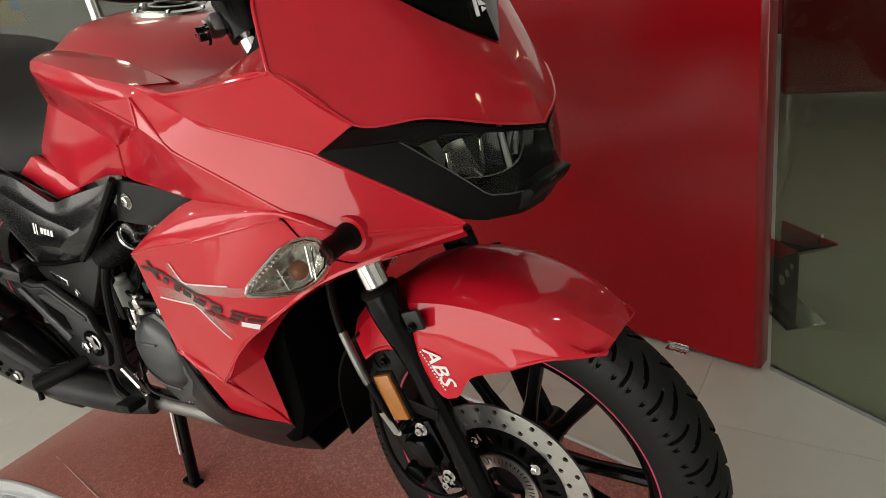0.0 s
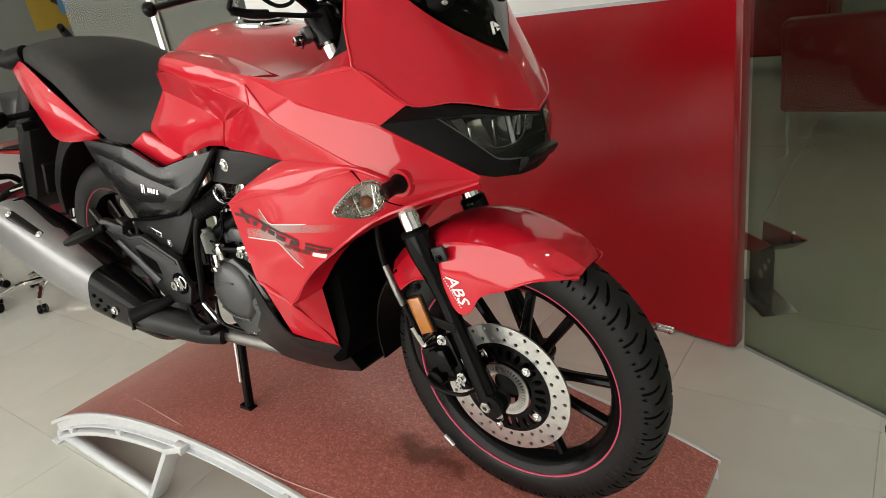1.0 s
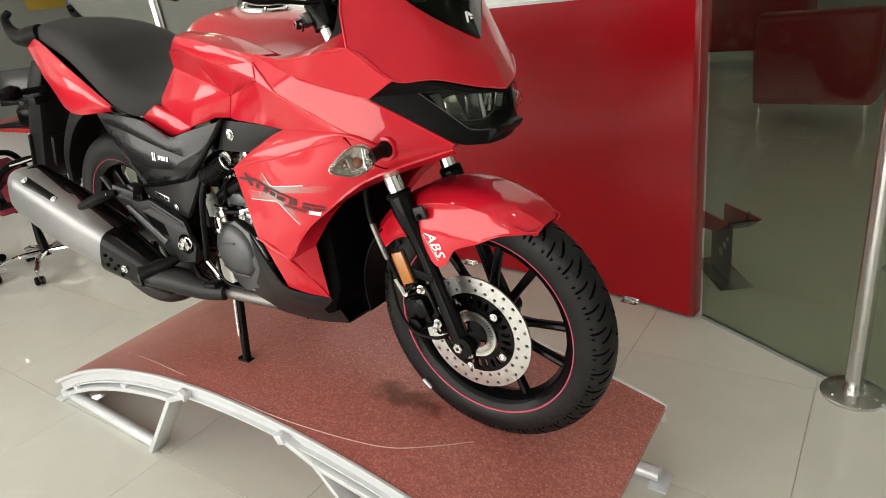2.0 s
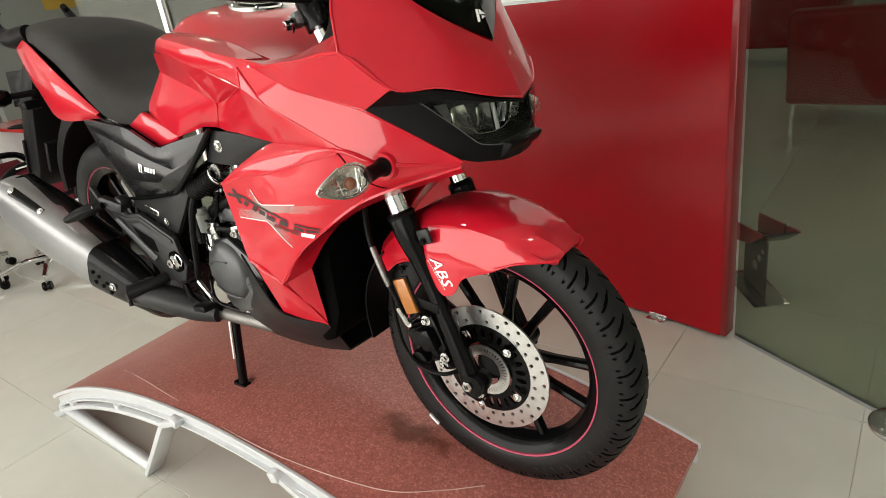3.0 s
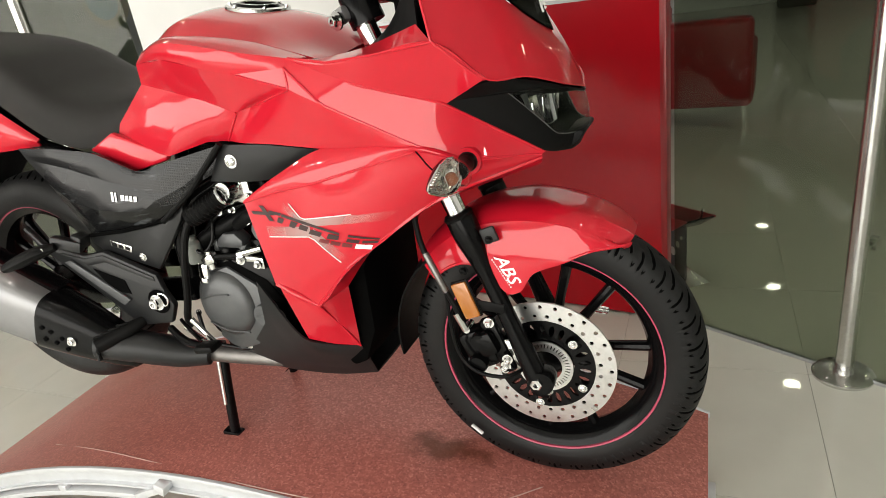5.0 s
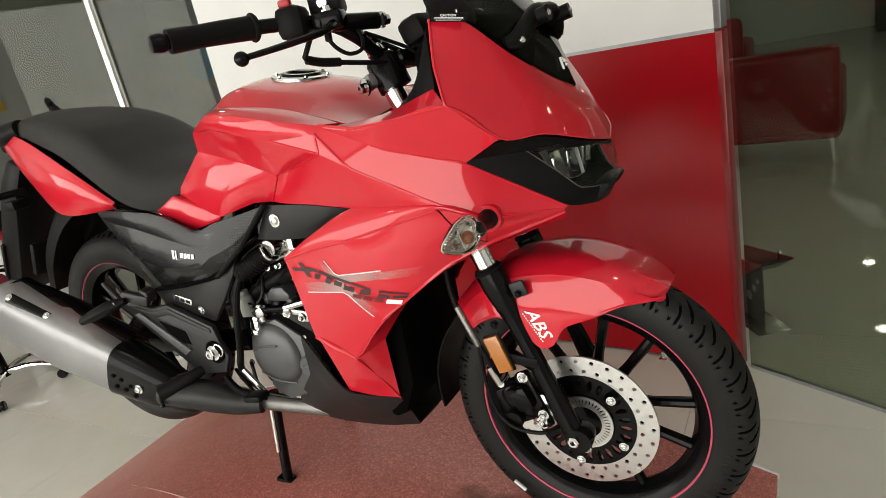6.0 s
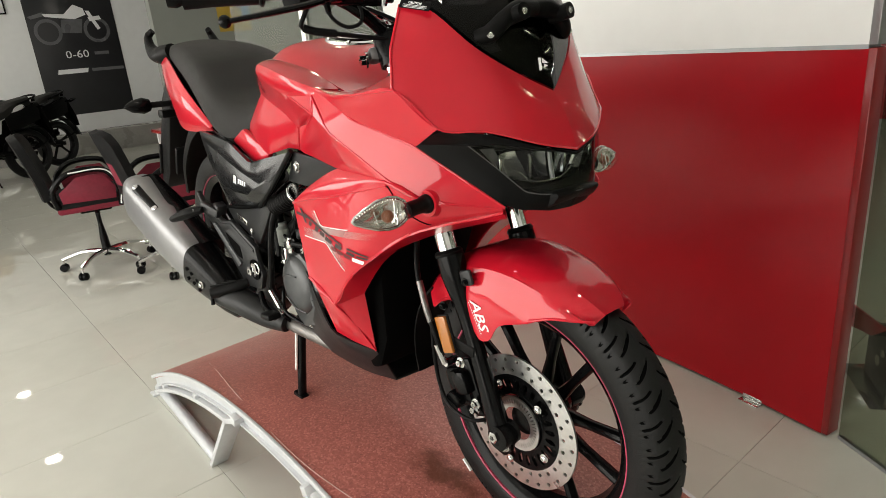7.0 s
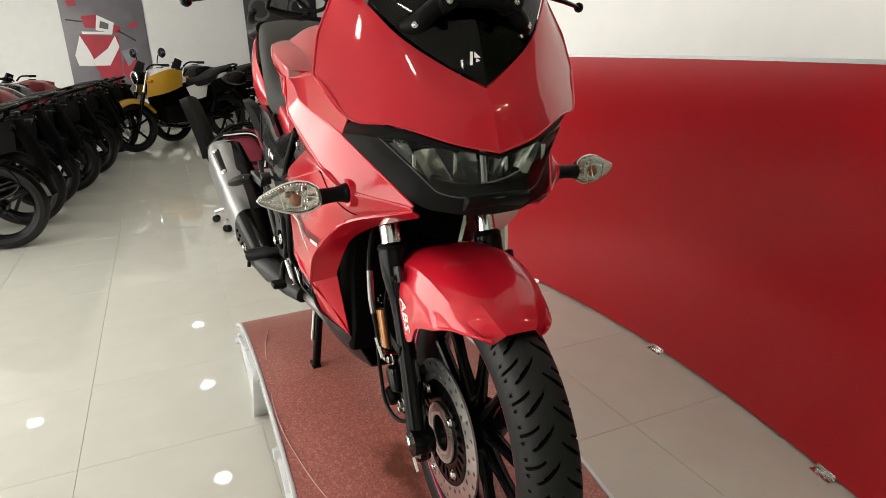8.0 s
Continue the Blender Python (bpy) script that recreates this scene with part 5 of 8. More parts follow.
# ---- frame, side covers and engine ----
for s in (-1, 1):
    o = (lambda a, b, s=s: (a * s, b * s) if s > 0 else (b * s, a * s))
    cover = part("carbon_cover", skin([[(-1.105, -0.176, 1.165), (-0.99, -0.186, 1.160), (-0.87, -0.190, 1.145), (-0.755, -0.192, 1.098), (-0.69, -0.190, 1.112), (-0.545, -0.180, 1.138)],
                                       [(-1.085, -0.180, 1.140), (-0.96, -0.192, 1.118), (-0.88, -0.197, 1.096), (-0.80, -0.199, 1.074), (-0.70, -0.200, 1.052), (-0.575, -0.185, 1.105)],
                                       [(-1.030, -0.190, 1.085), (-0.965, -0.201, 1.045), (-0.90, -0.206, 1.028), (-0.83, -0.208, 1.021), (-0.765, -0.206, 1.020), (-0.665, -0.195, 1.032)],
                                       [(-0.974, -0.176, 0.962), (-0.93, -0.184, 0.967), (-0.87, -0.187, 0.972), (-0.81, -0.188, 0.979), (-0.77, -0.188, 0.984), (-0.735, -0.186, 0.995)]], 24, 3, 0.002, 0.012, False, (0, -1, 0), True, s), CARBON, bike, "black carbon-weave side cover", 9)
    part("cover_edge", tube([(-0.542, 0.183 * s, 1.140), (-0.66, 0.198 * s, 1.030), (-0.735, 0.189 * s, 0.992)], 0.006, 8, False), BLACK, cover)
    part("lower_lip", tube([(-0.974, 0.184 * s, 0.961), (-0.87, 0.191 * s, 0.970), (-0.735, 0.189 * s, 0.993)], 0.0045, 8, False), DEEP, cover)
    part("front_cover", skin([[(-0.549, -0.174, 1.136), (-0.44, -0.186, 1.132), (-0.325, -0.192, 1.118)], [(-0.60, -0.170, 1.066), (-0.52, -0.172, 1.062), (-0.465, -0.168, 1.062)]], 12, 4, 0.003, 0.008, True, (0, -1, 0), True, s), GREY, bike, "dark grey cover panel with one screw")
    part("cover_screw", bolt(-0.528, 0.180 * s, 1.105, 0.009, 0.006, (0, s, 0)), STEEL, bike)
    part("frame_cover", slab([(-0.979, 0.959), (-0.777, 0.979), (-0.713, 1.012), (-0.676, 1.03), (-0.700, 0.99), (-0.745, 0.94), (-0.805, 0.877), (-0.953, 0.922), (-0.978, 0.942)], *o(0.166, 0.178), 0.003), GREY, bike, "dark grey frame cover")
    part("cover_screw", bolt(-0.838, 0.179 * s, 0.907, 0.0065, 0.004, (0, s, 0)), STEEL, bike)
    hang = part("footrest_plate", slab([(-1.16, 0.988), (-1.117, 0.942), (-0.997, 0.918), (-0.936, 0.927), (-0.800, 0.873), (-0.792, 0.835), (-0.775, 0.80), (-0.80, 0.755), (-0.895, 0.745), (-0.943, 0.785), (-1.081, 0.897), (-1.134, 0.937), (-1.168, 0.982)], *o(0.182, 0.197), 0.004), GREY, bike, "dark grey footrest plate")
    part("rib", slab([(-1.062, 0.902), (-1.04, 0.908), (-0.893, 0.812), (-0.918, 0.797)], *o(0.196, 0.203), 0.002), ENGINE, hang, "paler raised rib")
    part("rib", slab([(-1.07, 0.925), (-0.997, 0.911), (-0.936, 0.919), (-0.806, 0.868), (-0.806, 0.858), (-0.936, 0.903), (-0.99, 0.893)], *o(0.196, 0.200), 0.002), GREY, hang)
    # Near-black plate and dish: the shade of two hollows given as colour.
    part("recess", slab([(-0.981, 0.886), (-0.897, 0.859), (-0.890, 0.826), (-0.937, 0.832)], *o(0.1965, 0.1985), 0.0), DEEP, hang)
    part("bolt_well", lathe([(0.0, 0.0), (0.026, 0.0), (0.028, 0.003), (0.028, 0.006), (0.024, 0.004), (0, 0.003)], 24, "y", pose(-0.812, 0.196 * s, 0.81, 0, 0, 0 if s > 0 else 180)), DEEP, hang)
    part("pivot_bolt", bolt(-0.815, 0.199 * s, 0.809, 0.0125, 0.016, (0, s, 0)), CHROME, hang)
    part("pivot_ring", ring((-0.800, 0.200 * s, 0.815), 0.015, 0.0025, 24, (0, s, 0)), CHROME, hang)
    peg = part("footrest", tube([(-0.885, 0.192 * s, 0.757), (-0.905, 0.222 * s, 0.748), (-0.953, 0.276 * s, 0.7325)], [0.012, 0.0165, 0.017, 0.0165], 14, False, 9), BLACK, hang, "black rubber footrest")
    for k in range(4):
        part("tread", box(0.026, 0.005, 0.006, pose(-0.912 - 0.0112 * k, (0.230 + 0.0126 * k) * s, 0.764 - 0.0037 * k, 0, 0, (48 - 90) * s), 0.001), BLACK, peg)
    part("feeler", tube([(-0.953, 0.274 * s, 0.730), (-0.957, 0.277 * s, 0.713), (-0.957, 0.278 * s, 0.698)], [0.006, 0.004, 0.006], 8), SATIN, peg)
    rp = part("pillion_peg", tube([(-1.02, 0.235 * s, 0.956), (-1.06, 0.258 * s, 0.948), (-1.135, 0.285 * s, 0.924)], [0.012, 0.021, 0.022, 0.021, 0.015], 12, False, 10, 0.7), BLACK, bike, "black folding pillion footrest")
    part("peg_bracket", join(box(0.07, 0.022, 0.026, pose(-1.005, 0.218 * s, 0.955, 0, 20, -18 * s), 0.005), box(0.03, 0.03, 0.03, pose(-0.985, 0.2 * s, 0.956, 0, 20, 0), 0.005)), GREY, rp)
    part("peg_pin", bolt(-1.035, 0.252 * s, 0.953, 0.006, 0.008, (0, s, 0.3)), CHROME, rp)
    part("swing_arm", bar((-0.80, 0.105 * s, 0.80), (-1.37, 0.115 * s, 0.768), 0.032, 0.055, 0.008), SATIN, bike, "black box-section swing arm")
    part("adjuster", bolt(-1.345, 0.134 * s, 0.77, 0.016, 0.014, (0, s, 0)), STEEL, bike)
    part("frame_tube", tube([(-0.30, 0.06 * s, 1.20), (-0.50, 0.12 * s, 1.10), (-0.72, 0.145 * s, 1.0), (-0.76, 0.14 * s, 0.85)], 0.018, 12), SATIN, bike)
    part("rear_tube", tube([(-0.72, 0.13 * s, 1.06), (-1.1, 0.12 * s, 1.16), (-1.42, 0.10 * s, 1.30)], 0.013, 10), SATIN, bike)
    stand_leg = part("centre_stand_leg", tube([(-0.775, 0.105 * s, 0.655), (-0.782, 0.117 * s, 0.55), (-0.788, 0.132 * s, 0.418)], [0.013, 0.0125, 0.0125], 12), SATIN, bike, "black centre stand leg")
    part("stand_foot", box(0.05, 0.026, 0.014, pose(-0.792, 0.133 * s, 0.414, 2, 4, 0), 0.004), SATIN, stand_leg)
    part("stand_strip", tube([(-0.779, 0.122 * s, 0.63), (-0.785, 0.138 * s, 0.5)], 0.005, 8), STEEL, stand_leg)

engine = part("engine", join(slab([(-0.80, 0.86), (-0.78, 0.70), (-0.70, 0.655), (-0.56, 0.66), (-0.48, 0.70), (-0.46, 0.86), (-0.55, 0.92), (-0.72, 0.93)], -0.115, 0.115, 0.015),
                             slab([(-0.80, 0.60), (-0.62, 0.60), (-0.60, 0.68), (-0.80, 0.70)], -0.06, 0.06, 0.01)), SATIN, bike, "grey and black single-cylinder engine")
part("clutch_cover", lathe([(0.0, -0.052), (0.045, -0.052), (0.075, -0.047), (0.088, -0.038), (0.094, -0.022), (0.096, 0.0), (0.096, 0.025)], 40, "y", pose(-0.672, -0.115, 0.784) @ Matrix.Diagonal((0.80, 1, 0.86, 1))), ENGINE, engine, "grey round clutch cover")
part("cover_rim", ring((-0.672, -0.137, 0.784), 0.079, 0.005, 40, (0, -1, 0)), ENGINE, engine)
part("case_cover", slab([(-0.765, 0.80), (-0.74, 0.705), (-0.66, 0.668), (-0.545, 0.685), (-0.515, 0.74), (-0.53, 0.86), (-0.60, 0.90), (-0.69, 0.89)], -0.14, -0.112, 0.01), SATIN, engine)
part("oil_cap", lathe([(0, -0.02), (0.016, -0.02), (0.019, -0.014), (0.02, 0), (0, 0)], 20, "y", Matrix.Translation((-0.552, -0.14, 0.752))), ENGINE, engine)
for k in range(4):
    a = radians(25 + 85 * k)
    part("case_bolt", bolt(-0.672 + 0.106 * math.cos(a), -0.138, 0.782 + 0.11 * math.sin(a), 0.005, 0.006), STEEL, engine)
for k in range(9):
    part("fin", slab([(-0.62, 0.90), (-0.44, 0.865), (-0.435, 0.870), (-0.615, 0.906)], -0.088, 0.088, 0.001) if k == 0 else
         moved(slab([(-0.62, 0.90), (-0.44, 0.865), (-0.435, 0.870), (-0.615, 0.906)], -0.088, 0.088, 0.001), Matrix.Translation((0.004 * k, 0, 0.0165 * k))), SATIN, engine)
part("cylinder", slab([(-0.60, 0.89), (-0.46, 0.865), (-0.40, 1.06), (-0.55, 1.08)], -0.07, 0.07, 0.01), SATIN, engine)
part("clutch_arm", join(box(0.035, 0.02, 0.022, pose(-0.677, -0.155, 0.893, 0, -20, 0), 0.005), rod((-0.68, -0.15, 0.87), (-0.68, -0.15, 0.91), 0.009, 12)), STEEL, engine, "bare metal clutch arm")
part("clutch_cable", tube([(-0.66, -0.155, 0.898), (-0.58, -0.15, 0.905), (-0.50, -0.14, 0.94), (-0.42, -0.12, 1.04)], 0.006, 8), BLACK, bike)
part("cable_end", rod((-0.60, -0.152, 0.903), (-0.54, -0.147, 0.915), 0.008, 10), STEEL, bike)
part("breather_boot", tube([(-0.665, -0.185, 0.998), (-0.63, -0.178, 1.012), (-0.585, -0.165, 1.035)], [0.020 + 0.0025 * (k % 2) for k in range(21)], 16, True, 41), BLACK, bike, "ribbed black rubber boot")
part("throttle_body", join(box(0.06, 0.05, 0.05, pose(-0.565, -0.12, 1.035), 0.008), lathe([(0, -0.02), (0.018, -0.02), (0.022, 0), (0.018, 0.012)], 20, "y", Matrix.Translation((-0.575, -0.155, 1.045)))), STEEL, bike, "bare metal throttle body")
part("oil_bottle", lathe([(0.0, 0), (0.017, 0.001), (0.018, 0.045), (0.011, 0.052), (0.011, 0.06), (0, 0.06)], 18, "z", Matrix.Translation((-0.727, -0.142, 0.880))), WHITE_DIM, bike, "small white plastic reservoir")
part("drain_hose", tube([(-0.676, -0.17, 0.998), (-0.70, -0.18, 0.955), (-0.721, -0.185, 0.89), (-0.744, -0.185, 0.81), (-0.765, -0.18, 0.767), (-0.79, -0.16, 0.73)], 0.008, 10, True, 30), BLACK, bike, "black drain hose")
part("coolant_pipe", tube([(-0.60, -0.13, 0.96), (-0.55, -0.15, 0.985), (-0.48, -0.15, 1.0), (-0.42, -0.12, 1.02)], 0.013, 12), BLACK, bike)
part("starter", lathe([(0, -0.03), (0.024, -0.03), (0.028, -0.02), (0.028, 0.03), (0, 0.03)], 20, "y", Matrix.Translation((-0.545, -0.10, 0.945))), ENGINE, engine)
pedal = part("brake_pedal", tube([(-0.81, -0.195, 0.742), (-0.76, -0.212, 0.722), (-0.70, -0.222, 0.718), (-0.665, -0.23, 0.722)], [0.008, 0.009, 0.009, 0.008], 10), SATIN, bike, "black brake pedal")
part("pedal_pad", box(0.05, 0.036, 0.016, pose(-0.675, -0.235, 0.726, 0, -6, 0), 0.005), BLACK, pedal)
part("return_spring", tube([(-0.735, -0.2, 0.77), (-0.70, -0.19, 0.71)], 0.006, 8), STEEL, pedal)
# Small fittings round the engine.
part("side_case", slab([(-0.692, 0.86), (-0.648, 0.872), (-0.585, 0.832), (-0.545, 0.78), (-0.555, 0.735), (-0.60, 0.69), (-0.68, 0.665), (-0.72, 0.70)], -0.148, -0.136, 0.004), ENGINE, engine, "grey engine side case")
# Thin black strip that paints the shade along the case's upper edge.
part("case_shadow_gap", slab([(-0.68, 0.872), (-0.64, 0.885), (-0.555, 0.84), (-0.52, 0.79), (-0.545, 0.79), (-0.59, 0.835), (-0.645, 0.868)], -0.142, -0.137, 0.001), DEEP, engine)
for pts in ([(-0.725, -0.164, 0.80), (-0.69, -0.168, 0.812), (-0.645, -0.168, 0.815)], [(-0.72, -0.164, 0.745), (-0.67, -0.168, 0.728), (-0.615, -0.166, 0.725)]):
    part("cover_seam", tube(pts, 0.0022, 6), ENGINE, engine)
part("oil_cap", join(lathe([(0.019, -0.008), (0.024, -0.008), (0.025, 0), (0.019, 0)], 24, "y", Matrix.Translation((-0.577, -0.15, 0.762))), box(0.034, 0.012, 0.008, pose(-0.577, -0.155, 0.762, 0, -8, 0), 0.002)), ENGINE, engine, "finger-grip oil filler cap")
# Black disc inside the cap ring, painting the shade of its well.
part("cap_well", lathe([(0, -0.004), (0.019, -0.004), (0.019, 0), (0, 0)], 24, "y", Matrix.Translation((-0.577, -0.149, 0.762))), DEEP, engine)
part("solenoid", join(slab([(-0.668, 0.91), (-0.665, 0.928), (-0.645, 0.942), (-0.615, 0.943), (-0.598, 0.925), (-0.60, 0.908)], -0.135, -0.10, 0.005), box(0.018, 0.03, 0.03, pose(-0.603, -0.12, 0.90), 0.004), box(0.014, 0.03, 0.026, pose(-0.672, -0.12, 0.915), 0.004)), ENGINE, engine, "grey solenoid housing")
part("cable_spring", tube([(-0.675, -0.155, 0.898), (-0.60, -0.15, 0.894)], [0.005 + 0.0015 * (k % 2) for k in range(25)], 10, False, 49), SATIN, engine)
part("cable_bracket", join(box(0.05, 0.014, 0.012, pose(-0.573, -0.15, 0.893, 0, 3, 0), 0.003), box(0.016, 0.016, 0.026, pose(-0.545, -0.15, 0.884), 0.004)), STEEL, engine, "bare metal cable bracket")
part("cable_nut", bolt(-0.592, -0.158, 0.893, 0.007, 0.008), CHROME, engine)
part("cable_nut", bolt(-0.550, -0.160, 0.884, 0.006, 0.008), CHROME, engine)
part("arm_plate", join(box(0.026, 0.012, 0.036, pose(-0.697, -0.16, 0.868, 0, 12, 0), 0.004), box(0.022, 0.014, 0.012, pose(-0.697, -0.165, 0.848), 0.003)), CHROME, engine, "bright clutch arm end")
part("air_hose", tube([(-0.765, -0.11, 0.885), (-0.707, -0.12, 0.927), (-0.634, -0.115, 0.959), (-0.58, -0.10, 0.985)], 0.017, 14), BLACK, bike, "thick black air hose")
part("hose_clamp", ring((-0.583, -0.165, 1.036), 0.023, 0.0035, 24, (0.8, 0.25, 0.45)), CHROME, bike, "bright hose clamp")
for k, (bx, bz, r) in enumerate(((-0.645, 1.05, 0.006), (-0.612, 1.036, 0.007), (-0.604, 1.022, 0.005), (-0.629, 0.994, 0.006), (-0.652, 0.995, 0.005), (-0.585, 1.00, 0.005), (-0.565, 0.972, 0.006), (-0.56, 1.05, 0.006), (-0.53, 1.03, 0.005))):
    part("fitting", bolt(bx, -0.14 - 0.004 * (k % 3), bz, r, 0.01), CHROME if k % 2 else STEEL, bike)
part("injector", join(rod((-0.60, -0.13, 1.03), (-0.545, -0.125, 1.055), 0.009, 12), box(0.03, 0.02, 0.016, pose(-0.62, -0.13, 1.052, 0, -15, 0), 0.003)), STEEL, bike, "bare metal injector rail")
for k, pts in enumerate(([(-0.69, -0.13, 0.95), (-0.64, -0.135, 0.985), (-0.60, -0.13, 1.0), (-0.53, -0.12, 1.01)], [(-0.74, -0.14, 0.93), (-0.70, -0.15, 0.905), (-0.67, -0.14, 0.93), (-0.66, -0.13, 0.99)], [(-0.56, -0.13, 0.90), (-0.53, -0.135, 0.94), (-0.50, -0.13, 0.99), (-0.49, -0.12, 1.05)],
                         [(-0.765, -0.15, 0.76), (-0.74, -0.165, 0.70), (-0.69, -0.15, 0.675), (-0.64, -0.13, 0.66)], [(-0.80, -0.17, 0.75), (-0.775, -0.18, 0.735), (-0.755, -0.175, 0.70), (-0.75, -0.15, 0.66)])):
    part("wire", tube(pts, 0.0042, 8, True, 24), SATIN, bike)
part("pedal_spring", tube([(-0.80, -0.165, 0.73), (-0.755, -0.16, 0.685)], [0.005 + 0.0016 * (k % 2) for k in range(21)], 8, False, 41), CHROME, bike, "bright return spring")
part("catalyst_box", tube([(-0.76, -0.155, 0.655), (-0.82, -0.178, 0.668), (-0.90, -0.215, 0.70), (-0.985, -0.25, 0.72)], [0.026, 0.034, 0.038, 0.036, 0.03], 18, True, 24), GREY, bike, "dark exhaust link")
shock = part("shock_absorber", rod((-0.86, 0, 0.86), (-0.80, 0, 1.12), 0.028, 16), SATIN, bike, "black rear shock absorber")
part("chain_guard", slab([(-1.30, 0.87), (-0.9, 0.86), (-0.9, 0.885), (-1.28, 0.90)], 0.10, 0.13, 0.004), BLACK, bike)
part("hugger", skin([[(-1.02, -0.06, 0.90), (-1.07, -0.065, 1.0), (-1.16, -0.065, 1.08)], [(-1.0, 0, 0.90), (-1.05, 0, 1.015), (-1.15, 0, 1.105)], [(-1.02, 0.06, 0.90), (-1.07, 0.065, 1.0), (-1.16, 0.065, 1.08)]], 12, 3, 0, 0.004, True, (1, 0, 1), False), BLACK, bike, "black inner mudguard")

# Exhaust: front pipe under the engine, black elbow cover, silver muffler.
pipe = part("exhaust_pipe", tube([(-0.45, -0.05, 0.80), (-0.44, -0.07, 0.68), (-0.52, -0.10, 0.632), (-0.68, -0.125, 0.638), (-0.86, -0.16, 0.668), (-0.98, -0.20, 0.71), (-1.05, -0.235, 0.75)], [0.019, 0.019, 0.020, 0.021, 0.022, 0.024, 0.026], 18, True, 48), PIPE, bike, "bare steel exhaust pipe")
M0, M1 = Vector((-1.02, -0.226, 0.735)), Vector((-1.505, -0.278, 0.966))
MD = (M1 - M0).normalized()


def muffler_ring(t, w, h):
    """Points of an oval section across the muffler's axis."""
    c = M0.lerp(M1, t)
    side = Vector((0, -1, 0)) - MD * MD.dot(Vector((0, -1, 0)))
    side.normalize()
    up = side.cross(MD).normalized()
    if up.z < 0:
        up = -up
    out = []
    for k in range(28):
        a = 2 * math.pi * k / 28
        ca, sa = math.cos(a), math.sin(a)
        n = 0.62
        out.append(c + side * w * math.copysign(abs(ca) ** n, ca) + up * h * math.copysign(abs(sa) ** n, sa))
    return out


def ovals(sections, cap=True):
    bm = bmesh.new()
    rings = [[bm.verts.new(p) for p in muffler_ring(*sec)] for sec in sections]
    for a, b in zip(rings, rings[1:]):
        for k in range(28):
            bm.faces.new((a[k], a[(k + 1) % 28], b[(k + 1) % 28], b[k]))
    if cap:
        bm.faces.new(rings[0])
        bm.faces.new(rings[-1][::-1])
    return bm


can = part("muffler", ovals([(0.17, 0.050, 0.066), (0.19, 0.054, 0.073), (0.55, 0.060, 0.086), (0.90, 0.057, 0.083), (0.97, 0.050, 0.072), (1.0, 0.034, 0.054)]), SILVER, bike, "silver painted muffler with black cover")
part("elbow_cover", ovals([(-0.27, 0.012, 0.014), (-0.24, 0.026, 0.030), (-0.16, 0.036, 0.042), (-0.06, 0.043, 0.053), (0.06, 0.050, 0.065), (0.20, 0.0565, 0.0755), (0.205, 0.052, 0.072)]), SATIN, can, "black perforated elbow cover")
part("back_shell", moved(ovals([(0.20, 0.048, 0.070), (0.60, 0.050, 0.080), (0.94, 0.046, 0.074)]), Matrix.Translation((0.008, 0.024, 0.004))), SATIN, can)
side = (Vector((0, -1, 0)) - MD * MD.dot(Vector((0, -1, 0)))).normalized()
upm = side.cross(MD).normalized()
upm = upm if upm.z > 0 else -upm
for t0, t1 in ((0.58, 0.84),):
    c0, c1 = (M0.lerp(M1, t) + upm * 0.074 + side * 0.036 for t in (t0, t1))
    facing = (upm * 0.8 + side * 0.6).normalized()
    slot = tube([c0, c1], 0.017, 16, False, 2, 1.0)
    rot = Matrix.Identity(4)
    part("badge_plate", moved(slot, Matrix.Translation(-facing * 0.0105)), SATIN, can, "black slotted plate with two screws")
    for c in (c0, c1):
        p = c.lerp((c0 + c1) / 2, 0.08) + facing * 0.006
        part("screw", bolt(*p, 0.006, 0.005, facing), CHROME, can)
for k, (t, u) in enumerate(((0.10, -0.020), (0.125, 0.006), (0.15, -0.020), (0.075, -0.002), (0.165, 0.010), (0.05, -0.028))):
    p = M0.lerp(M1, t) + side * (0.0445 + 0.058 * t) + upm * u
    # Black discs laid on the cover; the dark of each hole is colour.
    part("vent_hole", lathe([(0, 0.0), (0.0055, 0.0), (0.0055, 0.003), (0, 0.003)], 14, "z", Matrix.Translation(p) @ side.to_track_quat("Z", "Y").to_matrix().to_4x4()), DEEP, can)
p = M0.lerp(M1, 0.03) + side * 0.0475
part("screw", bolt(*p, 0.008, 0.008, side), CHROME, can)

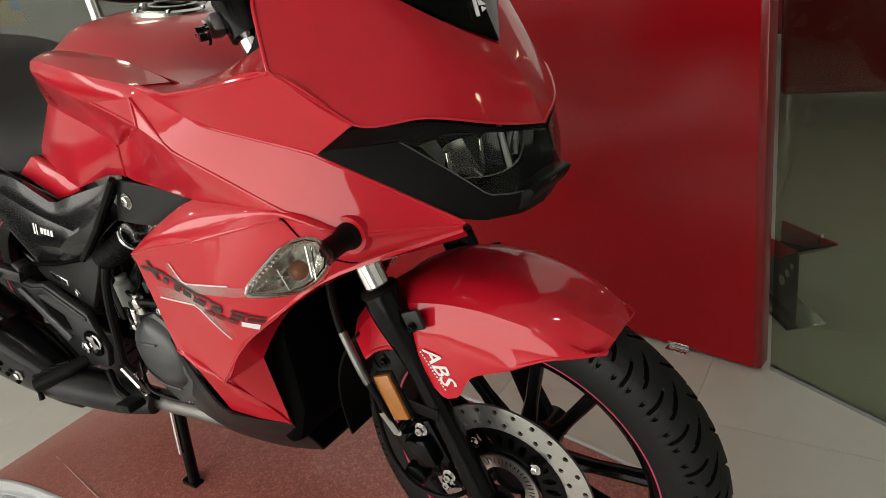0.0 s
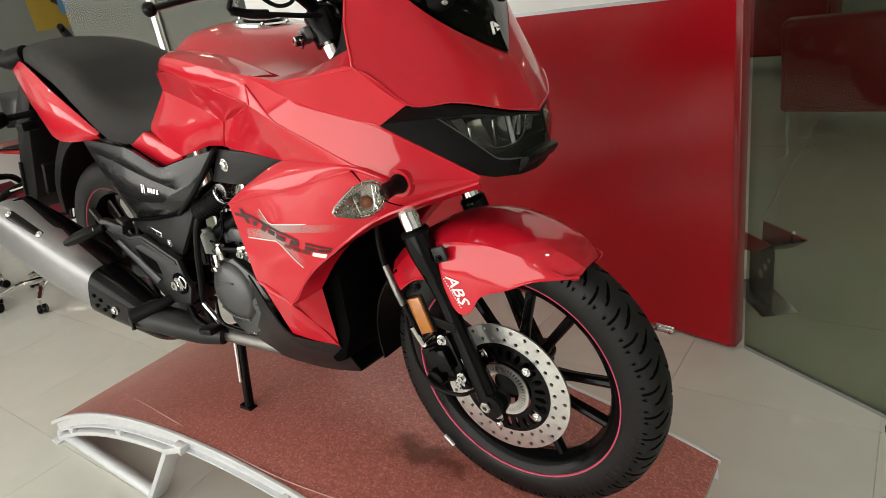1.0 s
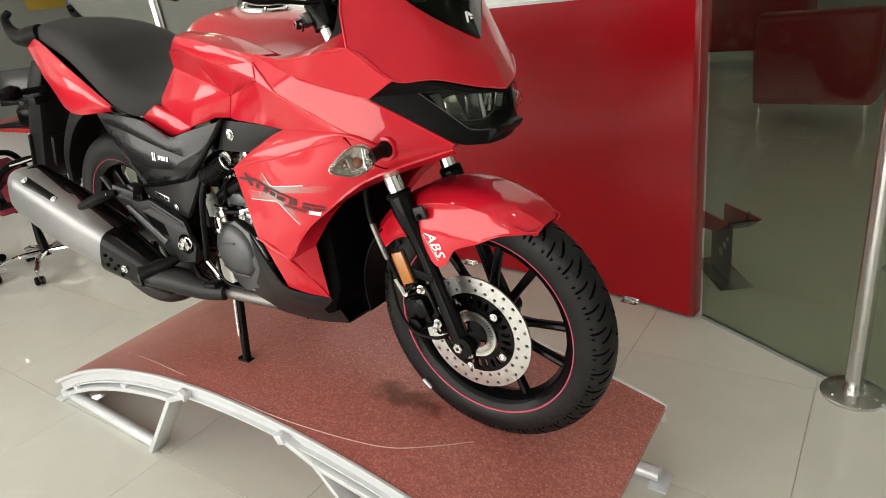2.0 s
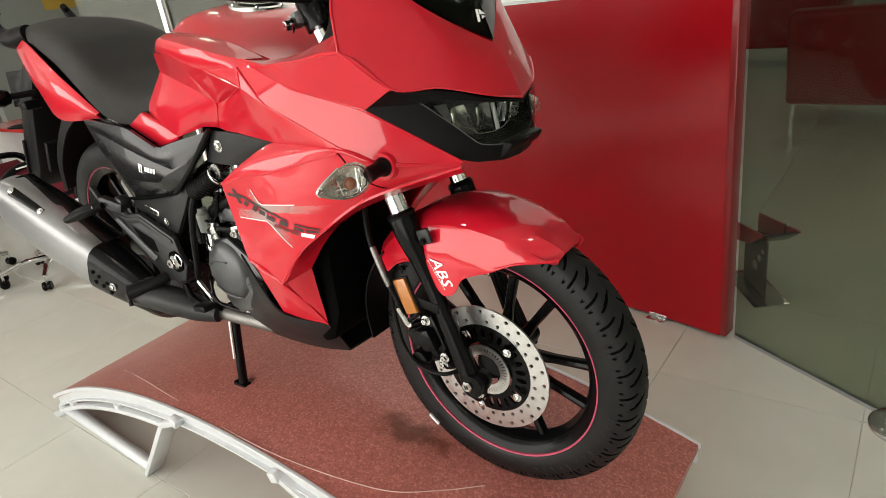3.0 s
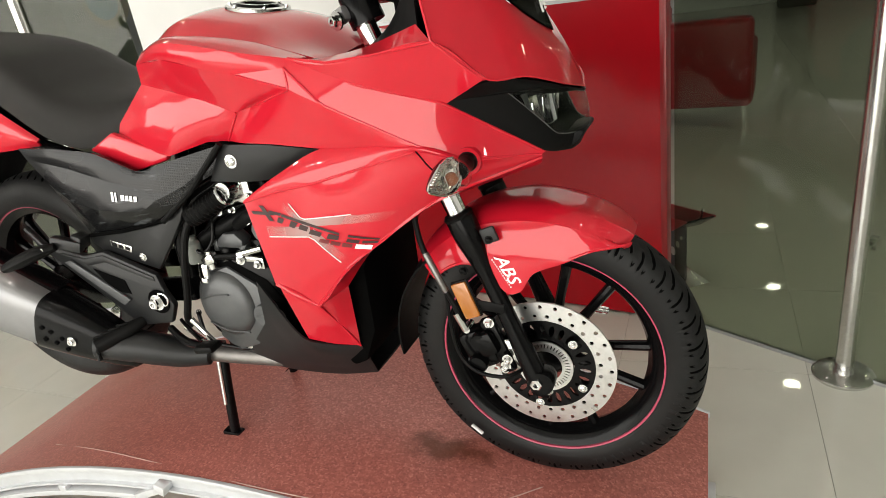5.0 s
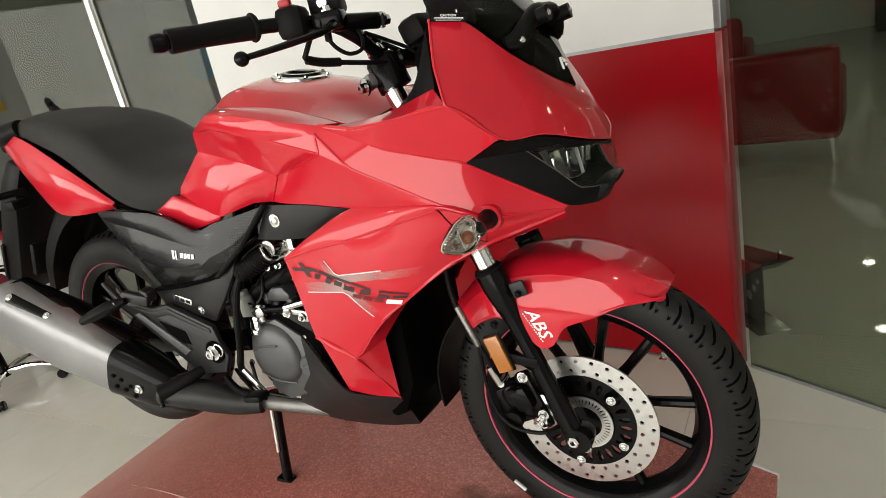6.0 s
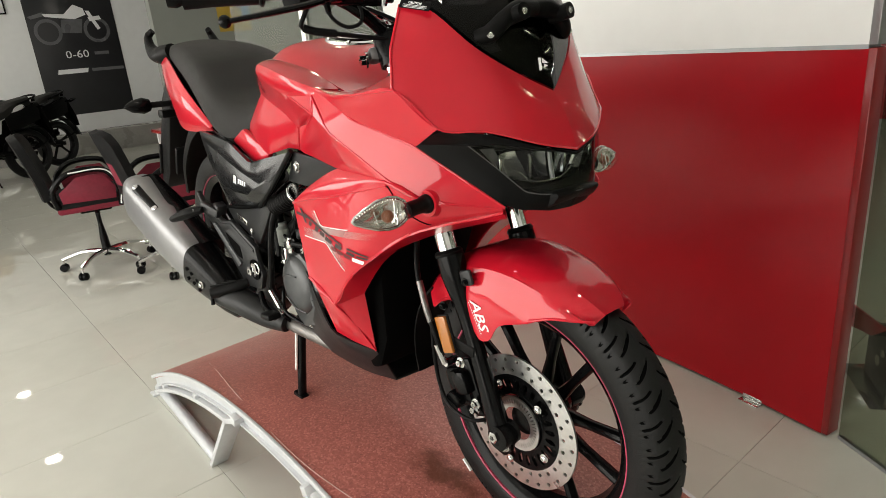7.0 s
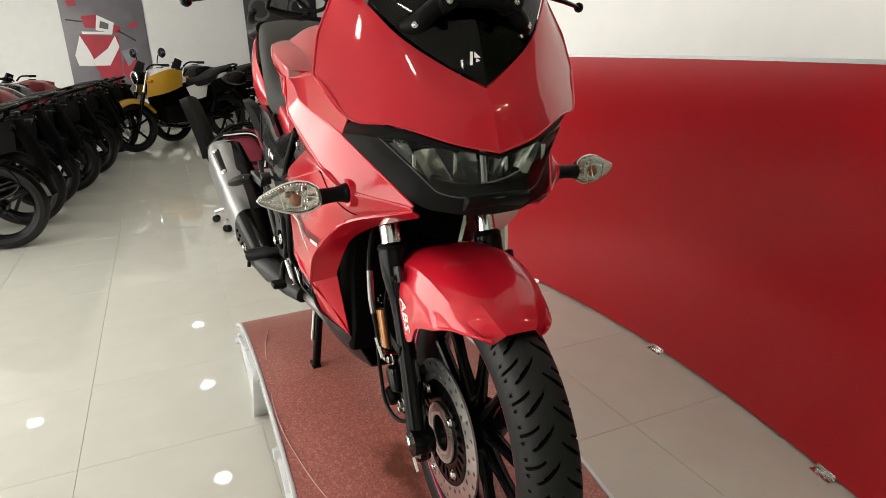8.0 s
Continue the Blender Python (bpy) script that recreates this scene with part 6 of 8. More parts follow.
# ---- handlebar ----
for s in (-1, 1):
    clamp = part("bar_clamp", lathe([(0.0185, -0.03), (0.030, -0.03), (0.031, 0.022), (0.026, 0.03), (0.012, 0.034), (0, 0.034)], 24, "z", pose(-0.237, 0.103 * s, 1.335, 0, -18.5, 0)), SATIN, bike, "black alloy bar clamp with hex bolts")
    part("clamp_ear", box(0.034, 0.024, 0.026, pose(-0.262, 0.128 * s, 1.325, 0, -18, 20 * s), 0.008), SILVER, clamp, "bare alloy clamp ear")
    part("fork_cap", lathe([(0, 0.034), (0.017, 0.034), (0.020, 0.037), (0.019, 0.046), (0.010, 0.048), (0.009, 0.042), (0, 0.042)], 20, "z", pose(-0.237, 0.103 * s, 1.335, 0, -18.5, 0)), CHROME, clamp)
    part("clamp_bolt", bolt(-0.262, 0.145 * s, 1.318, 0.010, 0.012, (-0.4, s, 0)), CHROME, clamp)
    part("clamp_bolt", bolt(-0.245, 0.103 * s, 1.368, 0.010, 0.01, (-0.3, 0, 1)), CHROME, clamp)
    bar_ = part("handlebar", tube([(-0.235, 0.11 * s, 1.355), (-0.245, 0.16 * s, 1.40), (-0.275, 0.215 * s, 1.432), (-0.335, 0.32 * s, 1.44), (-0.385, 0.425 * s, 1.438)], 0.011, 12), SATIN, bike, "black clip-on handlebar")
    part("grip", tube([(-0.325, 0.30 * s, 1.440), (-0.35, 0.35 * s, 1.440), (-0.383, 0.42 * s, 1.438)], [0.018, 0.0175, 0.0165, 0.0175], 18, False, 10), BLACK, bar_, "black rubber grip")
    part("grip_flange", ring((-0.328, 0.305 * s, 1.440), 0.018, 0.004, 24, (-0.42, 0.9 * s, 0)), BLACK, bar_)
    part("bar_end", lathe([(0, 0), (0.012, 0), (0.014, 0.006), (0.012, 0.02), (0, 0.022)], 16, "z", Matrix.Translation((-0.385, 0.424 * s, 1.438)) @ Vector((-0.43, 0.9 * s, 0)).to_track_quat("Z", "Y").to_matrix().to_4x4()), SATIN, bar_)
    part("switch_box", box(0.045, 0.06, 0.05, pose(-0.295, 0.248 * s, 1.437, 0, 0, -24 * s), 0.012), BLACK, bar_, "black switch housing")
    lever = part("lever", tube([(-0.235, 0.225 * s, 1.425), (-0.225, 0.27 * s, 1.412), (-0.245, 0.34 * s, 1.40), (-0.276, 0.398 * s, 1.392)], [0.009, 0.0085, 0.007, 0.006], 10, True, 20, 0.7), SATIN, bar_, "black hand lever")
    ball = bmesh.new()
    bmesh.ops.create_uvsphere(ball, u_segments=16, v_segments=10, radius=0.0105, matrix=Matrix.Translation((-0.276, 0.398 * s, 1.392)))
    part("lever_ball", ball, SATIN, lever)
    part("perch", box(0.05, 0.045, 0.03, pose(-0.25, 0.215 * s, 1.43, 0, 0, -20 * s), 0.008), SATIN, bar_)
# Front brake's cylinder with its square reservoir, hose and fittings on the throttle side.
res = part("brake_reservoir", box(0.052, 0.05, 0.044, pose(-0.262, -0.196, 1.462, 4, 0, 22), 0.007), BLACK, bike, "square black brake fluid reservoir")
part("reservoir_lid", box(0.056, 0.054, 0.009, pose(-0.262, -0.1965, 1.487, 4, 0, 22), 0.003), SATIN, res)
part("sight_glass", lathe([(0, 0), (0.007, 0), (0.008, 0.003), (0, 0.004)], 16, "z", Matrix.Translation((-0.252, -0.222, 1.458)) @ Vector((0.37, -0.93, 0)).to_track_quat("Z", "Y").to_matrix().to_4x4()), STEEL, res)
cyl = part("master_cylinder", rod((-0.262, -0.235, 1.428), (-0.215, -0.135, 1.420), 0.0135, 16), SATIN, bike, "black brake master cylinder")
part("pivot_bolt", bolt(-0.245, -0.226, 1.443, 0.008, 0.008, (0, 0, 1)), CHROME, cyl)
part("banjo_bolt", bolt(-0.213, -0.128, 1.420, 0.009, 0.014, (0.4, 0.9, -0.1)), CHROME, cyl)
part("clamp_screw", bolt(-0.262, -0.212, 1.434, 0.005, 0.008, (0.6, -0.6, 0.2)), CHROME, cyl)
part("lever_stop", rod((-0.255, -0.222, 1.420), (-0.262, -0.214, 1.402), 0.006, 10), SATIN, cyl)
part("kill_switch", box(0.02, 0.016, 0.012, pose(-0.292, -0.262, 1.466, 8, 0, 24), 0.004), RED_DULL, bike, "red engine stop switch")
line = part("steel_line", rod((-0.262, -0.158, 1.420), (-0.222, -0.072, 1.366), 0.0048, 12), STEEL, bike, "bright metal throttle cable end")
for f in (0.15, 0.42, 0.6):
    p = Vector((-0.262, -0.158, 1.420)).lerp(Vector((-0.222, -0.072, 1.366)), f)
    part("line_nut", rod(p, p + Vector((0.004, 0.0086, -0.0054)), 0.0075, 6), CHROME, line)
lead = part("brake_lead", tube([(-0.262, -0.248, 1.420), (-0.272, -0.262, 1.392), (-0.280, -0.258, 1.378), (-0.262, -0.215, 1.368), (-0.235, -0.15, 1.356), (-0.205, -0.09, 1.345), (-0.17, -0.06, 1.325)], 0.0042, 10, True, 40), BLACK, bike, "black brake hose in a rubber sleeve")
part("lead_sleeve", tube([(-0.281, -0.258, 1.379), (-0.272, -0.235, 1.3715), (-0.258, -0.205, 1.3665)], 0.0072, 12, True, 12), BLACK, lead)
for k, pts in enumerate(([(-0.262, -0.222, 1.418), (-0.256, -0.212, 1.392), (-0.245, -0.192, 1.376), (-0.232, -0.172, 1.380), (-0.232, -0.166, 1.400), (-0.238, -0.168, 1.415)],
                         [(-0.235, -0.150, 1.405), (-0.215, -0.112, 1.385), (-0.19, -0.08, 1.360), (-0.16, -0.05, 1.31)],
                         [(-0.25, 0.2, 1.42), (-0.22, 0.14, 1.39), (-0.17, 0.06, 1.36), (-0.13, 0.0, 1.3)])):
    part("control_cable", tube(pts, 0.0034, 8, True, 30), BLACK, bike, "" if k else "black control cable")

# Yoke and ignition lock between the bars.
yoke = part("top_yoke", box(0.05, 0.20, 0.022, pose(-0.228, 0, 1.352, 0, -18.5, 0), 0.006), SATIN, bike, "black top yoke")
part("ignition_lock", lathe([(0, 0.05), (0.016, 0.05), (0.020, 0.044), (0.021, 0.0), (0.026, -0.004), (0.026, -0.02), (0, -0.02)], 20, "z", pose(-0.215, -0.01, 1.372, 0, -18.5, 0)), SATIN, yoke, "black ignition lock")
part("lock_housing", box(0.05, 0.07, 0.045, pose(-0.185, -0.055, 1.395, 0, -18, 0), 0.012), BLACK, yoke, "black plastic lock housing")


# ---- printing on the motorcycle ----


def on_surface(target, x, z, side=-1, lift=0.0014):
    """The outside of a panel of the motorcycle at x, z."""
    bm = bmesh.new()
    bm.from_mesh(target.data)
    tree = BVHTree.FromBMesh(bm)
    hit = tree.ray_cast(Vector((x, side * 0.6, z)), Vector((0, -side, 0)))
    bm.free()
    return (hit[0] + Vector((0, side * lift, 0))) if hit[0] is not None else None


def decal(name, targets, outline, mat, parent, label="", steps=5, fade=(), lift=0.0016):
    """A thin printed shape, a four-cornered outline in x and z, laid on the panels."""
    a, b, c, d = (Vector((p[0], 0, p[1])) for p in outline)
    bm = bmesh.new()
    grid = []
    for i in range(steps + 1):
        row = []
        for j in range(3):
            p = a.lerp(b, i / steps).lerp(d.lerp(c, i / steps), j / 2)
            best = None
            for t in targets:
                q = on_surface(t, p.x, p.z, -1, lift)
                if q is not None and (best is None or q.y < best.y):
                    best = q
            row.append(bm.verts.new(best if best is not None else (p.x, -0.222, p.z)))
        grid.append(row)
    for r0, r1 in zip(grid, grid[1:]):
        for j in range(2):
            bm.faces.new((r0[j], r1[j], r1[j + 1], r0[j + 1]))
    ob = part(name, bm, mat, parent, label, 60)
    if fade:
        values = ob.data.attributes.new("fade", "FLOAT", "POINT")
        for k in range(3 * (steps + 1)):
            values.data[k].value = fade[0] + (fade[1] - fade[0]) * (k // 3) / steps
    return ob


sides = [o for o in bike.children_recursive if o.name.startswith(("side_panel", "front_return")) and sum(v.co.y for v in o.data.vertices) < 0]
for k, quad in enumerate((
    [(-0.4740, 1.0212), (-0.4206, 1.0177), (-0.4222, 1.0123), (-0.4710, 1.0145)],
    [(-0.4528, 1.0315), (-0.4428, 1.0312), (-0.4258, 1.0004), (-0.4367, 1.0017)],
    [(-0.4329, 1.0223), (-0.4049, 1.0162), (-0.4089, 1.0109), (-0.4333, 1.0169)],
    [(-0.4145, 1.0089), (-0.4019, 1.0053), (-0.4097, 0.9957), (-0.4199, 0.9992)],
    [(-0.4040, 1.0151), (-0.2940, 0.9767), (-0.2962, 0.9725), (-0.4080, 1.0098)],
    [(-0.3882, 1.0018), (-0.3749, 0.9972), (-0.3852, 0.9866), (-0.3962, 0.9911)],
    [(-0.3707, 0.9950), (-0.3542, 0.9893), (-0.3601, 0.9808), (-0.3770, 0.9854)],
    [(-0.3505, 0.9850), (-0.3286, 0.9782), (-0.3355, 0.9697), (-0.3576, 0.9764)],
    [(-0.3162, 0.9759), (-0.2953, 0.9714), (-0.3008, 0.9629), (-0.3234, 0.9663)],
    [(-0.2779, 0.9723), (-0.2233, 0.9613), (-0.2261, 0.9582), (-0.2811, 0.9681)],
    [(-0.2819, 0.9649), (-0.2591, 0.9605), (-0.2639, 0.9542), (-0.2869, 0.9586)],
    [(-0.2548, 0.9594), (-0.2266, 0.9561), (-0.2308, 0.9519), (-0.2583, 0.9541)])):
    decal("print_bar", sides, quad, PRINT_BLACK, sides[0], "dark printed bars" if k == 0 else "", 4)
for quad in ([(-0.3363, 0.9665), (-0.3171, 0.9631), (-0.3226, 0.9555), (-0.3416, 0.9600)], [(-0.3139, 0.9620), (-0.2963, 0.9575), (-0.3014, 0.9511), (-0.3193, 0.9544)], [(-0.2929, 0.9575), (-0.2744, 0.9531), (-0.2793, 0.9467), (-0.2982, 0.9500)]):
    decal("print_bar", sides, quad, PRINT_RED, sides[0], "", 2)
decal("print_bar", sides, [(-0.2687, 0.9531), (-0.2393, 0.9488), (-0.2456, 0.9403), (-0.2741, 0.9446)], PRINT_WHITE, sides[0], "white printed bar", 2)
for o, f in (([(-0.40, 1.040), (-0.364, 1.002), (-0.362, 0.990), (-0.402, 1.022)], (0.0, 0.8)), ([(-0.364, 0.990), (-0.20, 0.996), (-0.17, 1.013), (-0.364, 1.004)], (0.8, 0.0)),
             ([(-0.450, 0.972), (-0.355, 0.971), (-0.352, 0.990), (-0.45, 0.990)], (0.15, 0.75)), ([(-0.355, 0.971), (-0.309, 0.917), (-0.290, 0.925), (-0.345, 0.986)], (0.75, 0.0))):
    decal("print_streak", sides, o, PRINT_FADED, sides[0], "faded silver printed streak", 12, f, 0.0006)
for pts in ([(-0.384, 1.034), (-0.364, 1.004), (-0.262, 1.011)], [(-0.447, 0.970), (-0.355, 0.970), (-0.309, 0.917)]):
    lines = [on_surface(sides[0], x, z) or on_surface(sides[1], x, z) for x, z in [(pts[0][0] + (pts[1][0] - pts[0][0]) * k / 5, pts[0][1] + (pts[1][1] - pts[0][1]) * k / 5) for k in range(5)] + [(pts[1][0] + (pts[2][0] - pts[1][0]) * k / 8, pts[1][1] + (pts[2][1] - pts[1][1]) * k / 8) for k in range(9)]]
    part("print_line", tube([p for p in lines if p is not None], 0.0011, 6, False), PRINT_WHITE, sides[0], "thin pale printed line")

# Lettering on the mudguard.
turn = Matrix.Translation((-0.059, -0.1119, 0.881)) @ pose(0, 0, 0, 90, 0, 0) @ pose(0, 0, 0, 0, 0, -66)
writing("lettering", "ABS", 0.033, PRINT_WHITE, mud, turn, 0.0004, 0.3, 1.06, 0.0004)
for k in range(13):
    p = Vector((-0.0630 + 0.0024 * k, -0.1119, 0.876 - 0.0045 * k))
    part("print_dot", box(0.0022, 0.0006, 0.0022, Matrix.Translation(p)), PRINT_WHITE, mud)

# Plain marks where badges sit.
cov = [o for o in bike.children_recursive if o.name.startswith("carbon_cover") and sum(v.co.y for v in o.data.vertices) < 0]
for k, (x, w) in enumerate(((-0.838, 0.007), (-0.828, 0.005), (-0.812, 0.010), (-0.800, 0.009), (-0.789, 0.008), (-0.778, 0.009))):
    h = 0.020 if k < 2 else 0.011
    z = 1.054 - (x + 0.838) * 0.12
    decal("badge_mark", cov, [(x, z - h / 2), (x + w, z - h / 2), (x + w + 0.001, z + h / 2), (x + 0.001, z + h / 2)], PRINT_WHITE, cov[0], "plain white badge mark" if k == 0 else "", 2)
part("badge_plate", box(0.060, 0.002, 0.015, pose(-0.893, -0.179, 0.933, 0, 15, 0), 0.002), STEEL, bike, "small steel plate")
for k in range(3):
    part("plate_mark", box(0.012, 0.001, 0.008, pose(-0.911 + 0.018 * k, -0.1805, 0.938 - 0.0048 * k, 0, 15, 0)), SATIN, bike)
part("screen_badge", join(slab([(-0.012, -0.014), (-0.006, -0.014), (-0.006, 0.014), (-0.012, 0.014)], -0.001, 0.001), slab([(-0.003, 0.002), (0.010, 0.002), (-0.003, 0.014)], -0.001, 0.001), slab([(0.001, -0.008), (0.010, -0.004), (0.001, 0.0)], -0.001, 0.001)), PRINT_WHITE, bike, "plain white badge shapes on the screen")
badge = bpy.data.objects["screen_badge"]
badge.matrix_local = Matrix.Translation((0.050, -0.014, 1.290)) @ pose(0, 0, 0, -35, 0, 0) @ pose(0, 0, 0, 0, 0, 62) @ pose(0, 0, 0, 0, -30, 0) @ Matrix.Scale(0.72, 4)
LABEL = pose(-0.066, -0.1815, 1.4015, -30, 12, 19) @ pose(0.008, 0, -0.009)
label_ = part("warning_label", box(0.056, 0.0008, 0.014, LABEL), SATIN, bike, "small black warning label on the screen")
writing("lettering", "CAUTION", 0.0054, PRINT_WHITE, label_, LABEL @ pose(-0.0135, -0.0007, 0.0012, 90, 0, 0), 0.0002, 0.0, 1.0, 0.0001)
for k in range(3):
    part("label_line", box(0.044 - 0.006 * (k == 2), 0.0006, 0.0006, LABEL @ pose(0, -0.0006, -0.0008 - 0.0021 * k)), PRINT_WHITE, label_)

# ---- chairs, desk and things on it ----
CHAIR_BLACK = material("black_chair_fabric", (0.006, 0.0062, 0.0065), 0.6, 0, 0, 0.2, 60, 0.3, 700, spec=0.2)
CHAIR_RED = material("maroon_chair_fabric", (0.20, 0.012, 0.03), 0.75, 0, 0, 0.2, 60, 0.3, 700)
DESK_RED = material("red_desk_top", (0.42, 0.02, 0.02), 0.25, 0, 0.3, 0.06, 10)
SCREEN = material("dark_screen", (0.01, 0.011, 0.012), 0.2, 0, 0, 0.05, 20)


def office_chair():
    chair = thing("office_chair", pose(0, 0, 0), "black and maroon office chair on a chrome five-star base", "chair", "office chairs by the desk")
    for k in range(5):
        a = radians(72 * k + 20)
        c, s = math.cos(a), math.sin(a)
        leg = part("base_leg", tube([(0.03 * c, 0.03 * s, 0.115), (0.16 * c, 0.16 * s, 0.12), (0.30 * c, 0.30 * s, 0.085)], [0.020, 0.018, 0.013], 10), CHROME, chair, "chrome base leg")
        part("caster_stem", rod((0.30 * c, 0.30 * s, 0.05), (0.30 * c, 0.30 * s, 0.09), 0.007, 8), STEEL, leg)
        for o in (-0.014, 0.014):
            part("caster_wheel", moved(lathe([(0.0, -0.010), (0.024, -0.010), (0.027, -0.005), (0.027, 0.005), (0.024, 0.010), (0, 0.010)], 18, "y"), pose(0.30 * c, 0.30 * s, 0.027, 0, 0, 72 * k + 20) @ Matrix.Translation((0, o, 0))), SATIN, leg)
    part("gas_lift", tube([(0, 0, 0.09), (0, 0, 0.27), (0, 0, 0.272), (0, 0, 0.42)], [0.030, 0.027, 0.015, 0.015], 16, False, 10), SATIN, chair, "black gas lift column")
    part("mechanism", box(0.20, 0.16, 0.05, Matrix.Translation((0, 0, 0.435)), 0.012), SATIN, chair)
    part("tilt_lever", tube([(0, -0.08, 0.43), (0, -0.2, 0.43), (0.02, -0.23, 0.43)], 0.006, 8), SATIN, chair)
    seat_ = part("seat", box(0.50, 0.50, 0.075, Matrix.Translation((0.02, 0, 0.52)), 0.035, 4), CHAIR_BLACK, chair, "black fabric seat")
    part("seat_base", box(0.47, 0.47, 0.05, Matrix.Translation((0.02, 0, 0.475)), 0.02, 3), CHAIR_RED, seat_, "maroon seat underside")
    rails = [[(-0.22 - 0.10 * (k / 6) ** 1.3 - 0.03 * (1 - (y / 0.23) ** 2), y, 0.56 + 0.42 * k / 6) for y in (-0.225, -0.12, 0, 0.12, 0.225)] for k in range(7)]
    rails[-1] = [(x, y * 0.85, z - 0.02 * (abs(y) > 0.2)) for x, y, z in rails[-1]]
    part("backrest", skin(rails, 16, 3, 0, 0.05, True, (1, 0, 0), False), CHAIR_BLACK, chair, "black padded backrest")
    part("back_panel", skin([[(x - 0.055, y * 0.72, z) for x, y, z in r] for r in rails[1:4]], 12, 3, 0, 0.008, True, (-1, 0, 0), False), CHAIR_RED, chair, "maroon back panel")
    part("back_bar", tube([(-0.10, 0, 0.44), (-0.24, 0, 0.47), (-0.29, 0, 0.60), (-0.31, 0, 0.75)], [0.02, 0.022, 0.02, 0.018], 10, True, 20, 0.5), SATIN, chair)
    for s in (-1, 1):
        arm = part("armrest", tube([(0.16, 0.27 * s, 0.47), (0.17, 0.285 * s, 0.60), (0.10, 0.285 * s, 0.715), (-0.10, 0.285 * s, 0.72), (-0.21, 0.27 * s, 0.62), (-0.20, 0.25 * s, 0.50)], 0.019, 10, True, 40), SATIN, chair, "black looped armrest with pale piping")
        part("piping", tube([(0.16, 0.292 * s, 0.48), (0.175, 0.304 * s, 0.60), (0.105, 0.305 * s, 0.72), (-0.10, 0.305 * s, 0.725)], 0.005, 6, True, 30), PRINT_WHITE, arm)
        part("arm_web", slab([(0.14, 0.52), (0.15, 0.60), (0.09, 0.69), (-0.06, 0.69), (-0.18, 0.60), (-0.17, 0.53)], 0.268 * s - 0.004, 0.268 * s + 0.004, 0.001), CHAIR_RED, arm)
    return chair


chair = office_chair()
chair.matrix_world = pose(-4.12, 0.14, 0, 0, 0, 78)
copy_thing(chair, pose(-3.62, 0.52, 0, 0, 0, 88))

desk = thing("desk", pose(-5.0, 1.42, 0), "office desk with a red top and white panels", "desk")
part("desk_top", box(1.30, 0.75, 0.03, Matrix.Translation((0, 0, 0.735)), 0.004), DESK_RED, desk, "glossy red desk top")
part("front_panel", box(1.20, 0.018, 0.60, Matrix.Translation((0, 0.28, 0.42)), 0.002), WHITE, desk)
for s in (-1, 1):
    part("side_panel", box(0.025, 0.68, 0.715, Matrix.Translation((0.61 * s, 0, 0.3605)), 0.002), WHITE, desk)
part("drawer_unit", box(0.38, 0.55, 0.60, Matrix.Translation((0.38, 0.0, 0.415)), 0.004), WHITE, desk)

monitor = thing("monitor", pose(-5.0, 1.28, 0.75, 0, 0, 200), "black flat computer monitor on a stand", "monitor")
part("screen", box(0.42, 0.03, 0.27, pose(0, 0, 0.27, 8), 0.006), SCREEN, monitor)
part("neck", box(0.06, 0.03, 0.16, Matrix.Translation((0, 0.02, 0.09)), 0.006), SATIN, monitor)
part("foot", box(0.24, 0.18, 0.015, Matrix.Translation((0, 0.02, 0.0075)), 0.005), SATIN, monitor)
printer = thing("receipt_printer", pose(-4.62, 1.18, 0.75, 0, 0, 15), "small black receipt printer on the desk", "printer")
part("body", box(0.16, 0.20, 0.14, Matrix.Translation((0, 0, 0.07)), 0.015), SATIN, printer)
part("lid", box(0.14, 0.12, 0.02, pose(0, -0.02, 0.148, 6), 0.006), BLACK, printer)
part("paper_slot", box(0.10, 0.004, 0.006, Matrix.Translation((0, -0.099, 0.12))), STEEL, printer)
keyb = thing("keyboard", pose(-4.85, 1.12, 0.75, 0, 0, 10), "black computer keyboard on the desk", "keyboard")
part("tray", box(0.40, 0.14, 0.018, Matrix.Translation((0, 0, 0.009)), 0.004), SATIN, keyb)
part("keys", join(*[box(0.022, 0.02, 0.006, Matrix.Translation((-0.17 + 0.026 * i, -0.045 + 0.024 * j, 0.020)), 0.001, 1) for i in range(14) for j in range(4)]), BLACK, keyb)

# ---- the other motorcycles ----
YELLOW = material("yellow_gloss_paint", (0.60, 0.32, 0.015), 0.3, 0, 0.8, 0.06, 30)
TANK_BLACK = material("black_gloss_paint", (0.012, 0.012, 0.014), 0.25, 0, 0.7, 0.1, 30)
MAROON = material("maroon_gloss_paint", (0.16, 0.012, 0.018), 0.3, 0, 0.7, 0.08, 30)


